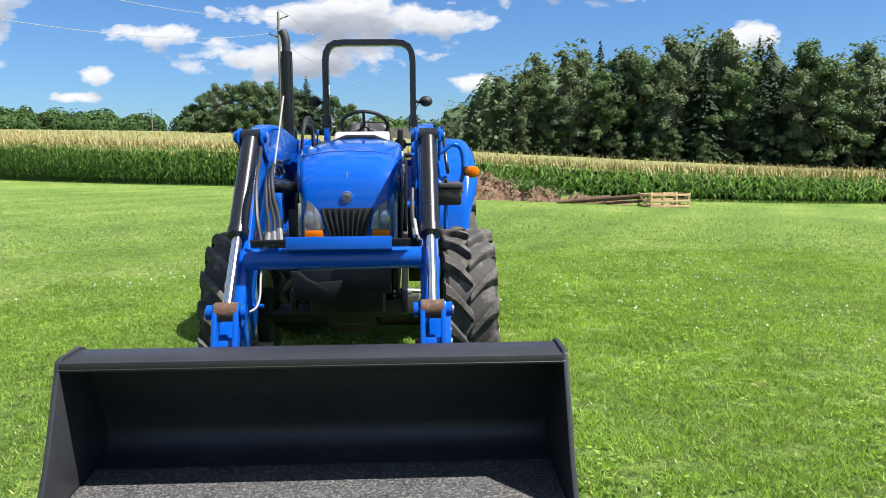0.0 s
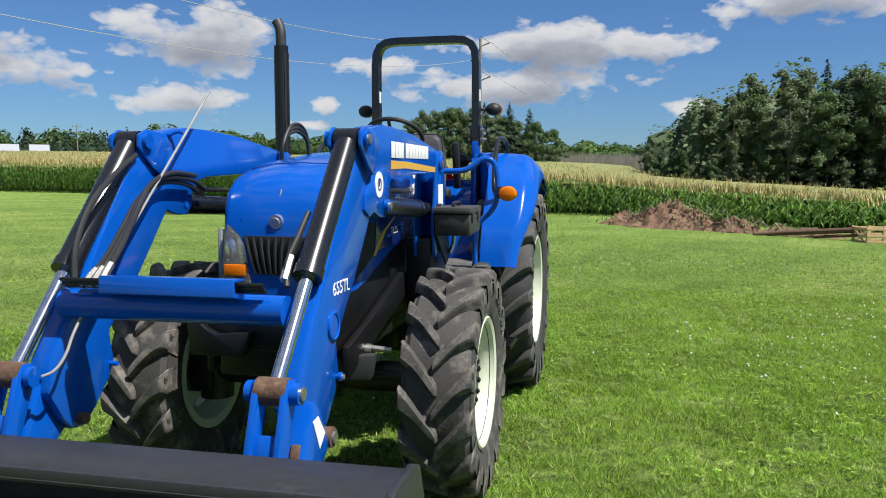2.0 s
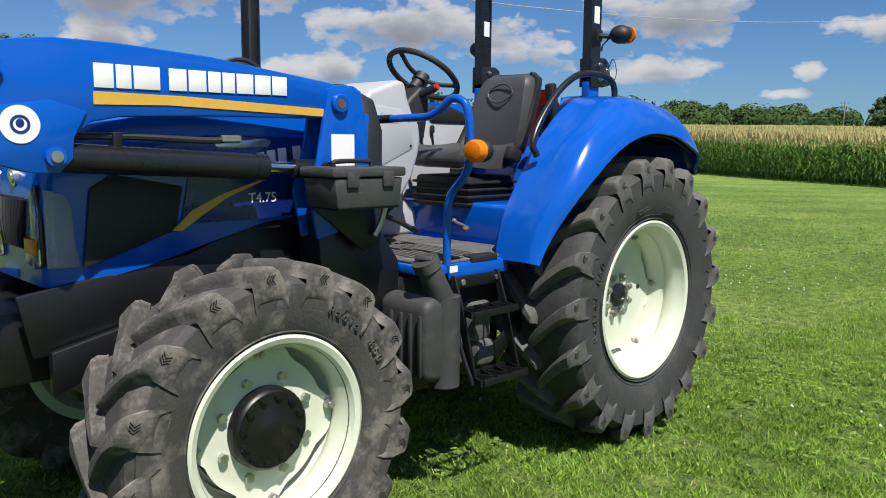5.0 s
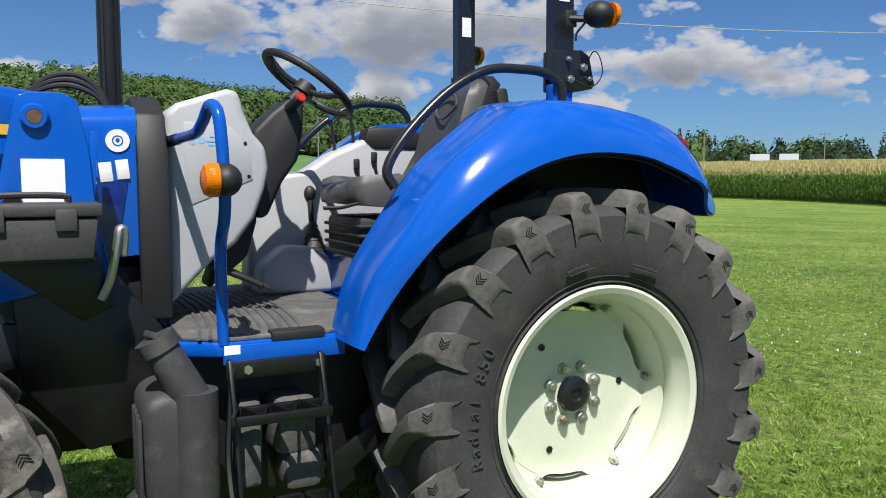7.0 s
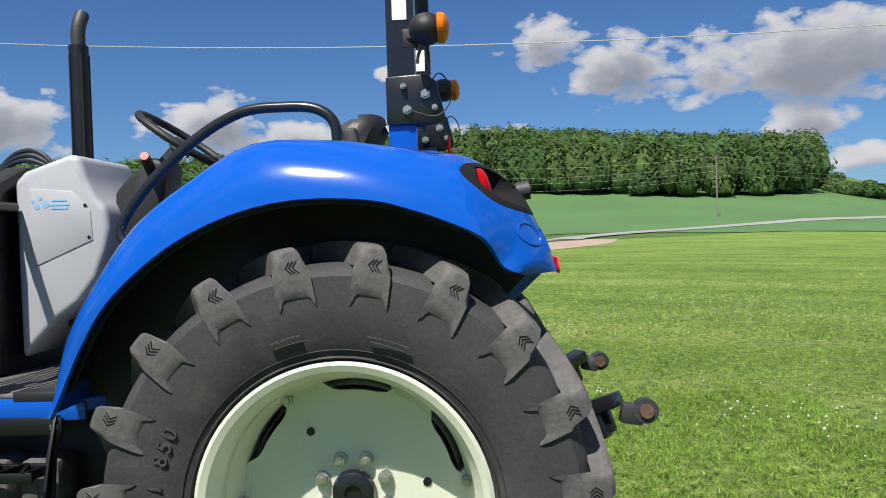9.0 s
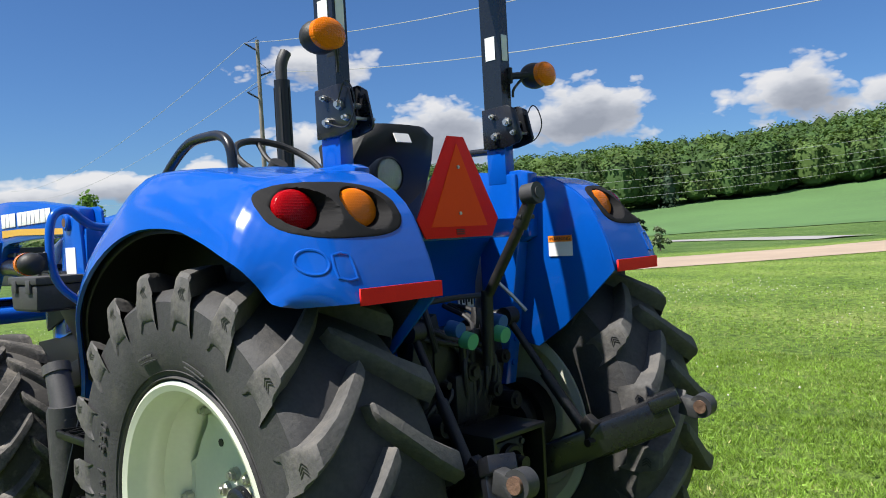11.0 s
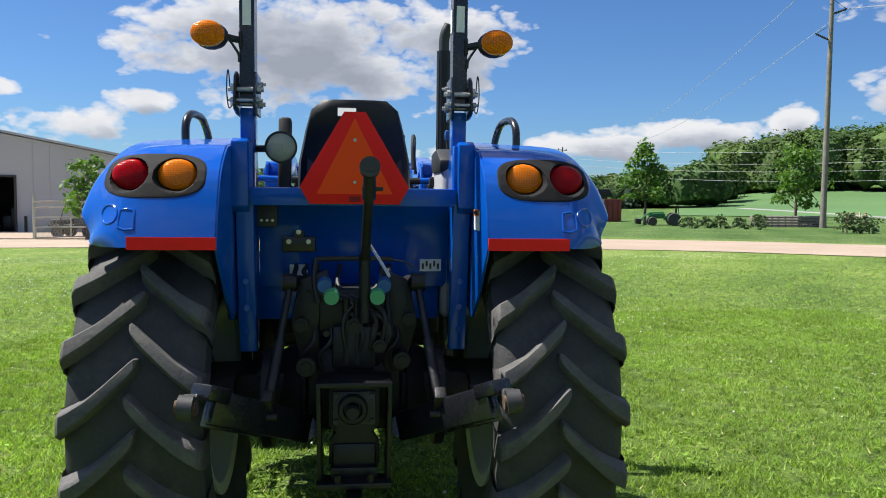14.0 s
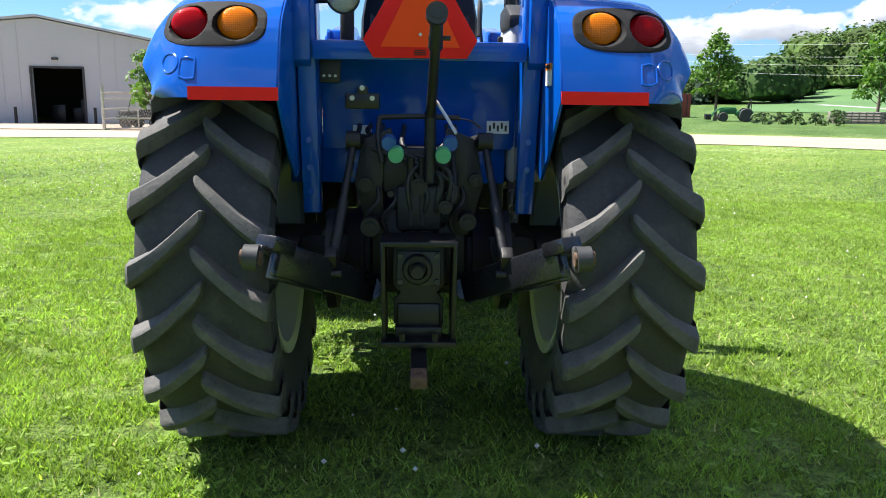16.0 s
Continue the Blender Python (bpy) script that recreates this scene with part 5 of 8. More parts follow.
bm = bmesh.new()
turned_rows = []
for r, y in ((.052, -.41), (.052, -.445), (.046, -.452), (.034, -.452), (.030, -.43)):
    turned_rows.append([(-.005 + r * math.cos(2 * math.pi * k / 28), y, .735 + r * math.sin(2 * math.pi * k / 28)) for k in range(28)])
skin(bm, turned_rows, loop=True)
rod(bm, (-.005, -.42, .735), (-.005, -.495, .735), .021, seg=12)
rod(bm, (-.005, -.46, .735), (-.005, -.478, .735), .0235, seg=12)
part("output_shaft", bm, IRON, pto)
bm = bmesh.new()
box(bm, (0, -.51, .452), (.056, .42, .034), bev=.005)
hitch = part("drawbar", bm, BLACK, tractor, "black drawbar with hitch plate")
bm = bmesh.new()
box(bm, (0, -.22, .54), (.15, .40, .14), bev=.01)
part("drawbar_frame", bm, BLACK, hitch)
bm = bmesh.new()
box(bm, (0, -.455, .488), (.255, .10, .022), bev=.004)
box(bm, (0, -.42, .515), (.16, .06, .04), bev=.004)
for x in (-.055, .055):
    rod(bm, (x, -.49, .485), (x, -.49, .525), .011, seg=6)
part("hitch_plate", bm, BLACK, hitch)
bm = bmesh.new()
box(bm, (.0, -.715, .450), (.052, .085, .040), bev=.004)
rod(bm, (0, -.725, .425), (0, -.725, .480), .014)
part("hitch_end", bm, RUST, hitch, "rusty drawbar end")
for s in SIDES:
    x1 = .475 if s < 0 else .467
    bm = bmesh.new()
    p, q = Vector((s * .165, -.34, .645)), Vector((s * .425, -.755, .838))
    way = q - p
    turn = (math.degrees(math.atan2(way.z, math.hypot(way.x, way.y))), 0, math.degrees(math.atan2(-way.x, way.y)))
    box(bm, (p + q) / 2, (.036, way.length, .105), turn, .010)
    box(bm, (p + q) / 2 + Vector((s * .02, 0, 0)) + way * .22, (.05, way.length * .45, .115), turn, .006)
    box(bm, q + Vector((0, .02, .035)), (.075, .10, .045), turn, .006)
    tube(bm, [(s * .20, .05, .56), (s * .18, -.15, .60), p], .040, 10)
    link = part("lower_link", bm, GLOSS, tractor, "black lower lift arm with ball end")
    bm = bmesh.new()
    rod(bm, (s * (x1 - .020), -.85, .859), (s * (x1 + .022), -.85, .862), .037, seg=20)
    box(bm, (s * x1, -.81, .852), (.045, .07, .06), (10, 0, 0), .008)
    part("link_end", bm, WORN, link)
    bm = bmesh.new()
    rod(bm, (s * (x1 - .027), -.85, .859), (s * (x1 + .032), -.85, .863), .021, seg=16)
    part("ball_joint", bm, RUST, link, "rusty steel ball")
    bm = bmesh.new()
    rod(bm, (s * .230, -.265, 1.145), (s * .286, -.535, .755), .013, seg=12)
    rod(bm, (s * .256, -.39, .963), (s * .286, -.535, .755), .019, seg=12)
    rod(bm, (s * .205, -.265, 1.155), (s * .255, -.265, 1.155), .032, seg=20)
    box(bm, (s * .284, -.525, .775), (.040, .05, .11), (34, 0, 0), .006)
    rod(bm, (s * .25, -.55, .745), (s * .32, -.55, .745), .013, seg=12)
    part("lift_rod", bm, IRON, tractor)
    bm = bmesh.new()
    tube(bm, [(s * .15, -.06, 1.08), (s * .19, -.16, 1.14), (s * .230, -.265, 1.155)], .026, 10)
    part("lift_arm", bm, IRON, tractor)
    bm = bmesh.new()
    rod(bm, (s * .08, -.335, 1.118), (s * .08, -.372, 1.112), .028, .026, seg=20)
    cap = part("coupler_cap", bm, GREENCAP, tractor, "green dust cap on a hydraulic coupler")
    bm = bmesh.new()
    rod(bm, (s * .105, -.30, 1.155), (s * .105, -.345, 1.150), .026, .024, seg=20)
    part("coupler_cap", bm, BLUECAP, tractor, "blue dust cap on a hydraulic coupler")
bm = bmesh.new()
rod(bm, (.036, -.33, 1.02), (.036, -.34, 1.26), .020, seg=12)
rod(bm, (.036, -.34, 1.24), (.046, -.48, 1.46), .017, seg=12)
rod(bm, (.046, -.48, 1.46), (.048, -.522, 1.535), .024, .020, seg=12)
box(bm, (.058, -.495, 1.490), (.07, .02, .014), bev=.003)
tl = part("top_link", bm, IRON, tractor, "black top link folded upright")
bm = bmesh.new()
rod(bm, (.048, -.507, 1.556), (.048, -.555, 1.562), .034, seg=20)
rod(bm, (.048, -.503, 1.556), (.048, -.559, 1.562), .018, seg=16)
part("link_ball", bm, WORN, tl)
bm = bmesh.new()
tube(bm, [(.05, -.36, 1.30), (.09, -.40, 1.24), (.12, -.43, 1.19)], .006, 6)
part("retaining_spring", bm, STEEL, tl)
bm = bmesh.new()
box(bm, (0, -.24, 1.05), (.26, .18, .16), bev=.015)
box(bm, (0, -.30, .92), (.16, .14, .16), bev=.015)
for k in range(5):
    rod(bm, (-.10 + .05 * k, -.33, .97 + .02 * (k % 2)), (-.10 + .05 * k, -.36, .97 + .02 * (k % 2)), .012, seg=8)
for x in (-.03, .01):
    rod(bm, (x, -.36, .86), (x, -.36, 1.10), .014, seg=10)
part("valve_block", bm, IRON, tractor, "black hydraulic valve block").location.y = .08
bm = bmesh.new()
box(bm, (-.20, -.215, 1.29), (.12, .05, .055), bev=.006)
box(bm, (-.20, -.22, 1.325), (.04, .04, .03), bev=.006)
br = part("hitch_bracket", bm, BLACK, tractor)
for x in (-.235, -.165, -.20):
    bm = bmesh.new()
    rod(bm, (x, -.24, 1.30 if x != -.20 else 1.335), (x, -.247, 1.30 if x != -.20 else 1.335), .009, seg=8)
    part("bolt", bm, STEEL, br)
bm = bmesh.new()
tube(bm, [(-.14, -.22, 1.235), (0, -.24, 1.24), (.14, -.22, 1.235)], .010, 8)
tube(bm, [(-.14, -.22, 1.235), (-.145, -.25, 1.16), (-.13, -.26, 1.08)], .010, 8)
tube(bm, [(.12, -.22, 1.235), (.18, -.20, 1.225), (.22, -.18, 1.20)], .003, 6)
part("linkage_hose", bm, HOSE, tractor)
for k in range(6):
    a = -.16 + .06 * k
    bm = bmesh.new()
    tube(bm, [(a, -.20, 1.02), (a + .02, -.27, .95), (a - .03, -.26, .88), (a, -.22, .80)], .009, 6, 4)
    part("linkage_hose", bm, HOSE, tractor)

rng_r = random.Random(6)
for (x, y, z, r, ln) in ((-.17, -.36, .86, .034, .10), (.17, -.36, .88, .030, .10), (-.08, -.38, .80, .022, .08), (.09, -.38, .93, .024, .07), (.0, -.37, 1.00, .030, .06), (-.19, -.33, 1.00, .026, .07), (.20, -.33, 1.02, .024, .07)):
    bm = bmesh.new()
    rod(bm, (x, y + .05, z), (x, y + .05 - ln, z), r, seg=16)
    rod(bm, (x, y + .06 - ln, z), (x, y + .04 - ln, z), r * .6, seg=6)
    part("valve_plug", bm, IRON, tractor).location.y = .08
for k in range(7):
    x0, x1 = rng_r.uniform(-.22, .22), rng_r.uniform(-.16, .16)
    bm = bmesh.new()
    tube(bm, [(x0, -.16, 1.20), (x0 * .9, -.30, 1.14 + rng_r.uniform(-.04, .04)), (x1 * 1.2, -.37, 1.02 + rng_r.uniform(-.05, .05)), (x1, -.36, .90), (x1 * .7, -.28, .82)], .009, 8)
    part("remote_line", bm, HOSE, tractor).location.y = .08
for s in SIDES:
    bm = bmesh.new()
    plate(bm, [(s * .10, 1.20), (s * .20, 1.16), (s * .23, 1.00), (s * .18, .82), (s * .12, .82), (s * .13, 1.0), (s * .08, 1.12)], -.30, -.27, "y", .006)
    part("lift_bracket", bm, IRON, tractor).location.y = .06
    bm = bmesh.new()
    rod(bm, (s * .30, -.10, .70), (s * .335, -.10, .70), .19, seg=24)
    part("axle_flange", bm, IRON, tractor)
    for k in range(8):
        a = 2 * math.pi * k / 8
        bm = bmesh.new()
        rod(bm, (s * .335, -.10 + .165 * math.cos(a), .70 + .165 * math.sin(a)), (s * .348, -.10 + .165 * math.cos(a), .70 + .165 * math.sin(a)), .014, seg=6)
        part("bolt", bm, IRON, tractor)

# fuel tank and steps on the left
bm = bmesh.new()
plate(bm, [(1.20, .50), (1.37, .54), (1.38, .84), (1.32, .87), (1.20, .83)], -.735, -.46, "x", .035, 3)
tank = part("fuel_tank", bm, DUSTY_PLASTIC, tractor, "worn black plastic fuel tank")
for k in range(4):
    bm = bmesh.new()
    box(bm, (-.71 + .055 * k, 1.383, .68), (.018, .012, .24), bev=.004)
    part("rib", bm, WORN, tank)
bm = bmesh.new()
rod(bm, (-.70, 1.24, .50), (-.70, 1.24, .86), .062, seg=20)
rod(bm, (-.70, 1.225, .79), (-.69, 1.325, .985), .054, .046, seg=20)
part("filler_neck", bm, DUSTY_PLASTIC, tank)
bm = bmesh.new()
rod(bm, (-.690, 1.320, .975), (-.688, 1.338, 1.010), .054, seg=24)
box(bm, (-.688, 1.342, 1.016), (.075, .016, .018), (25, 0, 20), .004)
part("fuel_cap", bm, DUSTY_PLASTIC, tank, "black screw cap")
bm = bmesh.new()
for (ya, yb) in ((1.135, 1.155), (.872, .868)):
    tube(bm, [(-.635, ya - .01, .905), (-.66, ya, .83), (-.70, yb, .66), (-.765, yb, .52), (-.775, yb, .495)], .010, 6)
    plate(bm, [(-.63, .92), (-.655, .92), (-.70, .80), (-.785, .50), (-.755, .50), (-.68, .72)], ya - .006, ya + .006, "y", .003)
box(bm, (-.640, 1.0, .888), (.016, .29, .050), bev=.004)
steps = part("step_frame", bm, BLACK, tractor, "black two-tread access step")
for (y) in (.875, 1.085):
    bm = bmesh.new()
    rod(bm, (-.64, y, .888), (-.655, y, .888), .013, seg=6)
    part("bolt", bm, STEEL, steps)
for z, x, w in ((.775, -.72, .11), (.512, -.765, .14)):
    bm = bmesh.new()
    box(bm, (x - w / 2 + .008, 1.01, z), (.016, .27, .028), bev=.004)
    box(bm, (x + w / 2 - .008, 1.01, z), (.016, .27, .028), bev=.004)
    for k in range(7):
        box(bm, (x, .885 + .042 * k, z + .002), (w, .010, .026), (0, 0, 20 if k % 2 else -20))
    part("tread", bm, BLACK, steps, "pressed grid tread")
bm = bmesh.new()
box(bm, (-.56, .945, .70), (.15, .12, .17), (0, 0, 6), .022)
box(bm, (-.57, .925, .565), (.15, .115, .115), bev=.024)
box(bm, (-.55, 1.075, .655), (.13, .085, .26), (0, 0, -8), .02)
part("battery_box", bm, MAT, tractor, "worn black box behind the step")
bm = bmesh.new()
plate(bm, [(.80, .50), (.86, .56), (.60, .72), (.56, .68)], -.60, -.585, "x", .003)
part("brace", bm, BLACK, tractor)

bm = bmesh.new()
box(bm, (-.46, .98, .66), (.04, .62, .50), bev=.01)
part("chassis_plate", bm, IRON, tractor)

# handrails with side flashers
for s in SIDES:
    bm = bmesh.new()
    tube(bm, [(s * .615, 1.145, .96), (s * .618, 1.148, 1.12), (s * .635, 1.15, 1.24), (s * .715, 1.152, 1.325), (s * .745, 1.155, 1.40), (s * .748, 1.16, 1.52), (s * .725, 1.165, 1.605),
              (s * .665, 1.175, 1.625), (s * .61, 1.185, 1.585), (s * .55, 1.195, 1.558), (s * .42, 1.21, 1.553), (s * .30, 1.225, 1.55)], .0165, 12)
    rail = part("handrail", bm, BLUE, tractor, "bent blue tube handrail")
    bm = bmesh.new()
    rod(bm, (s * .36, 1.218, 1.551), (s * .22, 1.23, 1.549), .018, seg=12)
    part("rail_end", bm, BLACK, rail)
    bm = bmesh.new()
    box(bm, (s * .772, 1.165, 1.43), (.05, .03, .07), bev=.006)
    ball(bm, (s * .815, 1.165, 1.424), (.052, .042, .043))
    fl = part("flasher", bm, PLASTIC, rail, "round amber side flasher in a black housing")
    bm = bmesh.new()
    rows = []
    for q, dy in ((1.0, 1.185), (1.0, 1.207), (.85, 1.219), (.45, 1.226)):
        rows.append([(s * .815 + .052 * q * math.cos(2 * math.pi * k / 28), dy, 1.424 + .044 * q * math.sin(2 * math.pi * k / 28)) for k in range(28)])
    g2 = skin(bm, rows, loop=True)
    bm.faces.new(g2[-1])
    part("amber_lens", bm, AMBER, fl)

# front loader
ARM = [(1.545, 1.60), (1.56, 1.655), (1.64, 1.668), (2.10, 1.722), (2.40, 1.738), (2.58, 1.738), (2.70, 1.722), (2.82, 1.695), (2.93, 1.645), (3.005, 1.55), (3.12, 1.40), (3.31, 1.12), (3.47, .905), (3.49, .80), (3.42, .69),
       (3.375, .645), (3.32, .640), (3.25, .69), (3.165, .78), (3.135, .845), (3.150, .905), (3.155, .955), (2.95, 1.15), (2.745, 1.385), (2.66, 1.362), (2.585, 1.358), (2.545, 1.40), (2.535, 1.46), (2.485, 1.505), (2.40, 1.522), (2.10, 1.533), (1.75, 1.537), (1.58, 1.540)]
for s in SIDES:
    bm = bmesh.new()
    plate(bm, ARM, s * .405, s * .492, "x", .008)
    arm = part("loader_arm", bm, BLUE, tractor, "blue box-section loader arm with white lettering blocks")
    if True:
        # doubler plate round the lift pin, raised ring, pins
        bm = bmesh.new()
        plate(bm, [(2.86, 1.40), (2.845, 1.46), (2.76, 1.54), (2.60, 1.565), (2.50, 1.535), (2.54, 1.46), (2.545, 1.40), (2.585, 1.358), (2.66, 1.362), (2.745, 1.385), (2.80, 1.37)], s * .490, s * .503, "x", .004)
        part("gusset", bm, BLUE, arm)
        bm = bmesh.new()
        turned(bm, [(.040, 0), (.040, .007), (.047, .010), (.052, .007), (.052, 0)], s * .492, 3.19, 1.015, 32, sx=s, caps=False)
        turned(bm, [(.002, .004), (.038, .004), (.040, 0)], s * .492, 3.19, 1.015, 32, sx=s)
        part("pressed_ring", bm, BLUE, arm)
    for (y, z, r, ln) in ((2.91, 1.666, .030, .045), (3.59, .887, .034, .05), (3.345, .676, .034, .055), (2.597, 1.406, .028, .03), (3.16, .83, .016, .02)):
        bm = bmesh.new()
        x0, x1 = s * (.375 if y > 2.8 else .40), s * (.492 + ln)
        rod(bm, (x0, y, z), (x1, y, z), r * .6, seg=16)
        rod(bm, (s * (.495 + ln * .3), y, z), (x1, y, z), r, seg=20)
        if y > 2.8 and z > .8 and r > .02:
            rod(bm, (s * .37, y, z), (s * .39, y, z), r, seg=20)
        pin = part("pin", bm, BLUE if z > .7 else RUST, arm)
        bm = bmesh.new()
        rod(bm, (x1, y, z), (x1 + s * .008, y, z), r * .6, seg=12)
        part("pin_end", bm, STEEL, pin)
    # knee brackets
    for x in (.395, .515):
        bm = bmesh.new()
        plate(bm, [(2.72, 1.66), (2.80, 1.705), (2.90, 1.712), (2.95, 1.69), (2.955, 1.64), (2.92, 1.61), (2.86, 1.56), (2.80, 1.53)], s * x - .007, s * x + .007, "x", .003)
        part("knee_bracket", bm, BLUE, arm)
    # tilt cylinder
    a, b = Vector((s * .455, 2.91, 1.666)), Vector((s * .455, 3.59, .89))
    way = (b - a).normalized()
    bm = bmesh.new()
    rod(bm, a + way * .03, a + way * .615, .045, seg=24)
    rod(bm, a + way * .585, a + way * .625, .050, seg=24)
    rod(bm, (s * .41, 2.91, 1.666), (s * .50, 2.91, 1.666), .040, seg=20)
    cyl = part("tilt_cylinder", bm, GLOSS, tractor, "black hydraulic tilt cylinder with chrome rod")
    bm = bmesh.new()
    rod(bm, a + way * .60, b, .0235, seg=20)
    part("rod", bm, CHROME, cyl)
    bm = bmesh.new()
    rod(bm, (s * .405, b.y, b.z), (s * .505, b.y, b.z), .043, seg=20)
    part("rod_eye", bm, RUST, cyl, "rusty rod eye")
    # lift cylinder
    a, b = Vector((s * .450, 2.60, 1.405)), Vector((s * .450, 1.66, 1.352))
    way = (b - a).normalized()
    bm = bmesh.new()
    rod(bm, a - way * .02, a + way * .70, .044, seg=24)
    rod(bm, a + way * .67, a + way * .715, .047, seg=24)
    lc = part("lift_cylinder", bm, GLOSS, tractor, "black hydraulic lift cylinder with chrome rod")
    bm = bmesh.new()
    rod(bm, a + way * .70, b, .0225, seg=20)
    part("rod", bm, CHROME, lc)
    bm = bmesh.new()
    rod(bm, b - way * .11, b + way * .02, .034, seg=16)
    rod(bm, (s * .40, b.y, b.z), (s * .53, b.y, b.z), .030, seg=20)
    part("rod_eye", bm, BLACK, lc)
    bm = bmesh.new()
    tube(bm, [a + Vector((0, -.04, .06)), a + Vector((0, -.25, .060)), a + Vector((0, -.50, .050)), a + Vector((0, -.58, .055))], .011, 8)
    part("steel_line", bm, HOSE, lc)
    bm = bmesh.new()
    rod(bm, a + Vector((0, -.55, .055)), a + Vector((0, -.62, .056)), .014, seg=6)
    part("fitting", bm, STEEL, lc)
    bm = bmesh.new()
    box(bm, a + Vector((0, -.20, .035)), (.035, .03, .075), bev=.004)
    part("line_clamp", bm, BLACK, lc)
    # mast
    bm = bmesh.new()
    plate(bm, [(1.655, 1.60), (1.645, 1.645), (1.61, 1.660), (1.53, 1.660), (1.495, 1.640), (1.47, 1.50), (1.455, 1.30), (1.42, 1.16), (1.70, 1.10), (1.735, 1.28), (1.70, 1.38)], s * .487, s * .505, "x", .005)
    plate(bm, [(1.655, 1.60), (1.645, 1.645), (1.61, 1.660), (1.53, 1.660), (1.495, 1.640), (1.47, 1.50), (1.455, 1.30), (1.42, 1.16), (1.70, 1.10), (1.735, 1.28), (1.70, 1.38)], s * .388, s * .403, "x", .005)
    box(bm, (s * .445, 1.47, 1.36), (.09, .02, .40), (4, 0, 0), .003)
    mast = part("loader_mast", bm, BLUE, tractor, "blue loader mast with data plate")
    bm = bmesh.new()
    rod(bm, (s * .38, 1.60, 1.593), (s * .520, 1.60, 1.593), .020, seg=16)
    turned(bm, [(.036, 0), (.036, .014), (.030, .020), (.020, .020), (.018, .008), (.002, .008)], s * .503, 1.60, 1.593, 24, sx=s)
    part("pin", bm, BLUE, mast)
    bm = bmesh.new()
    rod(bm, (s * .50, 1.60, 1.593), (s * .524, 1.60, 1.593), .019, seg=12)
    part("pin_end", bm, RUST, mast)
    bm = bmesh.new()
    rod(bm, (s * .39, 1.66, 1.352), (s * .525, 1.66, 1.352), .026, seg=16)
    part("pin", bm, STEEL, mast)
    bm = bmesh.new()
    plate(bm, [(1.68, 1.20), (1.44, 1.20), (1.28, .98), (1.26, .70), (1.50, .66), (1.66, .86)], s * .335, s * .475, "x", .010)
    plate(bm, [(1.30, .95), (1.62, .90), (2.46, .70), (2.58, .66), (2.58, .80), (2.30, .86), (1.70, 1.02)], s * .30, s * .335, "x", .006)
    part("mounting_bracket", bm, BLACK, mast, "black loader mounting bracket")
    # bucket links
    for x in (.410, .502):
        bm = bmesh.new()
        plate(bm, [(3.560, .925), (3.605, .93), (3.632, .895), (3.665, .80), (3.720, .66), (3.722, .58), (3.700, .54), (3.665, .55), (3.665, .62), (3.620, .72), (3.570, .84), (3.548, .89)], s * x - .011, s * x + .011, "x", .004)
        part("bucket_link", bm, BLUE, tractor)
    bm = bmesh.new()
    box(bm, (s * .456, 3.652, .735), (.08, .03, .075), (24, 0, 0), .004)
    part("link_spacer", bm, BLUE, tractor)
    bm = bmesh.new()
    plate(bm, [(3.49, .84), (3.44, .80), (3.385, .70), (3.36, .66), (3.44, .60), (3.50, .55), (3.60, .38), (3.66, .40), (3.665, .48), (3.60, .60)], s * .440, s * .540, "x", .006)
    ear = part("bucket_ear", bm, BLUE, tractor, "blue quick-attach ear with bare rusty patches")
    bm = bmesh.new()
    plate(bm, [(3.505, .775), (3.462, .782), (3.405, .712), (3.452, .672)], s * .5405, s * .5425, "x")
    part("sticker", bm, WHITE, ear)
    bm = bmesh.new()
    box(bm, (s * .485, 3.590, .625), (.070, .006, .115), (24.5, 0, 0), .002)
    box(bm, (s * .505, 3.563, .690), (.030, .006, .060), (24.5, 0, 0), .002)
    part("rust_patch", bm, RUST, ear)
    # decals on the outer face
    if True:
        f0, f1 = s * .493, s * .4955
        bm = bmesh.new()
        plate(bm, [(2.478, 1.594), (2.478, 1.556), (2.25, 1.562), (1.66, 1.545), (1.66, 1.572), (2.2, 1.592)], f0, f1, "x")
        part("stripe", bm, GOLD, arm, "gold stripe")
        y = 2.475
        for w in (.058, .046, .082, 0, .058, .060, .044, .044, .062, .060, .058):
            if w:
                bm = bmesh.new()
                box(bm, (f1, y - w / 2, 1.640 + .004 * (2.475 - y)), (.002, w, .070 - .012 * (2.475 - y)), (0, 0, 0), .0008)
                part("letter_block", bm, WHITE, arm)
            y -= w + .007 if w else .022
        bm = bmesh.new()
        rod(bm, (f0, 2.682, 1.494), (s * .506, 2.682, 1.494), .052, seg=36)
        rd = part("round_decal", bm, WHITE, arm, "round white sticker with a dark emblem")
        bm = bmesh.new()
        turned(bm, [(.018, 0), (.018, .0012), (.026, .0012), (.026, 0)], s * .506, 2.682, 1.494, 30, sx=s, caps=False)
        ball(bm, (s * .506, 2.682, 1.497), (.0015, .011, .013), 12, 8)
        part("print", bm, NAVY, rd)
        turn = Matrix(((0, 0, s, s * .4935), (s, 0, 0, 3.105), (0, 1, 0, 1.137), (0, 0, 0, 1)))
        lettering("size_mark", "655TL", .066, turn, WHITE, arm, .001, "white size mark")
        bm = bmesh.new()
        box(bm, (s * .5065, 1.585, 1.425), (.003, .105, .115))
        dp = part("data_plate", bm, WHITE, mast, "blank white data plate")
        bm = bmesh.new()
        box(bm, (s * .5065, 1.565, 1.350), (.003, .13, .022))
        part("warning_strip", bm, WHITE, mast)
        bm = bmesh.new()
        box(bm, (s * .5085, 1.62, 1.350), (.002, .02, .016))
        part("warning_sign", bm, SMV_R, mast)

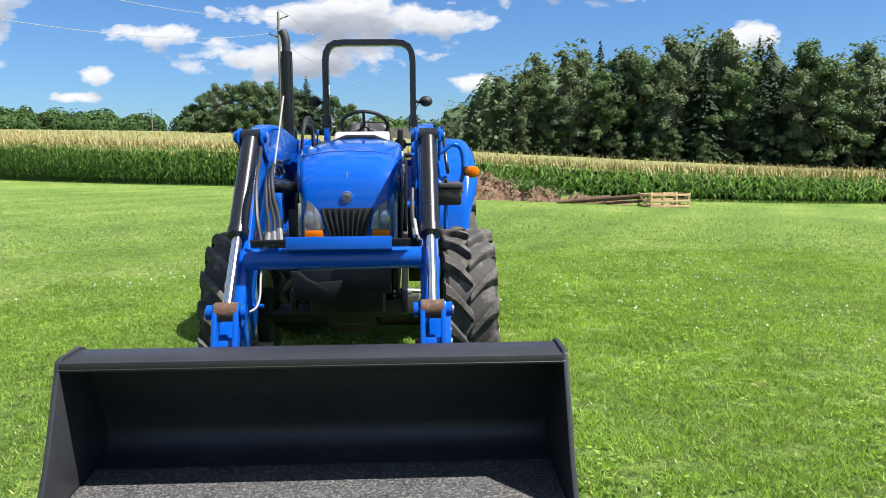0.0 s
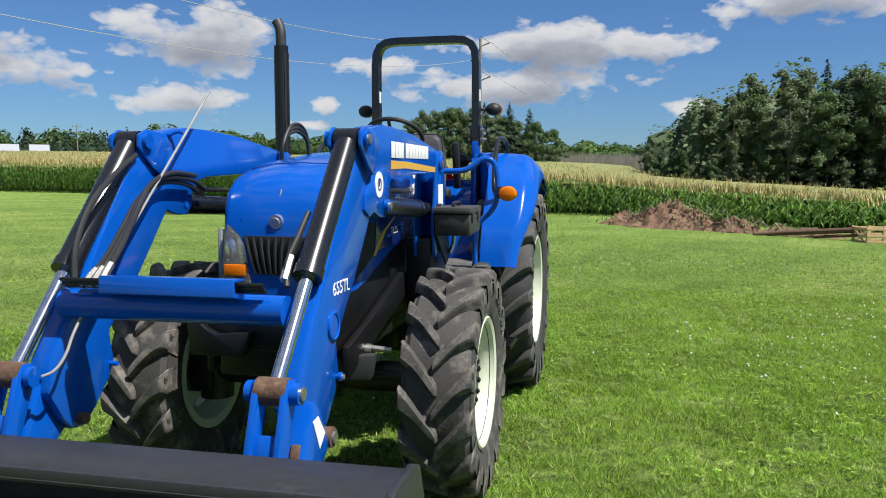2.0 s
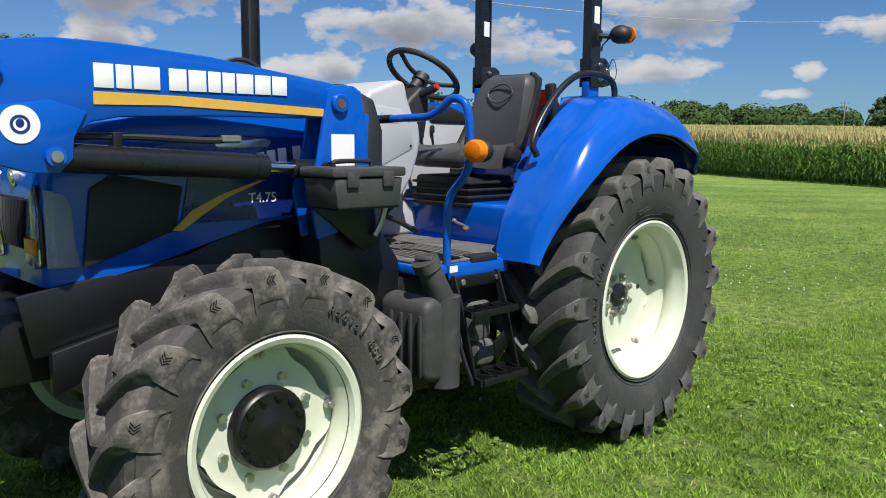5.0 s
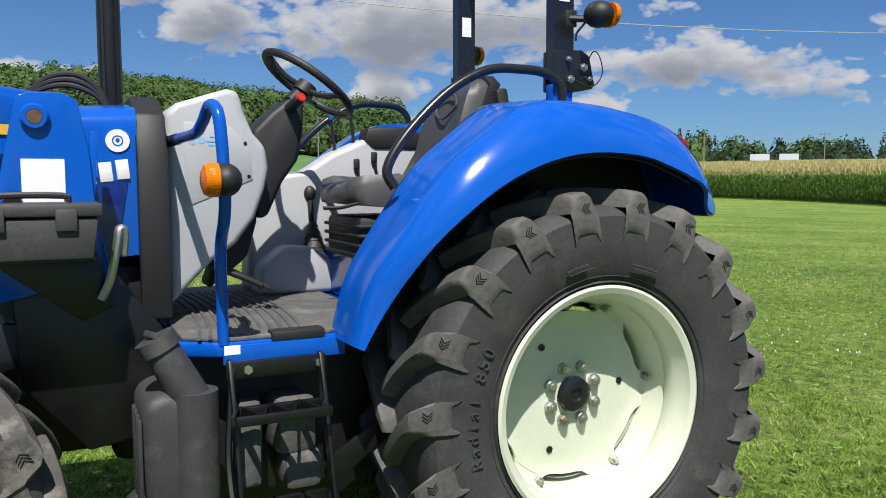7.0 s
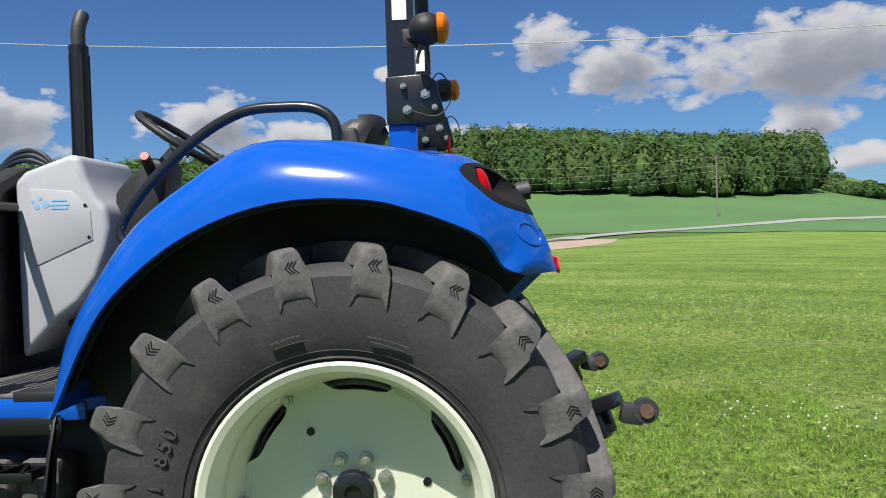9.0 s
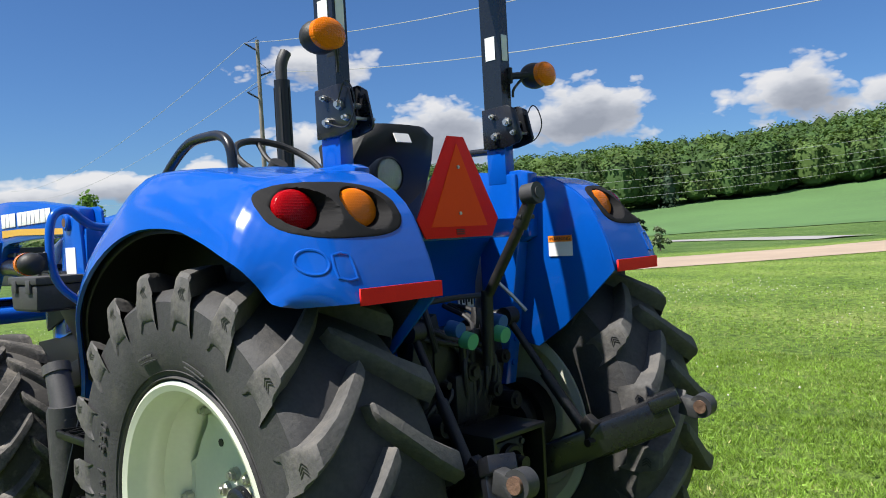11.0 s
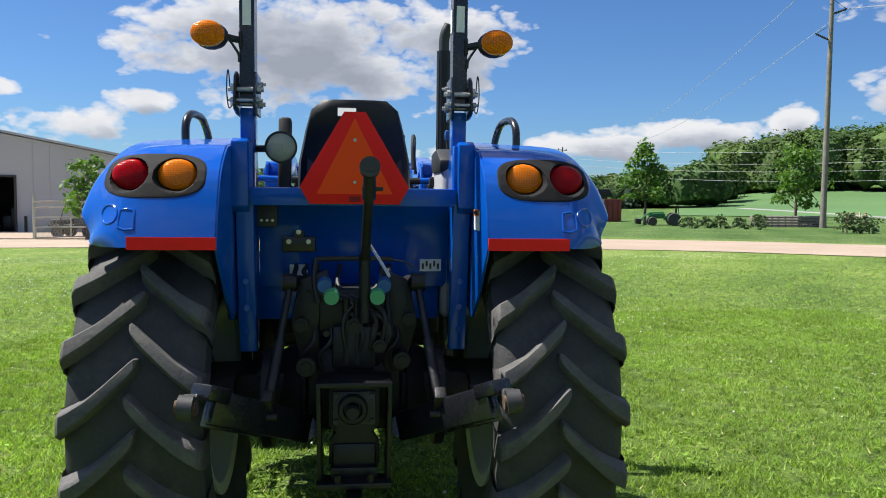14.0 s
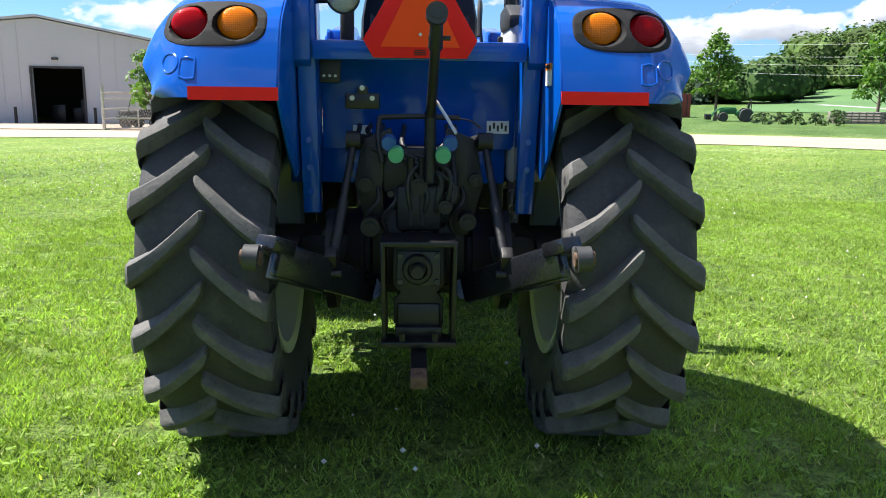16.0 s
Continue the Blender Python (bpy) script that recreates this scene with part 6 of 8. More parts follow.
bm = bmesh.new()
rod(bm, (-.41, 3.385, 1.095), (.41, 3.385, 1.095), .051, seg=28)
tor = part("torque_tube", bm, BLUE, tractor, "blue round cross tube between the loader arms")
bm = bmesh.new()
plate(bm, [(3.40, 1.148), (3.47, 1.160), (3.475, 1.196), (3.41, 1.192), (3.405, 1.20), (3.48, 1.206), (3.488, 1.150), (3.42, 1.130)], -.275, .205, "x", .002)
part("line_cover", bm, BLUE, tor)
bm = bmesh.new()
for k in range(3):
    tube(bm, [(.37, 3.43 + .012 * k, 1.163 + .012 * k), (-.36, 3.43 + .012 * k, 1.163 + .012 * k)], .007, 6, 1)
part("steel_line", bm, BLACK, tor)
HOSES = [[(.295, 3.44, 1.165), (.31, 3.30, 1.24), (.345, 3.15, 1.33), (.368, 3.00, 1.44), (.370, 2.84, 1.500), (.370, 2.66, 1.495), (.375, 2.55, 1.46)],
         [(.265, 3.44, 1.168), (.285, 3.29, 1.255), (.330, 3.12, 1.355), (.355, 2.98, 1.465), (.360, 2.82, 1.520), (.360, 2.62, 1.510), (.37, 2.50, 1.47)],
         [(.235, 3.44, 1.170), (.265, 3.28, 1.27), (.320, 3.10, 1.38), (.345, 2.96, 1.49), (.352, 2.80, 1.54), (.355, 2.60, 1.53)],
         [(.320, 3.45, 1.18), (.345, 3.40, 1.30), (.365, 3.28, 1.44), (.380, 3.10, 1.55), (.40, 2.96, 1.61)],
         [(-.40, 3.36, 1.17), (-.375, 3.30, 1.24), (-.37, 3.18, 1.33), (-.372, 3.10, 1.40)]]
for k in range(3):
    HOSES.append([(.37, 1.66, 1.60), (.36, 1.66, 1.70), (.355, 1.60 - .01 * k, 1.755 + .02 * k), (.34, 1.50 - .01 * k, 1.775 + .02 * k), (.33, 1.40, 1.73 + .015 * k), (.33, 1.365 - .01 * k, 1.62)])
for line in HOSES:
    bm = bmesh.new()
    tube(bm, line, .0105, 8)
    part("hydraulic_hose", bm, HOSE, tractor, "black looped hydraulic hose")
for a, b in (((.295, 3.44, 1.165), (.303, 3.36, 1.208)), ((.265, 3.44, 1.168), (.276, 3.36, 1.214)), ((.235, 3.44, 1.170), (.252, 3.35, 1.228)), ((-.385, 3.35, 1.19), (-.375, 3.27, 1.26))):
    bm = bmesh.new()
    rod(bm, a, b, .0145, seg=6)
    part("hose_fitting", bm, STEEL, tractor, "zinc hose fitting")
bm = bmesh.new()
tube(bm, [(.36, 3.575, .885), (.335, 3.545, .90), (.325, 3.50, .945), (.332, 3.40, 1.06), (.342, 3.0, 1.42), (.350, 2.63, 1.75), (.353, 2.469, 1.899)], .0052, 8)
lv = part("level_rod", bm, ZINC, tractor, "slim steel bucket level rod")
bm = bmesh.new()
tube(bm, [(.405, 2.72, 1.70), (.375, 2.70, 1.715), (.35, 2.69, 1.71)], .010, 8)
part("rod_guide", bm, BLUE, lv)
# bucket: curved shell with thick ends
bm = bmesh.new()
SHELL = [(4.00, .775), (3.97, .802), (3.80, .806), (3.765, .79), (3.70, .66), (3.655, .52), (3.645, .40), (3.665, .30), (3.72, .225), (3.80, .195), (3.95, .185), (4.50, .165)]
INNER = [(4.50, .178), (3.955, .199), (3.81, .209), (3.73, .236), (3.68, .308), (3.660, .402), (3.670, .515), (3.715, .652), (3.778, .778), (3.805, .793), (3.965, .789), (3.988, .768)]
SHELL, INNER = ([(y + .10 * smooth_step(.25, .75, z) if y < 4.2 else y - .08, z + .012 * smooth_step(.5, .8, z) + .07 * (1 - smooth_step(.2, .5, z))) for y, z in line] for line in (SHELL, INNER))
SHELL, INNER = ([(y, z - .008) for y, z in line] for line in (SHELL, INNER))
plate(bm, SHELL + INNER, -.960, .985, "x")
bucket = part("bucket", bm, BUCKET, tractor, "black steel loader bucket with a scuffed floor", 50)
for s in SIDES:
    bm = bmesh.new()
    plate(bm, [(4.085, .808), (4.06, .818), (3.885, .818), (3.84, .80), (3.78, .66), (3.68, .52), (3.642, .40), (3.655, .33), (3.71, .27), (3.80, .247), (4.36, .225), (4.36, .27), (4.24, .46)], .0125 + s * .960, .0125 + s * .980, "x", .003)
    part("side_plate", bm, BUCKET, bucket)
bm = bmesh.new()
box(bm, (.0125, 4.09, .788), (1.92, .016, .038), bev=.005)
part("top_lip", bm, BUCKET, bucket)
bm = bmesh.new()
plate(bm, [(3.84, .2775), (4.42, .2525), (4.42, .2555), (3.84, .2805)], -.945, .97, "x")
part("worn_floor", bm, material("scuffed_steel", (.055, .055, .057), .6, .0, vary=.6, grain=14, fine=70, bump=.3, dirt=(.19, .187, .18), dirt_at=.50, dirt_scale=70), bucket, "scuffed bare floor plate")

# toolbox on the mast
bm = bmesh.new()
plate(bm, [(1.475, 1.225), (1.755, 1.225), (1.770, 1.330), (1.460, 1.330)], -.700, -.515, "x", .008)
tb = part("toolbox", bm, DUSTY_PLASTIC, tractor, "black plastic toolbox with two latches")
bm = bmesh.new()
box(bm, (-.607, 1.615, 1.350), (.20, .33, .034), bev=.008)
part("lid", bm, DUSTY_PLASTIC, tb)
for y in (1.535, 1.695):
    bm = bmesh.new()
    box(bm, (-.705, y, 1.325), (.014, .05, .055), bev=.004)
    part("latch", bm, DUSTY_PLASTIC, tb)
bm = bmesh.new()
tube(bm, [(-.60, 1.70, 1.368), (-.60, 1.69, 1.385), (-.60, 1.54, 1.385), (-.60, 1.53, 1.368)], .009, 8, 3)
part("handle", bm, PLASTIC, tb)
bm = bmesh.new()
plate(bm, [(1.74, 1.225), (1.46, 1.225), (1.42, 1.08), (1.50, 1.04)], -.522, -.510, "x", .003)
plate(bm, [(1.47, 1.219), (1.75, 1.219), (1.75, 1.226), (1.47, 1.226)], -.69, -.512, "x", .002)
part("toolbox_bracket", bm, BLACK, tb)
bm = bmesh.new()
tube(bm, [(-.53, 1.455, 1.10), (-.545, 1.43, 1.16), (-.55, 1.41, 1.26), (-.545, 1.405, 1.29), (-.54, 1.39, 1.285), (-.535, 1.395, 1.22)], .012, 8)
part("lock_lever", bm, STEEL, tractor, "bare steel locking lever")
bm = bmesh.new()
ball(bm, (-.47, 1.35, .47), (.07, .07, .06))
rod(bm, (-.47, 1.35, .40), (-.47, 1.35, .48), .055)
part("filter_bowl", bm, WORN, tractor)


# ---- plants ----
def leaf_cloud(rng, centres, radii, count, size, flat=0.7, shell=0.58):
    """Many small bent leaf clumps scattered over the shells of ellipsoids: numpy verts and quads."""
    centres, radii = np.asarray(centres, float), np.asarray(radii, float)
    area = radii[:, 0] * radii[:, 2]
    pick = rng.choice(len(centres), count, p=area / area.sum())
    d = rng.normal(size=(count, 3))
    d /= np.linalg.norm(d, axis=1)[:, None]
    low = d[:, 2] < -0.35
    d[low, 2] *= -0.6
    pos = centres[pick] + d * radii[pick] * rng.uniform(shell, 1.0, (count, 1))
    n = d * 0.8 + rng.normal(size=(count, 3)) * flat + (0, 0, 0.35)
    n /= np.linalg.norm(n, axis=1)[:, None]
    a = np.cross(n, rng.normal(size=(count, 3)))
    a /= np.linalg.norm(a, axis=1)[:, None]
    b = np.cross(n, a)
    s = size * rng.uniform(0.55, 1.35, (count, 1))
    verts = np.concatenate([pos + a * s, pos + b * s * 0.62 + n * s * 0.22, pos - a * s, pos - b * s * 0.62 + n * s * 0.18], 1).reshape(-1, 3)
    faces = np.arange(count * 4).reshape(-1, 4)
    return verts, faces


def cores(centres, radii, fill=0.86):
    """Shaded inner masses under the leaves: lumpy low-poly ellipsoids, 24 quads each."""
    unit, quads = [], []
    for ax in range(3):
        for s in (-1, 1):
            base = len(unit)
            for i in range(3):
                for j in range(3):
                    p = [0, 0, 0]
                    p[ax], p[(ax + 1) % 3], p[(ax + 2) % 3] = s, (i - 1) * s, j - 1
                    unit.append(Vector(p).normalized())
            for i in range(2):
                for j in range(2):
                    k = base + i * 3 + j
                    quads.append((k, k + 3, k + 4, k + 1))
    unit, quads = np.array([tuple(u) for u in unit]), np.array(quads)
    centres, radii = np.asarray(centres, float), np.asarray(radii, float)
    lump = 1 + .16 * np.sin(unit[None] * 4.1 + centres[:, None]).sum(2, keepdims=True) / 1.7
    v = (centres[:, None] + unit[None] * lump * radii[:, None] * fill).reshape(-1, 3)
    f = (quads[None] + (np.arange(len(centres)) * len(unit))[:, None, None]).reshape(-1, 4)
    return v, f


def raw_mesh(name, verts, faces, mat, parent=None):
    verts, faces = np.asarray(verts, np.float32), np.asarray(faces, np.int32)
    me = bpy.data.meshes.new(name)
    k = faces.shape[1]
    me.vertices.add(len(verts))
    me.vertices.foreach_set("co", verts.ravel())
    me.loops.add(faces.size)
    me.loops.foreach_set("vertex_index", faces.ravel())
    me.polygons.add(len(faces))
    me.polygons.foreach_set("loop_start", np.arange(0, faces.size, k, dtype=np.int32))
    me.polygons.foreach_set("loop_total", np.full(len(faces), k, np.int32))
    me.update(calc_edges=True)
    me.materials.append(mat)
    ob = new(name, me)
    ob.parent = parent
    return ob


def trunk_mesh(bm, h, r, rng, lean=0.02, limbs=7):
    p = Vector((0, 0, 0))
    pts = [p + Vector((rng.uniform(-lean, lean) * h * k / 4, rng.uniform(-lean, lean) * h * k / 4, h * k / 4)) for k in range(5)]
    line = curve_points(pts, 3)
    rows = []
    for i, q in enumerate(line):
        rr = r * (1 - 0.8 * i / (len(line) - 1)) * (1.35 if i == 0 else 1)
        rows.append([(q.x + rr * math.cos(2 * math.pi * k / 8), q.y + rr * math.sin(2 * math.pi * k / 8), q.z) for k in range(8)])
    skin(bm, rows, loop=True)
    for _ in range(limbs):
        f = rng.uniform(0.3, 0.8)
        q = line[int(f * (len(line) - 1))]
        a = rng.uniform(0, 6.28)
        ln = h * rng.uniform(0.18, 0.34)
        tip = q + Vector((math.cos(a) * ln, math.sin(a) * ln, ln * 0.8))
        rod(bm, q, tip, r * 0.35 * (1 - f * .6), r * 0.08, seg=5)


def broad_tree(name, label, seed, h, w, count, size, mat, at, base=0.22, blobs=11, group="", trunk=True):
    rng = np.random.default_rng(seed)
    root = thing(name, label, "tree", at, group)
    cs, rs = [], []
    for i in range(blobs):
        # boughs reach out from the trunk, longest a third of the way up, and carry sprays of leaves
        f = base + .05 + (.92 - base) * (i + rng.uniform(0, 1)) / blobs
        reach = w * 0.5 * math.sin(math.pi * min(0.96, max(0.12, .18 + .80 * (f - base) / (1.02 - base)))) ** 0.75
        a = i * 2.4 + rng.uniform(-.5, .5)
        for k in range(3 if h > 8 else 2):
            d = reach * (.35 + .32 * k) * rng.uniform(.8, 1.15)
            rad = w * rng.uniform(.095, .155) * (1.15 - .14 * k)
            cs.append((d * math.cos(a) + rng.normal() * w * .03, d * math.sin(a) + rng.normal() * w * .03, f * h - rad * .4 * k + rng.normal() * h * .012))
            rs.append((rad, rad, rad * rng.uniform(0.7, 1.25)))
    cs.append((0, 0, h * 0.86))
    rs.append((w * 0.13, w * 0.13, h * 0.12))
    cs.append((0, 0, h * (base + .35)))
    rs.append((w * 0.20, w * 0.20, h * 0.22))
    v, f = leaf_cloud(rng, cs, rs, count, size)
    if h > 8:
        cv, cf = cores(cs, rs, .62)
        v, f = np.concatenate([v, cv]), np.concatenate([f, cf + len(v)])
    bm = bmesh.new()
    trunk_mesh(bm, h * 0.85, 0.018 * h + 0.02, random.Random(seed), 0.015)
    part("trunk", bm, BARK, root)
    raw_mesh("crown", v, f, mat, root)
    return root


def conifer(name, label, seed, h, w, count, size, at, group="", bare=0.08):
    rng = np.random.default_rng(seed)
    root = thing(name, label, "tree", at, group)
    f = bare + (1 - bare) * (1 - np.sqrt(rng.uniform(0, 1, count)))
    tier = np.floor(f * 14) / 14
    r = w * 0.5 * (1 - f) ** 0.85 * rng.uniform(0.35, 1.0, count) * (0.72 + 0.5 * (1 - (f - tier) * 14)) + 0.03
    a = rng.uniform(0, 6.283, count)
    lump = 1 + 0.22 * np.sin(a * 3 + tier * 40) + 0.15 * np.sin(a * 5 - tier * 23)
    r *= lump
    pos = np.stack([r * np.cos(a), r * np.sin(a), f * h - 0.22 * r], 1)
    out = np.stack([np.cos(a), np.sin(a), np.full(count, -0.35)], 1)
    side = np.stack([-np.sin(a), np.cos(a), rng.uniform(-.3, .3, count)], 1)
    s = size * rng.uniform(0.6, 1.3, (count, 1)) * (1.15 - 0.6 * f[:, None])
    v = np.concatenate([pos + out * s * 1.2, pos + side * s * .5 + (0, 0, .12) * s, pos - out * s * .8 + (0, 0, .25) * s, pos - side * s * .5], 1).reshape(-1, 3)
    bm = bmesh.new()
    rod(bm, (0, 0, -0.1), (0, 0, h * 0.97), 0.016 * h + .02, 0.01, seg=8)
    part("trunk", bm, BARK, root)
    raw_mesh("crown", v, np.arange(count * 4).reshape(-1, 4), NEEDLE, root)
    return root


def polar(az, d, origin=(0.0, 3.0)):
    x, y = origin[0] + d * math.cos(radians(az)), origin[1] + d * math.sin(radians(az))
    return x, y, ground_z(x, y)


def spread(models, spots, rng):
    """Copies of ready-made trees at (x, y, z, height factor)."""
    for i, (x, y, z, f) in enumerate(spots):
        m = models[rng.randrange(len(models))]
        c = copy_thing(m, pose(x, y, z, 0, 0, rng.uniform(0, 360)))
        c.scale = (f * rng.uniform(.9, 1.12), f * rng.uniform(.9, 1.12), f)


def interp(x, xs, ys):
    return float(np.interp(x, xs, ys))


# the near wood on the far side of the corn
rng_w = random.Random(11)
W1 = [broad_tree("maple_tree", "tall dark green maple at the edge of the wood", 21, 15, 8.5, 6500, .19, LEAF, (-30, -104, ground_z(-30, -104)), .10, 15, "wood edge trees"),
      broad_tree("ash_tree", "tall grey-green ash at the edge of the wood", 22, 15, 7.0, 6000, .17, LEAF2, (-42, -100, ground_z(-42, -100)), .10, 15, "wood edge trees"),
      broad_tree("maple_tree", "tall dark green maple at the edge of the wood", 23, 15, 9.5, 7000, .19, LEAF, (-52, -96, ground_z(-52, -96)), .08, 17, "wood edge trees"),
      broad_tree("poplar_tree", "slender pale green poplar at the edge of the wood", 24, 15, 5.5, 5000, .16, LEAF2, (-22, -106, ground_z(-22, -106)), .10, 14, "wood edge trees")]
S1 = [conifer("spruce_tree", "tall dark spruce standing above the wood", 31, 15, 5.6, 4200, .36, (-27.5, -108, ground_z(-27.5, -108)), "spruces"),
      conifer("pine_tree", "ragged dark pine standing above the wood", 32, 15, 7.0, 3600, .40, (-48, -102, ground_z(-48, -102)), "spruces")]
TOP_AZ = [-150, -140, -130, -122, -119, -116.5, -115, -112.4, -110.6, -107.5, -105.5, -104, -101, -98, -95.5, -92.8]
TOP_EL = [5.5, 6, 6, 5.6, 6.5, 6.0, 6.6, 6.2, 7.8, 7.4, 6.2, 6.5, 6.5, 6.2, 4.9, 2.4]


def wood_height(az, d):
    return 1.6 + d * math.tan(radians(1.09 * interp(az, TOP_AZ, TOP_EL)))


for w in W1 + S1:
    az = math.degrees(math.atan2(w.location.y - 7, w.location.x))
    d = math.hypot(w.location.x, w.location.y - 7)
    f = (wood_height(az, d) - w.location.z) / 15 * (1.02 if w in S1 else .97)
    w.scale = (f, f, f)
spots, spruces = [], []
for row, (d0, step) in enumerate(((106, 2.1), (111, 2.6))):
    az = -149.0
    while az < -92.6:
        d = d0 + rng_w.uniform(-1.5, 1.5) + (6 if az > -96 else 0)
        x, y, z = polar(az, d, (-.4, 7))
        h = wood_height(az, d) - z
        f = h / 15 * rng_w.uniform(.80, 1.0) * (1.0 if row else .9)
        (spruces if rng_w.random() < .18 else spots).append((x, y, z, f))
        az += step * rng_w.uniform(.75, 1.25) * (1.3 if az < -134 else 1)
# under-storey along the wood's foot
az = -148.0
while az < -92.3:
    d = 103 + rng_w.uniform(-1.5, 1.5) + (6 if az > -96 else 0)
    x, y, z = polar(az, d, (-.4, 7))
    spots.append((x, y, z - .8, rng_w.uniform(.22, .45)))
    az += rng_w.uniform(1.2, 2.4) * (1.3 if az < -134 else 1)
spread(W1, spots, rng_w)
spread(S1, spruces + [(*polar(-104.3, 107, (-.4, 7)), .98), (*polar(-115.2, 108, (-.4, 7)), .93), (*polar(-98.0, 112, (-.4, 7)), .86), (*polar(-110.0, 112, (-.4, 7)), .95)], rng_w)
# the clump of trees beyond the field
spots = []
for az in [-74.8, -75.6, -76.6, -77.4, -78.3, -79.2, -80.1, -81.0, -82.0, -83.2, -84.4, -85.6, -76, -78.8, -81.6]:
    d = rng_w.uniform(140, 152)
    x, y, z = polar(az, d, (-.4, 7))
    spots.append((x, y, z - .3, (interp(az, [-86, -84, -80, -76.4, -74.5], [9, 11, 13, 12.4, 8.5]) - 1.5) / 15))
spread(W1, spots, rng_w)
spread(S1, [(*polar(-82.6, 146, (-.4, 7)), .85), (*polar(-84.0, 147, (-.4, 7)), .80), (*polar(-80.8, 148, (-.4, 7)), .86)], rng_w)


def far_wood(name, label, seed, places, clumps, size, mats):
    """Far woods: every tree a heap of leaf clumps; one object, too many to count."""
    rng = np.random.default_rng(seed)
    vs, fs, idx, base = [], [], [], 0
    kinds = np.array([p[5] for p in places])
    tint = rng.choice([0, 0, 0, 1, 1, 3], len(places))
    pc = np.array([(x, y, z + h * (.36 if k else .55)) for x, y, z, h, w, k in places])
    pr = np.array([(w * (.30 if k else .5), w * (.30 if k else .5), h * (.36 if k else .46)) for x, y, z, h, w, k in places])
    cv, cf = cores(pc, pr, .84)
    vs.append(cv)
    fs.append(cf)
    idx.append(np.repeat(np.where(kinds == 1, 2, tint), 24).astype(np.int32))
    base = len(cv)
    for hue, (x, y, z, h, w, kind) in zip(tint, places):
        n = clumps
        if kind == 1:
            f = 1 - np.sqrt(rng.uniform(0, 1, n))
            a = rng.uniform(0, 6.283, n)
            r = w * .5 * (1 - f) * rng.uniform(.5, 1, n) + .1
            c = np.stack([x + r * np.cos(a), y + r * np.sin(a), z + f * h], 1)
            nrm = np.stack([np.cos(a), np.sin(a), np.full(n, .5)], 1)
        else:
            d = rng.normal(size=(n, 3))
            d /= np.linalg.norm(d, axis=1)[:, None]
            d[:, 2] = np.where(d[:, 2] < -.5, -d[:, 2], d[:, 2])
            lump = 1 + .09 * np.sin(d[:, :1] * 5 + x) + .07 * np.sin(d[:, 1:2] * 6 + y)
            c = np.array((x, y, z + h * .55)) + d * lump * (w * .5, w * .5, h * .46)
            nrm = d + (0, 0, .3)
        nrm = nrm + rng.normal(size=(n, 3)) * .35
        nrm /= np.linalg.norm(nrm, axis=1)[:, None]
        a1 = np.cross(nrm, rng.normal(size=(n, 3)))
        a1 /= np.linalg.norm(a1, axis=1)[:, None]
        b1 = np.cross(nrm, a1)
        s = size * rng.uniform(.5, 1.4, (n, 1))
        vs.append(np.concatenate([c + a1 * s, c + b1 * s * .7 + nrm * s * .2, c - a1 * s, c - b1 * s * .7 + nrm * s * .2], 1).reshape(-1, 3))
        fs.append(np.arange(n * 4).reshape(-1, 4) + base)
        idx.append(np.full(n, 2 if kind == 1 else hue, np.int32))
        base += n * 4
    ob = raw_mesh(name, np.concatenate(vs), np.concatenate(fs), mats[0])
    for m in mats[1:]:
        ob.data.materials.append(m)
    ob.data.polygons.foreach_set("material_index", np.concatenate(idx))
    return tagged(ob, label, "woodland", kind="stuff")


rng_i = random.Random(15)
inner = []
for _ in range(170):
    az = rng_i.uniform(-150, -93.5)
    d = rng_i.uniform(112, 126)
    x, y, z = polar(az, d, (-.4, 7))
    inner.append((x, y, z - 2, (wood_height(az, d) - z) * rng_i.uniform(.7, .97) + 2, rng_i.uniform(5, 8), 1 if rng_i.random() < .15 else 0))
far_wood("wood_interior", "dark green trees deeper in the wood", 21, inner, 170, .34, [LEAF, LEAF2, NEEDLE, LEAF4])
rng_h = random.Random(5)
near_edge, behind = [], []
for _ in range(1900):
    az = rng_h.uniform(-22.6, 64)
    d0 = interp(az, [-27, -22, -15, 5, 18, 30, 40, 50, 58, 64], [225, 190, 180, 182, 178, 162, 161, 165, 172, 185])
    d = math.sqrt(rng_h.uniform(d0 ** 2, 345 ** 2))
    x, y, z = polar(az, d, (-1, 0))
    behind.append((x, y, z, rng_h.uniform(8, 12.5), rng_h.uniform(6.5, 10.5), 1 if rng_h.random() < .14 else 0))
for _ in range(300):
    az = rng_h.uniform(-22.6, 64)
    d0 = interp(az, [-27, -22, -15, 5, 18, 30, 40, 50, 58, 64], [225, 190, 180, 182, 178, 162, 161, 165, 172, 185])
    x, y, z = polar(az, d0 + rng_h.uniform(-4, 5), (-1, 0))
    near_edge.append((x, y, z - 1, rng_h.uniform(6, 13), rng_h.uniform(5, 8.5), 1 if rng_h.random() < .07 else 0))
far_wood("hill_wood", "dense green mixed wood over the hill", 3, behind, 100, .46, [HILL, HILL2, HILL3, HILL2])
far_wood("hill_wood_edge", "leafy green edge of the hill wood above the field", 4, near_edge, 260, .38, [HILL, HILL2, HILL3, HILL2])
places = []
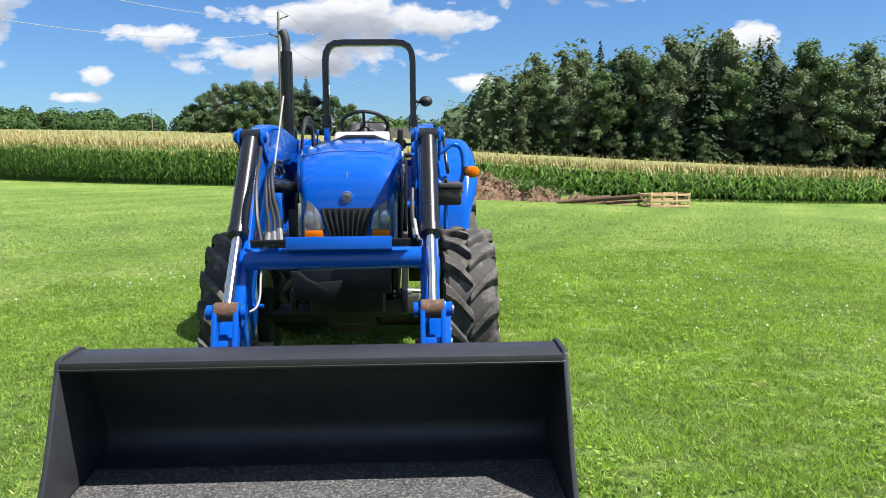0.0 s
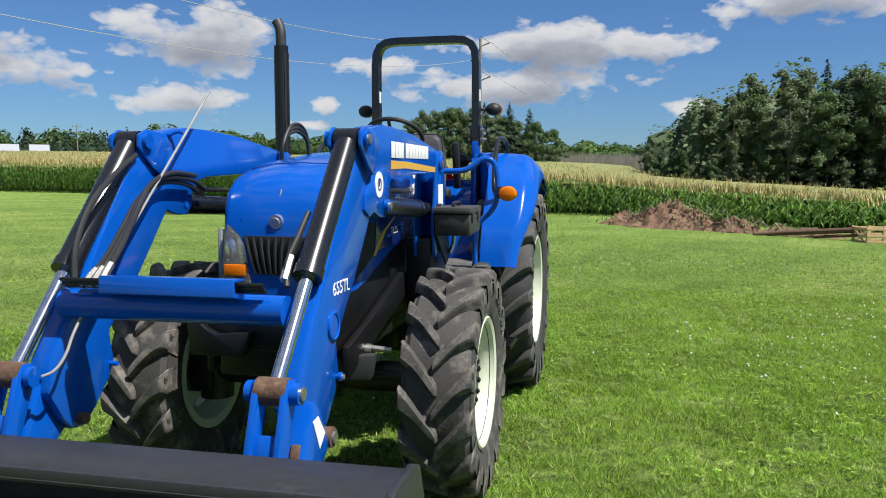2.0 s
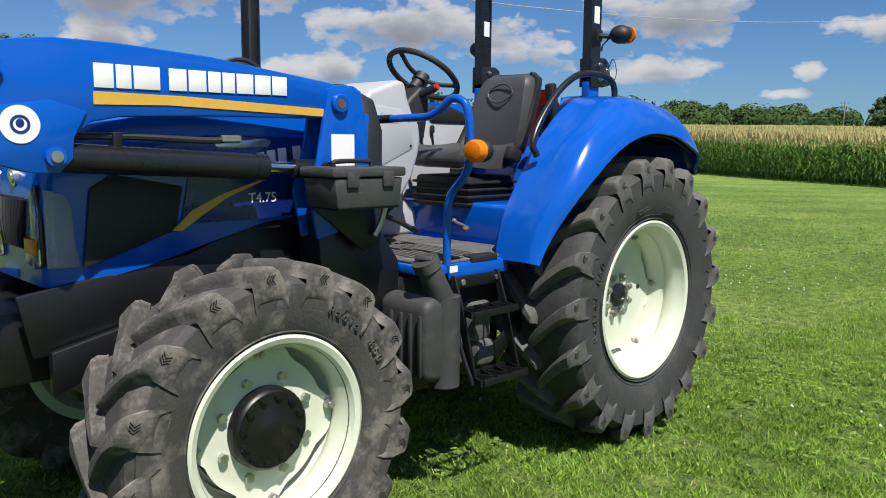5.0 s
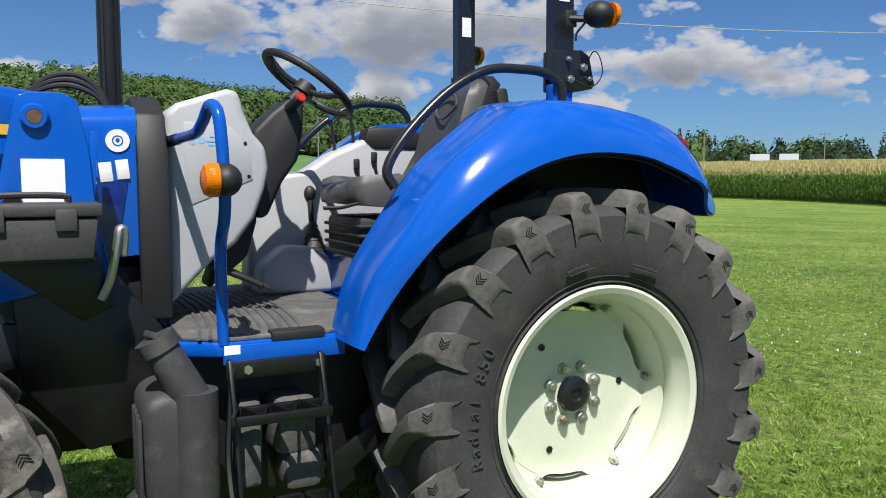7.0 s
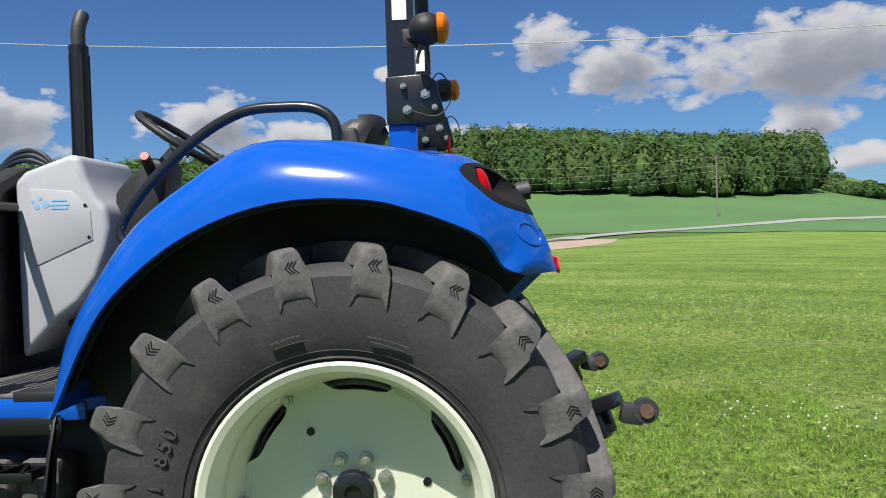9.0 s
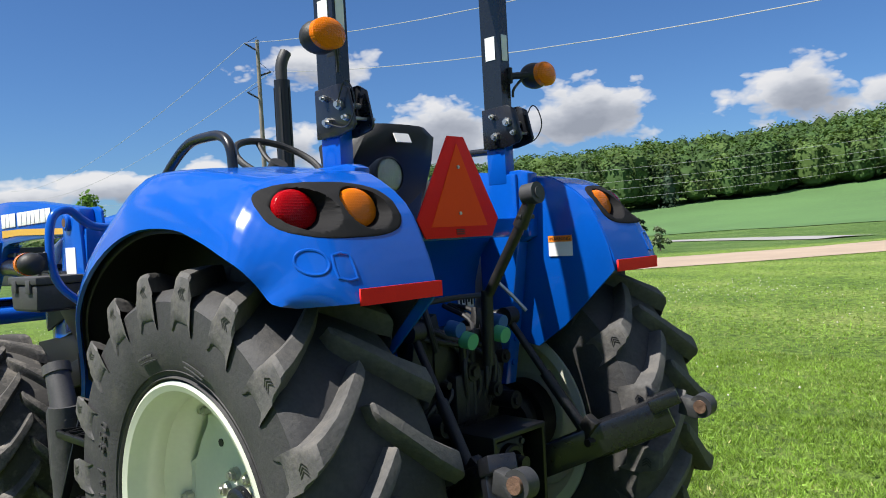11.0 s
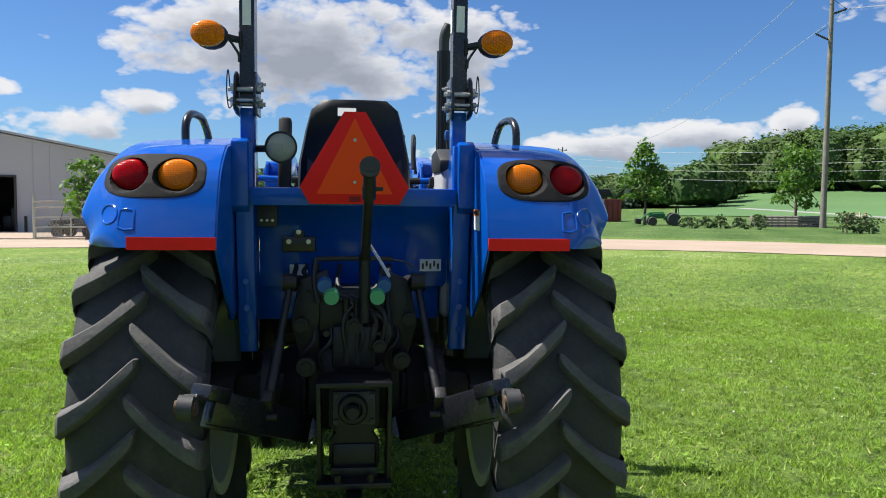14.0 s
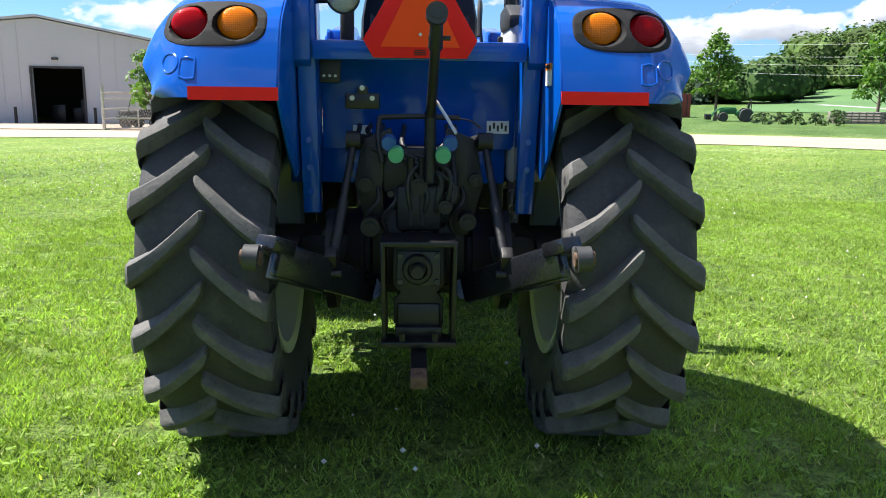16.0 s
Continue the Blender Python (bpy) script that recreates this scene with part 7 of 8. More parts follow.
for _ in range(420):
    az = rng_h.uniform(-93, -24)
    d = rng_h.uniform(205, 245)
    x, y, z = polar(az, d, (-1, 3))
    top = 1.5 + d * math.tan(radians(interp(az, [-93, -87, -84, -74, -64, -58, -50, -44, -40, -34, -28, -24], [1.9, 2.3, 2.3, 2.5, 2.8, 3.3, 2.9, 3.3, 3.0, 2.7, 2.3, 2.6])))
    places.append((x, y, z - 1, max(3, (top - z) * rng_h.uniform(.72, 1.04) * (1.25 if -46 < az < -30 else 1) + 1), rng_h.uniform(5, 9), 1 if rng_h.random() < (.8 if -60 < az < -30 else .15) else 0))
far_wood("far_tree_line", "far dark green tree line beyond the corn", 6, places, 250, .40, [HILL, HILL2, HILL3, HILL2])
places = []
for _ in range(420):
    az = rng_h.uniform(64, 128)
    d = rng_h.uniform(135, 185) if az < 90 else rng_h.uniform(150, 185)
    x, y, z = polar(az, d, (0, -3))
    top = 1.5 + d * math.tan(radians(interp(az, [64, 67, 70, 76, 85, 95, 110, 128], [3.2, 2.3, 1.6, 1.5, 1.9, 1.7, 1.8, 2])))
    places.append((x, y, z - 1, max(3, (top - z) * rng_h.uniform(.7, 1.05) + 1), rng_h.uniform(5, 8), 1 if rng_h.random() < .15 else 0))
far_wood("north_tree_line", "green tree line behind the yard", 7, places, 200, .42, [HILL, HILL2, HILL3, HILL2])
# grey dead brush between the clump and the wood
BRUSH = material("dead_brush", (.27, .25, .22), .9, vary=.2, grain=.3, per_piece=.3)
rng = np.random.default_rng(9)
n = 5200
azs, ds = rng.uniform(-93, -85, n), rng.uniform(165, 185, n)
bx, by = -.4 + ds * np.cos(np.radians(azs)), 7 + ds * np.sin(np.radians(azs))
bz = np.array([ground_z(x, y) for x, y in zip(bx, by)])
hh = rng.uniform(2.5, 4.6, n)
jit = rng.normal(0, .4, (n, 2))
v = np.stack([np.stack([bx - .07, by, bz], 1), np.stack([bx + .07, by, bz], 1), np.stack([bx + jit[:, 0], by + jit[:, 1], bz + hh], 1)], 1).reshape(-1, 3)
tagged(raw_mesh("dead_brush", v, np.arange(n * 3).reshape(-1, 3), BRUSH), "pale grey leafless brush beyond the corn", "brush", kind="stuff")

# ---- corn ----
EDGE = curve_points([(-95, -52, 0), (-60, -42, 0), (-24, -31, 0), (-13, -29.5, 0), (-2.7, -36.5, 0), (4.7, -38.5, 0), (11, -42, 0), (19.5, -47, 0), (30, -54, 0), (42, -60, 0), (56, -62, 0), (79, -61, 0), (101, -54.8, 0)], 8)
EDGE_D = [0.0]
for a, b in zip(EDGE, EDGE[1:]):
    EDGE_D.append(EDGE_D[-1] + (b - a).length)
EX, EY = [p.x for p in EDGE], [p.y for p in EDGE]


def field_point(t, s):
    x, y = np.interp(t, EDGE_D, EX), np.interp(t, EDGE_D, EY)
    dx, dy = x + .5, y - 6.0
    ln = np.hypot(dx, dy)
    return x + dx / ln * s, y + dy / ln * s


def corn_height(x):
    return np.interp(x, [-60, -25, -12, -4, 0, 12, 30, 60], [1.45, 1.38, 1.45, 1.75, 1.95, 2.55, 3.0, 3.0])


def make_corn():
    rng = np.random.default_rng(17)
    rows, ts = [], []
    for k in range(13):
        t = np.arange(0, EDGE_D[-1], .30 if k < 5 else .42)
        t = t + rng.uniform(-.09, .09, len(t))
        ts.append(t)
        rows.append(np.full(len(t), k * .74) + rng.uniform(-.1, .1, len(t)))
    t, s = np.concatenate(ts), np.concatenate(rows)
    x, y = field_point(t, s)
    z = np.array([ground_z(a, b) for a, b in zip(x, y)])
    h = corn_height(x) * rng.uniform(.86, 1.08, len(x)) * np.where(s < .4, .88, 1)
    vs, fs, base = [], [], 0
    for k in range(7):                                    # leaves
        f = .14 + .115 * k + rng.uniform(-.03, .03, len(x))
        a = rng.uniform(0, 6.283, len(x))
        ln = .62 * (1 - .35 * abs(f - .5)) * rng.uniform(.75, 1.2, len(x))
        c, d = np.cos(a), np.sin(a)
        root = np.stack([x, y, z + f * h], 1)
        mid = root + np.stack([c * ln * .5, d * ln * .5, ln * .42], 1)
        tip = root + np.stack([c * ln, d * ln, ln * rng.uniform(-.15, .3, len(x))], 1)
        w = np.stack([-d, c, np.zeros(len(x))], 1) * .045
        vs.append(np.stack([root - w * .5, mid - w, tip, mid + w, root + w * .5], 1).reshape(-1, 3))
        fs.append(np.arange(len(x) * 5).reshape(-1, 5) + base)
        base += len(x) * 5
    tagged(raw_mesh("corn_leaves", np.concatenate(vs), np.concatenate(fs), CORN), "dense green corn at the field edge", "corn", kind="stuff")
    # stalk and tassel
    w = np.array((.014, 0, 0))
    root, top = np.stack([x, y, z], 1), np.stack([x, y, z + h], 1)
    stalk = np.stack([root - w, root + w, top + w * .5, top - w * .5], 1).reshape(-1, 3)
    tagged(raw_mesh("corn_stalks", stalk, np.arange(len(x) * 4).reshape(-1, 4), CORN), "green corn stalks at the field edge", "corn", kind="stuff")
    n = 26000
    t2, s2 = rng.uniform(0, EDGE_D[-1], n), 70 * rng.uniform(0, 1, n) ** 1.7
    x2, y2 = field_point(t2, s2)
    z2 = np.array([ground_z(a, b) for a, b in zip(x2, y2)])
    xx, yy = np.concatenate([x, x2]), np.concatenate([y, y2])
    zz = np.concatenate([z + h, z2 + corn_height(x2)])
    m = len(xx)
    vs, base = [], 0
    for k in range(3):
        a, ln = rng.uniform(0, 6.283, m), rng.uniform(.20, .40, m)
        tip = np.stack([xx + np.cos(a) * ln * .55, yy + np.sin(a) * ln * .55, zz + ln - .05], 1)
        b0 = np.stack([xx - .030 * np.sin(a), yy + .030 * np.cos(a), zz - .16], 1)
        b1 = np.stack([xx + .030 * np.sin(a), yy - .030 * np.cos(a), zz - .16], 1)
        vs.append(np.stack([b0, b1, tip], 1).reshape(-1, 3))
    v = np.concatenate(vs)
    tagged(raw_mesh("corn_tassels", v, np.arange(len(v)).reshape(-1, 3), TASSEL), "tan corn tassels over the field", "corn", kind="stuff")
    # the level top of the standing crop further back
    verts, nt, ns = [], 150, 60
    for i in range(nt):
        tt = EDGE_D[-1] * i / (nt - 1)
        for j in range(ns):
            ss = 3.0 + 150 * (j / (ns - 1)) ** 1.8
            px, py = field_point(tt, ss)
            az, d = math.degrees(math.atan2(py - 7, px)), math.hypot(px, py - 7)
            if az < -92.5 and d > 101:
                px, py = px * 101 / d, 7 + (py - 7) * 101 / d
            verts.append((px, py, ground_z(px, py) + float(corn_height(px)) * (.84 + .10 * noise.noise(Vector((px * .9, py * .9, 0))))))
    faces = [(i * ns + j, (i + 1) * ns + j, (i + 1) * ns + j + 1, i * ns + j + 1) for i in range(nt - 1) for j in range(ns - 1)]
    m = material("corn_field_top", (.27, .235, .085), .8, vary=.35, grain=.5, fine=5, bump=.8, bump_scale=6, dirt=(.11, .17, .04), dirt_at=.42, dirt_scale=1.2)
    tagged(mesh_object("corn_field", verts, faces, [m], smooth=True), "tan and green top of the standing corn", "corn field", kind="stuff")


make_corn()

# ---- lawn ----


def make_grass():
    rng = np.random.default_rng(2)

    def blades(name, n, spots, lo, hi, wide, label, mat=GRASS):
        x, y = spots
        n = len(x)
        z = np.array([ground_z(a, b) for a, b in zip(x, y)])
        a, h = rng.uniform(0, 6.283, n), rng.uniform(lo, hi, n)
        lean = h * rng.uniform(.3, 1.5, n)
        b = rng.uniform(0, 6.283, n)
        w = wide * rng.uniform(.6, 1.3, n)
        c, d = np.cos(a) * w, np.sin(a) * w
        v = np.stack([np.stack([x - c, y - d, z - .004], 1), np.stack([x + c, y + d, z - .004], 1), np.stack([x + np.cos(b) * lean, y + np.sin(b) * lean, z + h], 1)], 1).reshape(-1, 3)
        tagged(raw_mesh(name, v, np.arange(n * 3).reshape(-1, 3), mat), label, "grass", kind="stuff")

    n = 330000
    t = rng.uniform(0, 1, n)
    ang = rng.uniform(0, 6.283, n)
    r = 0.3 + 8.2 * np.sqrt(rng.uniform(0, 1, n))
    x, y = r * np.cos(ang) * .95 - .4, r * np.sin(ang) * 1.05 + 1.0
    clump = np.array([noise.noise(Vector((a * 2.3, b * 2.3, 0))) for a, b in zip(x[:n], y[:n])])
    keep = rng.uniform(0, 1, n) < .62 + .7 * clump
    blades("grass", n, (x[keep], y[keep]), .010, .034, .0042, "short bright green grass round the tractor")
    # thicker sward along the left side and behind, where one walks past it
    for k, (x0, x1, y0, y1, n) in enumerate(((-3.2, 6.5, -1.0, 6.8, 330000), (-6.5, -.5, -5.0, 5.0, 190000), (-4.0, 4.0, -3.0, 1.0, 110000))):
        x, y = rng.uniform(x0, x1, n), rng.uniform(y0, y1, n)
        clump = np.array([noise.noise(Vector((a * 5.3, b * 5.3, 9))) for a, b in zip(x, y)])
        keep = rng.uniform(0, 1, n) < .55 + 1.1 * clump
        blades("grass", n, (x[keep], y[keep]), .012, .040, .0050, "thick short green grass beside the tractor")
    n = 42000
    r = 0.3 + 13 * rng.uniform(0, 1, n) ** .7
    ang = rng.uniform(0, 6.283, n)
    blades("dry_grass", n, (r * np.cos(ang) - .4, r * np.sin(ang) + 2), .010, .034, .0055, "pale dry clippings in the lawn", STRAW)
    n = 150000
    r = 8 + 30 * rng.uniform(0, 1, n) ** 1.25
    ang = rng.uniform(0, 6.283, n)
    x, y = r * np.cos(ang), r * np.sin(ang)
    k = (y < 17) | (x > 25)
    blades("grass", n, (x[k], y[k]), .018, .045, .011, "short bright green grass across the lawn")
    # broad clover leaves and white heads in drifts
    n = 46000
    x, y = rng.uniform(-9, 9, n), rng.uniform(-7, 16, n)
    d = np.array([noise.noise(Vector((a * .55 + 7, b * .55, 3))) for a, b in zip(x, y)])
    k = rng.uniform(0, 1, n) < np.clip(.22 + 1.5 * d, 0, 1)
    x, y = x[k], y[k]
    z = np.array([ground_z(a, b) for a, b in zip(x, y)]) + rng.uniform(.02, .05, len(x))
    vs = []
    for j in range(3):
        a = rng.uniform(0, 6.283, len(x))
        s = rng.uniform(.010, .020, len(x))
        vs.append(np.stack([np.stack([x, y, z], 1), np.stack([x + np.cos(a) * s + np.sin(a) * s * .7, y + np.sin(a) * s - np.cos(a) * s * .7, z + .004], 1),
                            np.stack([x + 1.7 * np.cos(a) * s, y + 1.7 * np.sin(a) * s, z + .002], 1), np.stack([x + np.cos(a) * s - np.sin(a) * s * .7, y + np.sin(a) * s + np.cos(a) * s * .7, z + .004], 1)], 1).reshape(-1, 3))
    v = np.concatenate(vs)
    tagged(raw_mesh("clover_leaves", v, np.arange(len(v)).reshape(-1, 4), GRASS), "low clover leaves in the lawn", "clover", kind="stuff")
    n = 17000
    x, y = rng.uniform(-14, 16, n), rng.uniform(-9, 20, n)
    d = np.array([noise.noise(Vector((a * .30 + 1.7, b * .30, 5))) for a, b in zip(x, y)])
    k = rng.uniform(0, 1, n) < np.clip(.06 + 1.3 * d, 0, 1)
    x, y = x[k], y[k]
    z = np.array([ground_z(a, b) for a, b in zip(x, y)]) + rng.uniform(.035, .07, len(x))
    s = rng.uniform(.006, .013, len(x))
    o = np.zeros(len(x))
    pts = [np.stack([x + a * s, y + b * s, z + c * s], 1) for a, b, c in ((1, 0, 0), (0, 1, 0), (-1, 0, 0), (0, -1, 0), (0, 0, 1), (0, 0, -1))]
    v = np.stack(pts, 1).reshape(-1, 3)
    tri = np.array([(0, 1, 4), (1, 2, 4), (2, 3, 4), (3, 0, 4), (1, 0, 5), (2, 1, 5), (3, 2, 5), (0, 3, 5)])
    f = (np.arange(len(x))[:, None, None] * 6 + tri[None]).reshape(-1, 3)
    tagged(raw_mesh("clover_flowers", v, f, CLOVER), "small white clover heads dotted over the lawn", "clover", kind="stuff")


make_grass()


# ---- poles and wires ----
def utility_pole(at, h, r, label, arms=True):
    p = thing("utility_pole", label, "utility pole", at)
    bm = bmesh.new()
    rod(bm, (0, 0, -.5), (0, 0, h), r, r * .62, seg=12)
    part("mast", bm, WOOD, p)
    if arms:
        for k, (z, s) in enumerate(((h - .7, -1), (h - 2.6, 1), (h - 4.4, -1))):
            bm = bmesh.new()
            rod(bm, (0, 0, z - .15), (s * 1.15, 0, z + .30), .045, seg=8)
            arm = part("insulator_arm", bm, IRON, p)
            for j in range(7):
                bm = bmesh.new()
                q = Vector((s * (.25 + .13 * j), 0, z - .05 + .05 * j))
                rod(bm, q - Vector((.02, 0, 0)), q + Vector((.02, 0, 0)), .085, seg=10)
                part("insulator", bm, WORN, arm)
            bm = bmesh.new()
            rod(bm, (s * 1.1, 0, z + .28), (0, 0, z + .95), .018, seg=6)
            part("stay", bm, IRON, arm)
    return p


def small_pole(at, h, label):
    p = thing("roadside_pole", label, "utility pole", at)
    bm = bmesh.new()
    rod(bm, (0, 0, -.3), (0, 0, h), .14, .09, seg=10)
    part("mast", bm, WOOD, p)
    bm = bmesh.new()
    box(bm, (0, 0, h - .45), (1.9, .10, .10), (0, 0, 30), .01)
    part("crossarm", bm, WOOD, p)
    for k in (-1, 0, 1):
        bm = bmesh.new()
        q = Vector((k * .8 * math.cos(radians(30)), k * .8 * math.sin(radians(30)), h - .40))
        rod(bm, q, q + Vector((0, 0, .18)), .05, seg=8)
        part("insulator", bm, WORN, p)
    return p


def wire(a, b, sag, r, label):
    bm = bmesh.new()
    a, b = Vector(a), Vector(b)
    pts = [a.lerp(b, k / 24) - Vector((0, 0, sag * 4 * (k / 24) * (1 - k / 24))) for k in range(25)]
    tube(bm, pts, r, 5, 1)
    ob = part("wire", bm, WIRE, None)
    return tagged(ob, label, "wire", "overhead wires")


P1, P2 = (14.0, -82.0), (33.2, 49.7)
z1, z2 = ground_z(*P1), ground_z(*P2)
H1, H2 = 16.4 - z1, 17.2 - z2
utility_pole((*P1, z1), H1, .22, "tall weathered wooden power pole beyond the corn")
utility_pole((*P2, z2), H2, .22, "tall weathered wooden power pole beside the lane")
for k, (dz, s) in enumerate(((.4, -1), (2.3, 1))):
    wire((P1[0] + s * 1.15, P1[1], z1 + H1 - dz), (P2[0] + s * 1.15, P2[1], z2 + H2 - dz), 6.4, .022, "thin overhead power line between the tall poles")
    wire((P2[0] + s * 1.15, P2[1], z2 + H2 - dz), (62 + s, 190, 17 - dz), 3, .022, "thin overhead power line running to the hill")
    wire((P1[0] + s * 1.15, P1[1], z1 + H1 - dz), (2 + s, -215, 19 - dz), 2, .022, "thin overhead power line running over the far trees")
SP = [(polar(7.2, 113, (-2.6, -1)), 10.6), (polar(45.6, 92, (-.8, -2.7)), 8.2), (polar(75, 118, (0, -3)), 9.5), (polar(-16, 135, (-2.6, -1)), 10)]
for at, h in SP:
    small_pole(at, h, "slim wooden roadside pole with a crossarm")
for (a, ha), (b, hb) in ((SP[0], SP[1]), (SP[1], SP[2]), (SP[0], SP[3])):
    for dz in (.2, 1.6, 2.5, 3.6):
        wire((a[0], a[1], a[2] + ha - dz), (b[0], b[1], b[2] + hb - dz), 1.0, .015, "thin roadside line between the slim poles")
a, ha = SP[3]
for dz in (.2, 1.6, 2.5):
    wire((a[0], a[1], a[2] + ha - dz), (190, -110, 14 - dz), 1.0, .015, "thin roadside line climbing along the road")
for az, d, h in ((-43.9, 150, 8), (-51.4, 170, 8), (-27.5, 150, 8), (-71, 190, 8)):
    small_pole(polar(az, d, (-2.8, 1)), h, "slim wooden roadside pole far beyond the corn")

# ---- spoil heap, logs and crates by the corn ----
rng_d = random.Random(8)
EARTH = material("red_brown_earth", (.17, .098, .062), .95, vary=.45, grain=2, fine=20, bump=.8, bump_scale=9, dirt=(.25, .17, .115), dirt_at=.54, dirt_scale=5)
TURF = material("turf_clump", (.09, .15, .035), .8, vary=.3, grain=2, per_piece=.4)
ROOT = material("dry_roots", (.20, .15, .10), .9, vary=.3, grain=2, per_piece=.4)


def heap(at, rx, ry, h, seed, label):
    bm = bmesh.new()
    rows = []
    for i in range(27):
        f = i / 26
        row = []
        for k in range(72):
            a = 2 * math.pi * k / 72
            q = Vector((math.cos(a) * f * 2 + seed, math.sin(a) * f * 2, seed))
            lump = noise.noise(q * 1.1) * .45 + noise.noise(q * 3.1) * .35
            clod = abs(noise.noise(q * 6.5)) * .30 + abs(noise.noise(q * 14)) * .16
            z = h * (math.cos(f * math.pi / 2) ** 1.4) * (1 + lump) + clod * h * (1 - f * f)
            row.append((at[0] + rx * f * math.cos(a) * (1 + .25 * lump), at[1] + ry * f * math.sin(a) * (1 + .25 * lump), at[2] - .05 + max(0, z)))
        rows.append(row)
    skin(bm, rows, loop=True)
    return tagged(part("spoil_heap", bm, EARTH, None, angle=20), label, "earth heap", "heaps by the corn")


for (x, y, rx, ry, h, sd) in ((-3.4, -27.0, 2.1, 1.5, .95, 1), (-5.6, -26.0, 1.4, .9, .45, 2), (-1.8, -28.2, 1.5, 1.1, .52, 3), (-7.2, -25.3, 1.1, .7, .30, 4), (-8.6, -24.8, .9, .5, .22, 5)):
    heap((x, y, ground_z(x, y)), rx, ry, h, sd, "heap of red-brown earth and turf beside the corn")
rng = np.random.default_rng(12)
for nm, n, mt, ln, wd, lab, cat in (("loose_roots", 420, ROOT, .45, .012, "dry roots and sticks strewn over the earth heaps", "sticks"), ("turf", 700, TURF, .22, .03, "green weeds sprouting on the earth heaps", "weeds")):
    px, py = rng.normal(-4.6, 2.2, n), rng.normal(0, .7, n)
    py = -26.6 - .42 * (px + 4) + py
    hz = .85 * np.exp(-((px + 3.4) / 1.5) ** 2) + .35 * np.exp(-((px + 5.8) / 1.6) ** 2) + .25
    pz = np.array([ground_z(a, b) for a, b in zip(px, py)]) + hz * np.exp(-(py + 26.6 + .42 * (px + 4)) ** 2 / 1.2) * rng.uniform(.5, 1.1, n)
    c = np.stack([px, py, pz], 1)
    w = rng.normal(size=(n, 3)) * (1, 1, .5)
    w /= np.linalg.norm(w, axis=1)[:, None]
    w = w * rng.uniform(.4, 1.2, (n, 1)) * ln / 2
    o = np.cross(w, (0, 0, 1.0))
    o = o / (np.linalg.norm(o, axis=1)[:, None] + 1e-6) * wd
    up = np.array((0, 0, wd))
    v = np.stack([c - w - o, c - w + o, c + w + o * .5 + up, c + w - o * .5 + up], 1).reshape(-1, 3)
    tagged(raw_mesh(nm, v, np.arange(n * 4).reshape(-1, 4), mt), lab, cat, kind="stuff")
for (x, y, ln, r, a, z) in ((-8.0, -24.0, 3.0, .10, -22, .22), (-7.2, -24.4, 2.2, .08, 8, .12), (-8.8, -23.6, 1.8, .06, -38, .10)):
    bm = bmesh.new()
    c, d = math.cos(radians(a)) * ln / 2, math.sin(radians(a)) * ln / 2
    g0 = ground_z(x, y)
    rod(bm, (x - c, y - d, g0 + z + .14), (x + c, y + d, g0 + r), r, r * .8, seg=10)
    tagged(part("log", bm, RUST, None), "weathered brown log lying by the earth heap", "log", "logs by the corn")


def crate(at, turn):
    c = thing("wooden_crate", "open crate of fresh lumber slats lying in the grass", "crate", at, "crates by the corn")
    c.rotation_euler = (0, 0, radians(turn))
    for z in (.05, .25, .48):
        for s in (-1, 1):
            bm = bmesh.new()
            box(bm, (0, s * .5, z), (1.7, .02, .09), bev=.003)
            part("slat", bm, PALLET, c)
            bm = bmesh.new()
            box(bm, (s * .85, 0, z), (.02, 1.0, .09), bev=.003)
            part("slat", bm, PALLET, c)
    for x in (-.8, -.27, .27, .8):
        bm = bmesh.new()
        box(bm, (x, -.48, .27), (.08, .05, .55), bev=.003)
        part("post", bm, PALLET, c)
        bm = bmesh.new()
        box(bm, (x, .48, .27), (.08, .05, .55), bev=.003)
        part("post", bm, PALLET, c)
    for s in (-1, 1):
        bm = bmesh.new()
        box(bm, (s * .86, 0, .27), (.02, .09, 1.1), (62 * s, 0, 0), .003)
        part("brace", bm, PALLET, c)


for (x, y, a) in ((-10.1, -23.3, 12),):
    crate((x, y, ground_z(x, y)), a)

# ---- yard: building, fence, machines ----
CLAD = material("pale_grey_cladding", (.42, .44, .47), .5, vary=.04, grain=.3, fine=6)
ROOF = material("grey_metal_roof", (.40, .42, .45), .45, .2, vary=.06)
DARKIN = material("dark_interior", (.05, .05, .052), .9)


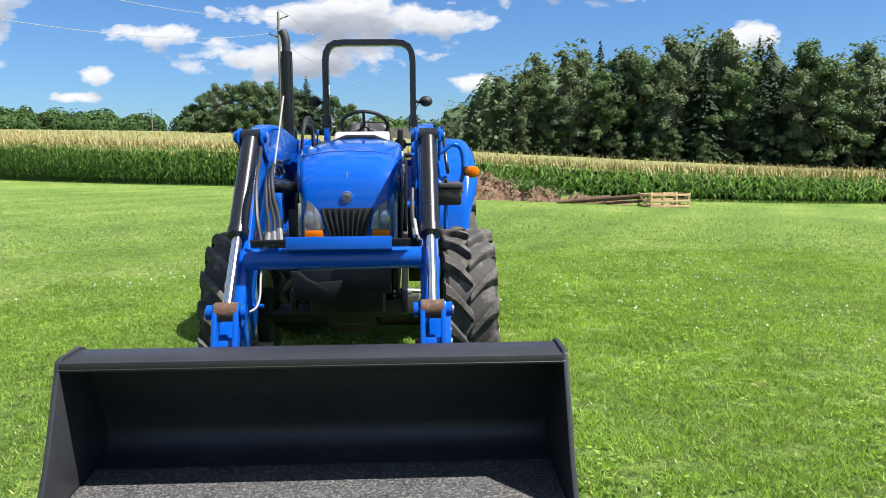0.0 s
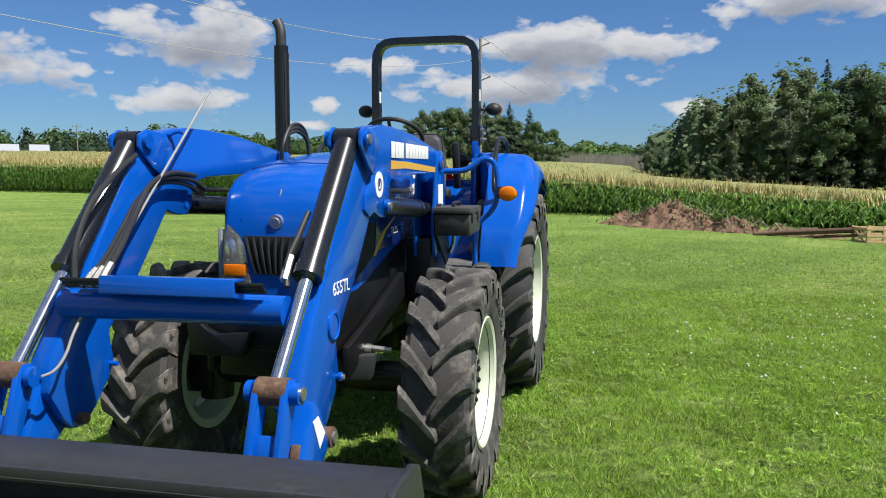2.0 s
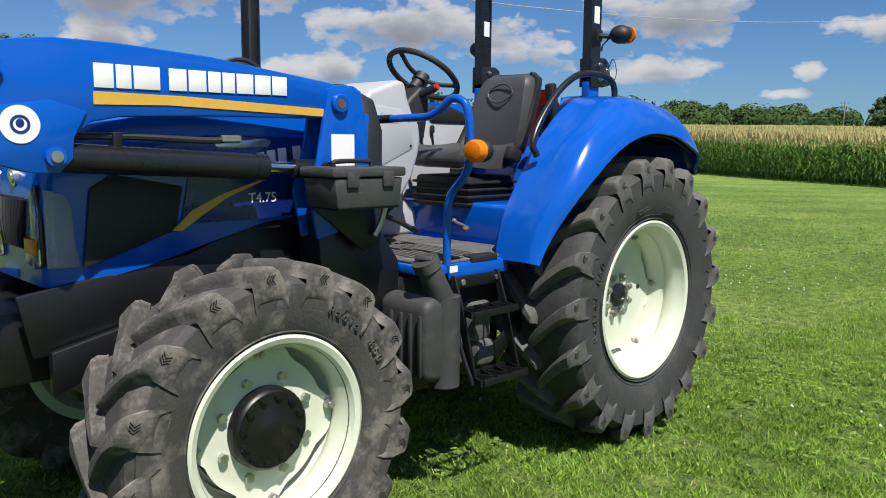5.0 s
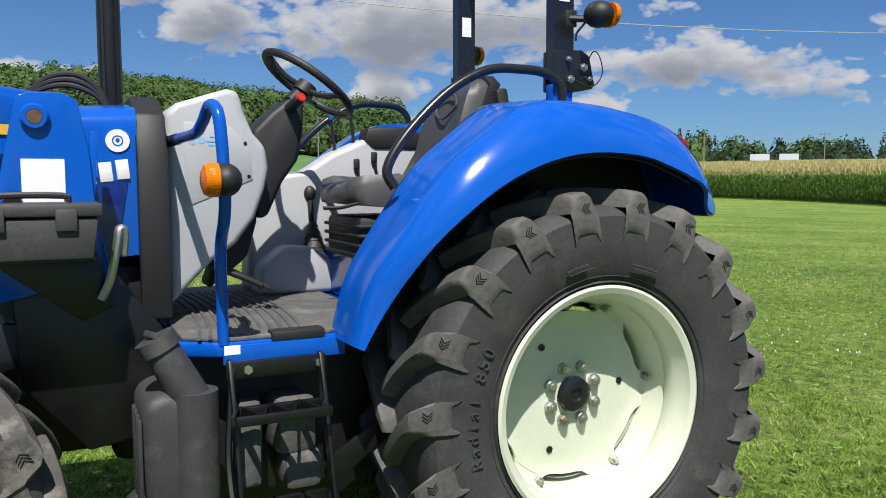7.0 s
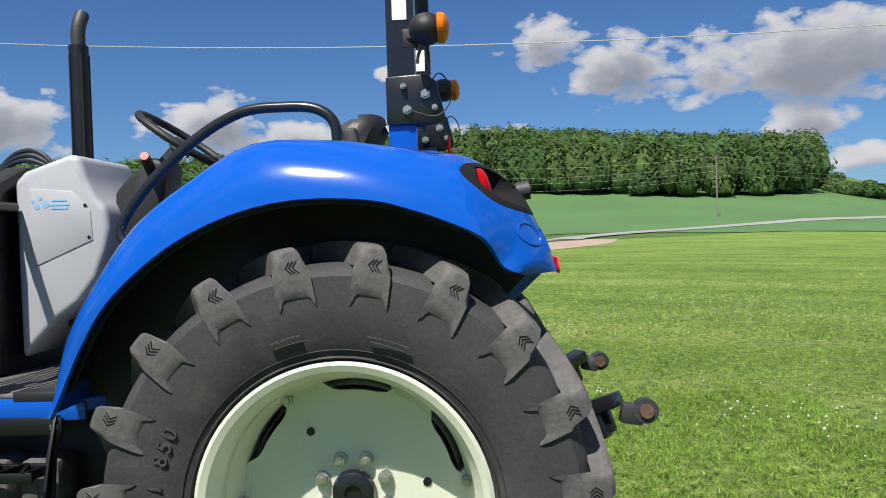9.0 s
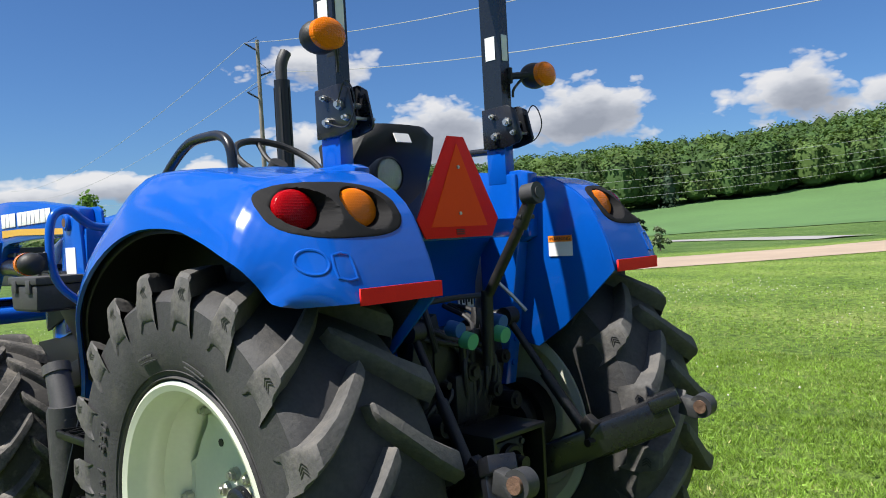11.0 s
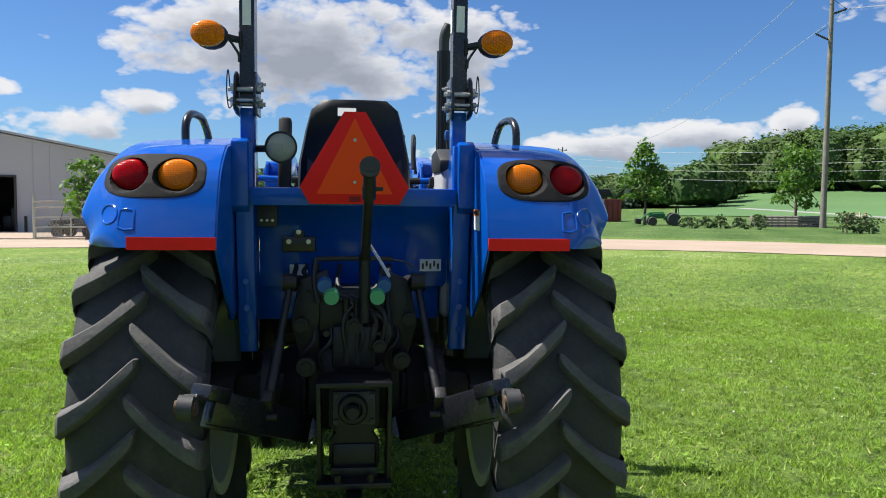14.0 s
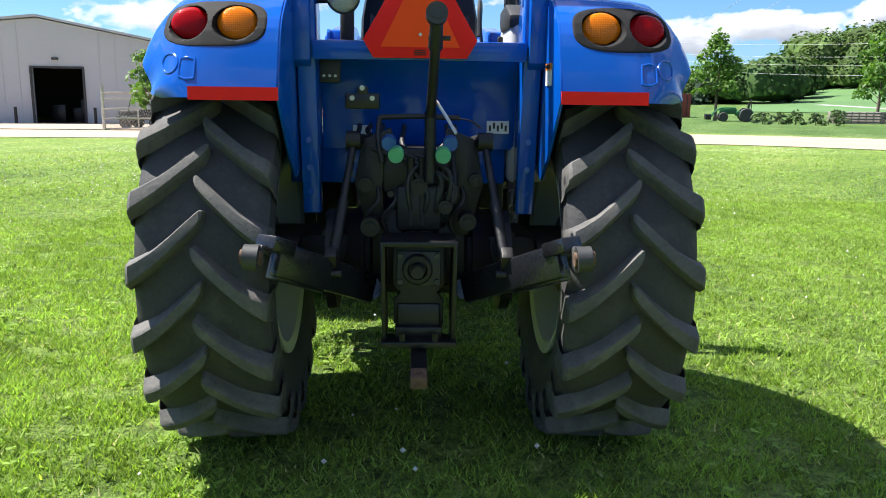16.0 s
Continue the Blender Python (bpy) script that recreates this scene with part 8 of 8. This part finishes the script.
def building():
    """Steel shed with the gable towards the lane and one open door."""
    b = thing("steel_shed", "large pale grey steel shed with an open dark doorway", "building", (-21.0, 45.6, -.95))
    b.rotation_euler = (0, 0, radians(7))
    w0, w1, eave, ridge, depth = -17.0, 8.6, 4.35, 6.15, 30.0
    mid = -1.0
    bm = bmesh.new()
    d0, d1, dh = -1.45, 1.35, 3.30
    t = .25
    # front wall in pieces round the doorway
    plate(bm, [(w0, 0), (d0, 0), (d0, dh), (d1, dh), (d1, 0), (w1, 0), (w1, eave), (mid, ridge), (w0, eave)], 0, t, "y")
    part("wall_front", bm, CLAD, b)
    for x in (w0, w1 - t):
        bm = bmesh.new()
        box(bm, (x + t / 2, depth / 2, eave / 2), (t, depth - .52, eave))
        part("wall_side", bm, CLAD, b)
    bm = bmesh.new()
    plate(bm, [(w0, 0), (w1, 0), (w1, eave), (mid, ridge), (w0, eave)], depth - t, depth, "y")
    part("wall_back", bm, CLAD, b)
    for a, c in (((w0 - .3, eave - .03), (mid, ridge + .06)), ((mid, ridge + .06), (w1 + .3, eave - .03))):
        bm = bmesh.new()
        plate(bm, [a, c, (c[0], c[1] + .14), (a[0], a[1] + .14)], -.25, depth + .25, "y")
        part("roof", bm, ROOF, b)
    for k in range(int((w1 - w0) / .9)):
        x = w0 + .45 + .9 * k
        if d0 - .1 < x < d1 + .1:
            continue
        bm = bmesh.new()
        top = eave + (ridge - eave) * (1 - abs(x - mid) / ((mid - w0) if x < mid else (w1 - mid)))
        box(bm, (x, -.012, top / 2), (.05, .024, top - .04))
        part("cladding_rib", bm, CLAD, b)
    bm = bmesh.new()
    for x in (d0 - .06, d1 + .06):
        box(bm, (x, -.03, dh / 2), (.12, .10, dh))
    box(bm, ((d0 + d1) / 2, -.03, dh + .06), (d1 - d0 + .24, .10, .12))
    part("door_frame", bm, WORN, b, "dark door frame")
    bm = bmesh.new()
    box(bm, ((d0 + d1) / 2, 5, .03), (5, 9.4, .06))
    part("floor", bm, WORN, b)
    bm = bmesh.new()
    box(bm, ((d0 + d1) / 2, 9.8, 2.2), (9, .1, 4.2))
    part("inner_wall", bm, DARKIN, b)
    for x, y, z in ((-.7, 2.4, .55), (.3, 3.0, .45), (.9, 2.6, .7)):
        bm = bmesh.new()
        box(bm, (x, y, z + .06), (.75, .8, z * 2), bev=.06)
        part("stored_box", bm, BLACK, b)
    bm = bmesh.new()
    box(bm, (-.1, -.12, dh + .55), (.35, .22, .14), bev=.02)
    part("wall_lamp", bm, WORN, b)
    bm = bmesh.new()
    box(bm, (-3.9, -.03, 2.25), (.35, .06, .35), bev=.02)
    part("vent", bm, WORN, b)
    bm = bmesh.new()
    box(bm, (5.2, -.02, 2.35), (1.25, .08, 1.0), bev=.01)
    part("window", bm, GLOSS, b, "dark window")
    for x in (-2.3, 2.1):
        bm = bmesh.new()
        rod(bm, (x, -.7, 0), (x, -.7, 1.05), .09, seg=12)
        part("bollard", bm, BLACK, b)


building()
APRON = []
bm = bmesh.new()
rows = []
for i in range(13):
    x = -44 + 3.0 * i
    rows.append([(x, y, ground_z(x, y) + .045) for y in (34.5, 37, 40, 43, 45.9)])
skin(bm, rows)
tagged(part("pavement", bm, GRAVEL, None, "pale gravel yard in front of the shed"), "", "yard", kind="structure")

fence = thing("wire_fence", "galvanised chain-link fence with an open gate", "fence", (0, 0, 0))
FENCE = [(-14.2, 34.2), (-13.3, 36.2), (-11.0, 38.4), (-8.0, 40.5), (-3.5, 44), (2, 48)]
for k, (x, y) in enumerate(FENCE):
    bm = bmesh.new()
    rod(bm, (x, y, ground_z(x, y) - .1), (x, y, ground_z(x, y) + (2.05 if k == 0 else 1.75)), .075 if k == 0 else .04, seg=12)
    part("post", bm, STEEL, fence)
for (a, b) in zip(FENCE, FENCE[1:]):
    za, zb = ground_z(*a), ground_z(*b)
    for h in (.08, 1.70):
        bm = bmesh.new()
        rod(bm, (*a, za + h), (*b, zb + h), .025, seg=8)
        part("rail", bm, STEEL, fence)
    n = 26
    bm = bmesh.new()
    for i in range(-6, n):
        for up in (0, 1):
            f0, f1 = max(0, i / n), min(1, (i + 6) / n)
            h0, h1 = (0 if i >= 0 else -i / 6), (1 if i + 6 <= n else (n - i) / 6)
            if up:
                h0, h1 = 1 - h0, 1 - h1
            p = Vector((a[0] + (b[0] - a[0]) * f0, a[1] + (b[1] - a[1]) * f0, za + .08 + 1.62 * h0))
            q = Vector((a[0] + (b[0] - a[0]) * f1, a[1] + (b[1] - a[1]) * f1, zb + .08 + 1.62 * h1))
            rod(bm, p, q, .006, seg=4)
    tagged(part("mesh", bm, STEEL, fence), kind="stuff")
gate = [(-14.2, 34.1), (-11.6, 35.4)]
for h in (.55, 1.0, 1.45, 1.72):
    bm = bmesh.new()
    rod(bm, (gate[0][0], gate[0][1], ground_z(*gate[0]) + h), (gate[1][0], gate[1][1], ground_z(*gate[1]) + h), .035, seg=8)
    part("gate_rail", bm, STEEL, fence)


def small_wheel(bm, x, y, z, r, w):
    turned(bm, [(r * .5, -w / 2), (r * .9, -w / 2), (r, -w * .3), (r, w * .3), (r * .9, w / 2), (r * .5, w / 2)], x, y, z, 20)


def utility_vehicle(at, turn):
    u = thing("utility_vehicle", "grey utility vehicle with a dump bed", "utility vehicle", at)
    u.rotation_euler = (0, 0, radians(turn))
    bm = bmesh.new()
    box(bm, (0, -.55, .78), (1.3, 1.2, .35), bev=.05)
    box(bm, (0, .95, .72), (1.2, .7, .35), bev=.10)
    box(bm, (0, .2, .55), (1.2, 2.4, .2), bev=.04)
    part("body", bm, WORN, u)
    bm = bmesh.new()
    for x in (-.6, .6):
        tube(bm, [(x, .75, .8), (x, .45, 1.62), (x, -.15, 1.70), (x, -.2, .8)], .03, 8, 3)
    box(bm, (0, .15, 1.70), (1.3, .75, .05), bev=.02)
    part("roof_frame", bm, BLACK, u)
    for x in (-.58, .58):
        for y in (-.65, .9):
            bm = bmesh.new()
            small_wheel(bm, x, y, .32, .32, .25)
            part("wheel", bm, RUBBER, u)


x, y = -13.2, 37.4
utility_vehicle((x, y, ground_z(x, y)), 80)


def red_mower(at, turn, sc, label):
    m = thing("red_implement", label, "farm implement", at, "red implements in the yard")
    m.rotation_euler = (0, 0, radians(turn))
    m.scale = (sc, sc, sc)
    bm = bmesh.new()
    box(bm, (0, 0, .34), (1.6, .9, .22), bev=.05)
    box(bm, (-.3, .1, .62), (.5, .5, .4), bev=.06)
    part("deck", bm, REDPAINT, m)
    bm = bmesh.new()
    tube(bm, [(-.5, .1, .5), (-.3, .55, 1.05), (0, .75, 1.15), (.3, .55, 1.05), (.5, .1, .5)], .045, 8, 4)
    part("frame", bm, REDPAINT, m)
    for s in (-1, 1):
        bm = bmesh.new()
        small_wheel(bm, s * .7, -.5, .24, .24, .16)
        part("wheel", bm, RUBBER, m)
    bm = bmesh.new()
    rod(bm, (0, .4, .5), (0, 1.2, .35), .04, seg=8)
    part("drawbar", bm, BLACK, m)


rr = random.Random(4)
for (x, y) in ((-11.6, 40.8), (-10.4, 41.6), (-9.0, 42.2), (-7.4, 43.5), (-5.8, 44.2), (-4.0, 46.0), (-2.2, 47.0), (-9.8, 44.0), (-7.0, 46.0)):
    red_mower((x, y, ground_z(x, y)), rr.uniform(0, 360), rr.uniform(.75, 1.0), "red painted farm implement parked behind the fence")


def pickup_front(at, turn, label, name="white_truck"):
    """A straight-bonnet work truck seen from the front."""
    t = thing(name, label, "truck", at, "white trucks in the yard")
    t.rotation_euler = (0, 0, radians(turn))
    white = WHITE
    bm = bmesh.new()
    box(bm, (0, -1.2, 1.05), (1.85, 1.6, .75), bev=.15)
    box(bm, (0, .1, 1.45), (2.0, 1.6, 1.5), bev=.2)
    box(bm, (0, 2.6, 1.5), (2.1, 3.4, 1.7), bev=.06)
    part("cab", bm, white, t)
    bm = bmesh.new()
    plate(bm, [(-.85, 1.55), (.85, 1.55), (.75, 2.08), (-.75, 2.08)], -.74, -.70, "y", .01)
    part("windscreen", bm, GLOSS, t)
    bm = bmesh.new()
    box(bm, (0, -2.02, 1.05), (1.0, .05, .5), bev=.02)
    part("grille", bm, BLACK, t)
    bm = bmesh.new()
    box(bm, (0, -2.08, .60), (2.0, .14, .25), bev=.04)
    part("bumper", bm, CHROME, t)
    for s in (-1, 1):
        bm = bmesh.new()
        box(bm, (s * .72, -2.0, 1.0), (.3, .06, .25), bev=.02)
        part("headlight", bm, CLEAR, t)
        for y in (-1.3, 2.8):
            bm = bmesh.new()
            small_wheel(bm, s * .88, y, .45, .45, .28)
            part("wheel", bm, RUBBER, t)
        bm = bmesh.new()
        box(bm, (s * 1.12, -.5, 1.75), (.12, .08, .35), bev=.02)
        part("mirror", bm, BLACK, t)
    bm = bmesh.new()
    rod(bm, (-.95, 1.0, 1.4), (-.95, 1.0, 2.9), .07, seg=10)
    part("exhaust_stack", bm, CHROME, t)


for (x, y) in ((-6.5, 99), (-3.7, 101), (-10.5, 97)):
    pickup_front((x, y, ground_z(x, y)), 5, "white work truck parked at the back of the yard")
x, y = -7.0, 69
imp = thing("orange_implement", "orange and black field implement on a long red bar", "farm implement", (x, y, ground_z(x, y)))
bm = bmesh.new()
box(bm, (1.2, 0, .75), (.9, .7, 1.4), (0, 8, 0), .08)
part("hopper", bm, ORANGE_S, imp)
bm = bmesh.new()
box(bm, (-.8, 0, .75), (1.2, .7, 1.3), bev=.08)
rod(bm, (-1.9, 0, .1), (-1.5, 0, 1.5), .07)
part("frame", bm, BLACK, imp)
bm = bmesh.new()
box(bm, (.3, -.5, .14), (7.0, .22, .16), bev=.03)
part("bar", bm, REDPAINT, imp)
for s in (-1, 1):
    bm = bmesh.new()
    small_wheel(bm, s * .55, .4, .35, .35, .2)
    part("wheel", bm, RUBBER, imp)

cont = thing("storage_container", "tan storage container with a dark red end", "container", (22.5, 69.0, ground_z(22.5, 69.0)))
cont.rotation_euler = (0, 0, radians(3))
TAN = material("tan_container", (.42, .35, .28), .6, vary=.08)
DKRED = material("dark_red_container", (.22, .035, .03), .6, vary=.1)
bm = bmesh.new()
box(bm, (-3.2, 0, 1.05), (7.4, 2.4, 2.1), bev=.03)
body = part("body", bm, TAN, cont)
for k in range(18):
    bm = bmesh.new()
    box(bm, (-6.6 + .4 * k, -1.215, 1.05), (.18, .03, 1.85), bev=.008)
    part("rib", bm, TAN, body)
bm = bmesh.new()
box(bm, (1.35, .1, 1.05), (1.7, 2.5, 2.1), bev=.03)
end = part("end_unit", bm, DKRED, cont)
for k in range(3):
    bm = bmesh.new()
    box(bm, (.85 + .5 * k, -1.17, 1.05), (.05, .05, 1.9))
    part("locking_bar", bm, WORN, end)
bm = bmesh.new()
plate(bm, [(-7.4, 2.3), (1.5, 2.3), (1.2, 3.0), (-6.8, 3.1)], -.8, .6, "y", .05)
part("stacked_load", bm, BLACK, cont)


def far_tractor(at, turn):
    t = thing("small_tractor", "small green tractor with loader parked on the grass", "tractor", at)
    t.rotation_euler = (0, 0, radians(turn))
    gr = material("green_paint", (.02, .12, .04), .4, vary=.1)
    bm = bmesh.new()
    box(bm, (0, .7, .75), (.55, 1.2, .4), bev=.06)
    box(bm, (0, -.35, .6), (.6, 1.0, .35), bev=.04)
    part("body", bm, gr, t)
    bm = bmesh.new()
    box(bm, (0, -.5, .95), (.45, .45, .12), bev=.03)
    box(bm, (0, -.72, 1.15), (.45, .1, .4), bev=.03)
    part("seat", bm, BLACK, t)
    bm = bmesh.new()
    tube(bm, [(-.4, -.85, .6), (-.4, -.85, 1.5), (.4, -.85, 1.5), (.4, -.85, .6)], .035, 8, 2)
    part("roll_bar", bm, BLACK, t)
    for s in (-1, 1):
        for y, r in ((-.55, .5), (1.05, .34)):
            bm = bmesh.new()
            small_wheel(bm, s * .6, y, r, r, .28)
            part("wheel", bm, RUBBER, t)
        bm = bmesh.new()
        tube(bm, [(s * .38, .2, 1.0), (s * .38, 1.3, .95), (s * .38, 1.9, .35)], .05, 8, 3)
        part("loader_arm", bm, gr, t)
    bm = bmesh.new()
    box(bm, (0, 2.1, .32), (1.4, .4, .4), bev=.05)
    part("bucket", bm, BLACK, t)


x, y = 24.0, 55.6
far_tractor((x, y, ground_z(x, y)), 75)
rack = thing("timber_rack", "dark timber rack stacked with old rails", "rack", (32.0, 52.2, ground_z(32, 52.2)))
for k in range(11):
    bm = bmesh.new()
    box(bm, (-2.6 + .52 * k, 0, .40), (.09, .9, .85), (0, 0, 12), .01)
    part("upright", bm, WOOD, rack)
for z in (.12, .32, .52, .72):
    bm = bmesh.new()
    box(bm, (0, -.45, z), (5.6, .07, .11), bev=.01)
    part("rail", bm, WOOD, rack)
for k, (x, y) in enumerate(((36.5, 51.0), (39.5, 50.0), (42.5, 49.0))):
    hb = thing("rusty_implement", "rusty brown farm implement standing in the grass", "farm implement", (x, y, ground_z(x, y)), "rusty implements")
    bm = bmesh.new()
    box(bm, (0, 0, .5), (1.6, .8, .5), (0, 6, 20 * k), .05)
    part("frame", bm, RUST, hb)
    bm = bmesh.new()
    for j in range(4):
        rod(bm, (-.7 + .45 * j, -.3, .2), (-.4 + .45 * j, .2, 1.1), .05, seg=8)
    part("tines", bm, REDPAINT, hb)


def suv(at, turn):
    c = thing("white_suv", "white sport utility vehicle on the far road", "car", at)
    c.rotation_euler = (0, 0, radians(turn))
    bm = bmesh.new()
    plate(bm, [(-2.45, .45), (2.45, .45), (2.5, .95), (1.15, 1.12), (.55, 1.80), (-2.3, 1.80), (-2.5, 1.1)], -.95, .95, "x", .10, 3)
    part("body", bm, WHITE, c)
    bm = bmesh.new()
    plate(bm, [(1.0, 1.16), (.50, 1.70), (-2.2, 1.70), (-2.3, 1.18)], -.965, .965, "x", .02)
    part("side_glass", bm, GLOSS, c)
    bm = bmesh.new()
    plate(bm, [(-.78, 1.18), (.78, 1.18), (.66, 1.72), (-.66, 1.72)], .86, .90, "y", .01)
    ws = part("windscreen", bm, GLOSS, c)
    bm = bmesh.new()
    box(bm, (0, 2.50, .78), (1.3, .06, .28), bev=.02)
    part("grille", bm, BLACK, c)
    bm = bmesh.new()
    box(bm, (.0, -.4, 1.86), (.9, .25, .12), bev=.03)
    part("roof_lamp", bm, AMBER, c)
    for s in (-1, 1):
        bm = bmesh.new()
        box(bm, (s * .78, 2.48, .90), (.32, .08, .16), bev=.02)
        part("headlight", bm, CLEAR, c)
        for y in (-1.5, 1.55):
            bm = bmesh.new()
            small_wheel(bm, s * .84, y, .40, .40, .26)
            part("wheel", bm, RUBBER, c)


x, y, z = polar(2.75, 93, (-2.6, -.8))
suv((x, y, z + .08), 200)
for az, d in ((-47.6, 190), (-49.4, 196)):
    x, y, z = polar(az, d, (-2.8, 1.5))
    hs = thing("white_farmhouse", "low white farm building beyond the corn", "house", (x, y, z - .2), "far farm buildings")
    hs.rotation_euler = (0, 0, radians(az + 90))
    bm = bmesh.new()
    box(bm, (0, 0, 1.4), (3.6, 5, 2.8))
    part("wall", bm, WHITE, hs)
    bm = bmesh.new()
    plate(bm, [(-2.9, 2.7), (2.9, 2.7), (0, 4.2)], -2.0, 2.0, "x")
    part("roof", bm, ROOF, hs)

x, y, z = polar(-38.5, 172, (-2.9, 1))
hs = thing("grey_farmhouse", "grey low farmhouse with a gabled roof beyond the corn", "house", (x, y, 4.0))
hs.rotation_euler = (0, 0, radians(-38.5 + 90))
bm = bmesh.new()
box(bm, (0, 0, -.2), (10.6, 6, 4.4))
part("wall", bm, CLAD, hs)
bm = bmesh.new()
plate(bm, [(-3.4, 1.8), (3.4, 1.8), (0, 3.6)], -5.7, 5.7, "x")
part("roof", bm, ROOF, hs)
for x0 in (-3.0, 1.8):
    bm = bmesh.new()
    plate(bm, [(x0 - 1.5, 1.6), (x0 + 1.5, 1.6), (x0, 3.1)], -3.6, 0, "y")
    part("gable", bm, CLAD, hs)
for x0 in (-3.9, -1.6, .6, 2.6, 4.2):
    bm = bmesh.new()
    box(bm, (x0, -3.02, .9), (.9, .08, 1.0))
    part("window", bm, GLOSS, hs)

# young trees and the row of bushes along the lane
broad_tree("maple_sapling", "young bright green maple with a rounded crown", 51, 6.3, 5.2, 1900, .17, LEAF3, (23.4, 58.4, ground_z(23.4, 58.4)), .24, 13, "lane saplings")
broad_tree("maple_sapling", "young bright green maple with a rounded crown", 52, 6.1, 5.6, 1900, .17, LEAF3, (33.4, 53.6, ground_z(33.4, 53.6)), .20, 13, "lane saplings")
broad_tree("maple_sapling", "small bright green maple with a thin open crown", 53, 3.7, 3.2, 800, .13, LEAF3, (-11.6, 33.2, ground_z(-11.6, 33.2)), .22, 9, "lane saplings")
broad_tree("maple_sapling", "young bright green maple in front of the yard", 54, 5.4, 4.6, 1500, .16, LEAF3, (-1.2, 52.0, ground_z(-1.2, 52.0)), .2, 11, "lane saplings")
broad_tree("maple_sapling", "young bright green maple in front of the yard", 55, 5.6, 4.6, 1500, .16, LEAF3, (2.0, 66.0, ground_z(2.0, 66.0)), .2, 11, "lane saplings")
rb = random.Random(3)
for k, (az, d, h, kind) in enumerate(((46.6, 54, 2.4, 0), (46.1, 55, 2.1, 1), (48.5, 58, 1.5, 0), (49.8, 62, 1.5, 0), (51.8, 66, 1.4, 0), (44.8, 53, 1.3, 0), (43.1, 51.5, 2.2, 1), (43.7, 51, 1.4, 0), (42.4, 51, 1.3, 0),
                                      (40.9, 50, 1.2, 0), (39.9, 49.5, 1.3, 0), (37.3, 48.5, 2.1, 1), (38.1, 48, 1.4, 0), (36.8, 47, 1.2, 0), (35.4, 46, 1.2, 0), (34.2, 46, 1.3, 0), (32.6, 45, 1.4, 0), (31.0, 45, 1.9, 1), (29.6, 44, 1.3, 0))):
    at = polar(az, d, (-.8, -2.7))
    if kind:
        broad_tree("young_pine", "small bushy dark young pine in the roadside row", 70 + k, h, h * .80, 800, .10, NEEDLE, at, .04, 9, "roadside row")
    else:
        broad_tree("roadside_bush", "low green-brown bush in the roadside row", 90 + k, h, h * .95, 420, .10, LEAF2, at, .02, 7, "roadside row")
for k, (az, d, h) in enumerate(((66.2, 56, .8), (65.2, 57, .7), (64.2, 57, .8), (63.0, 56, .7), (61.8, 55, .9), (56.5, 50, 1.2), (55.2, 50, 1.0))):
    broad_tree("low_shrub", "low green shrub on the verge beyond the lane", 120 + k, h, h * 2.0, 300, .10, LEAF, polar(az, d, (0, -3.2)), .0, 7, "verge shrubs")
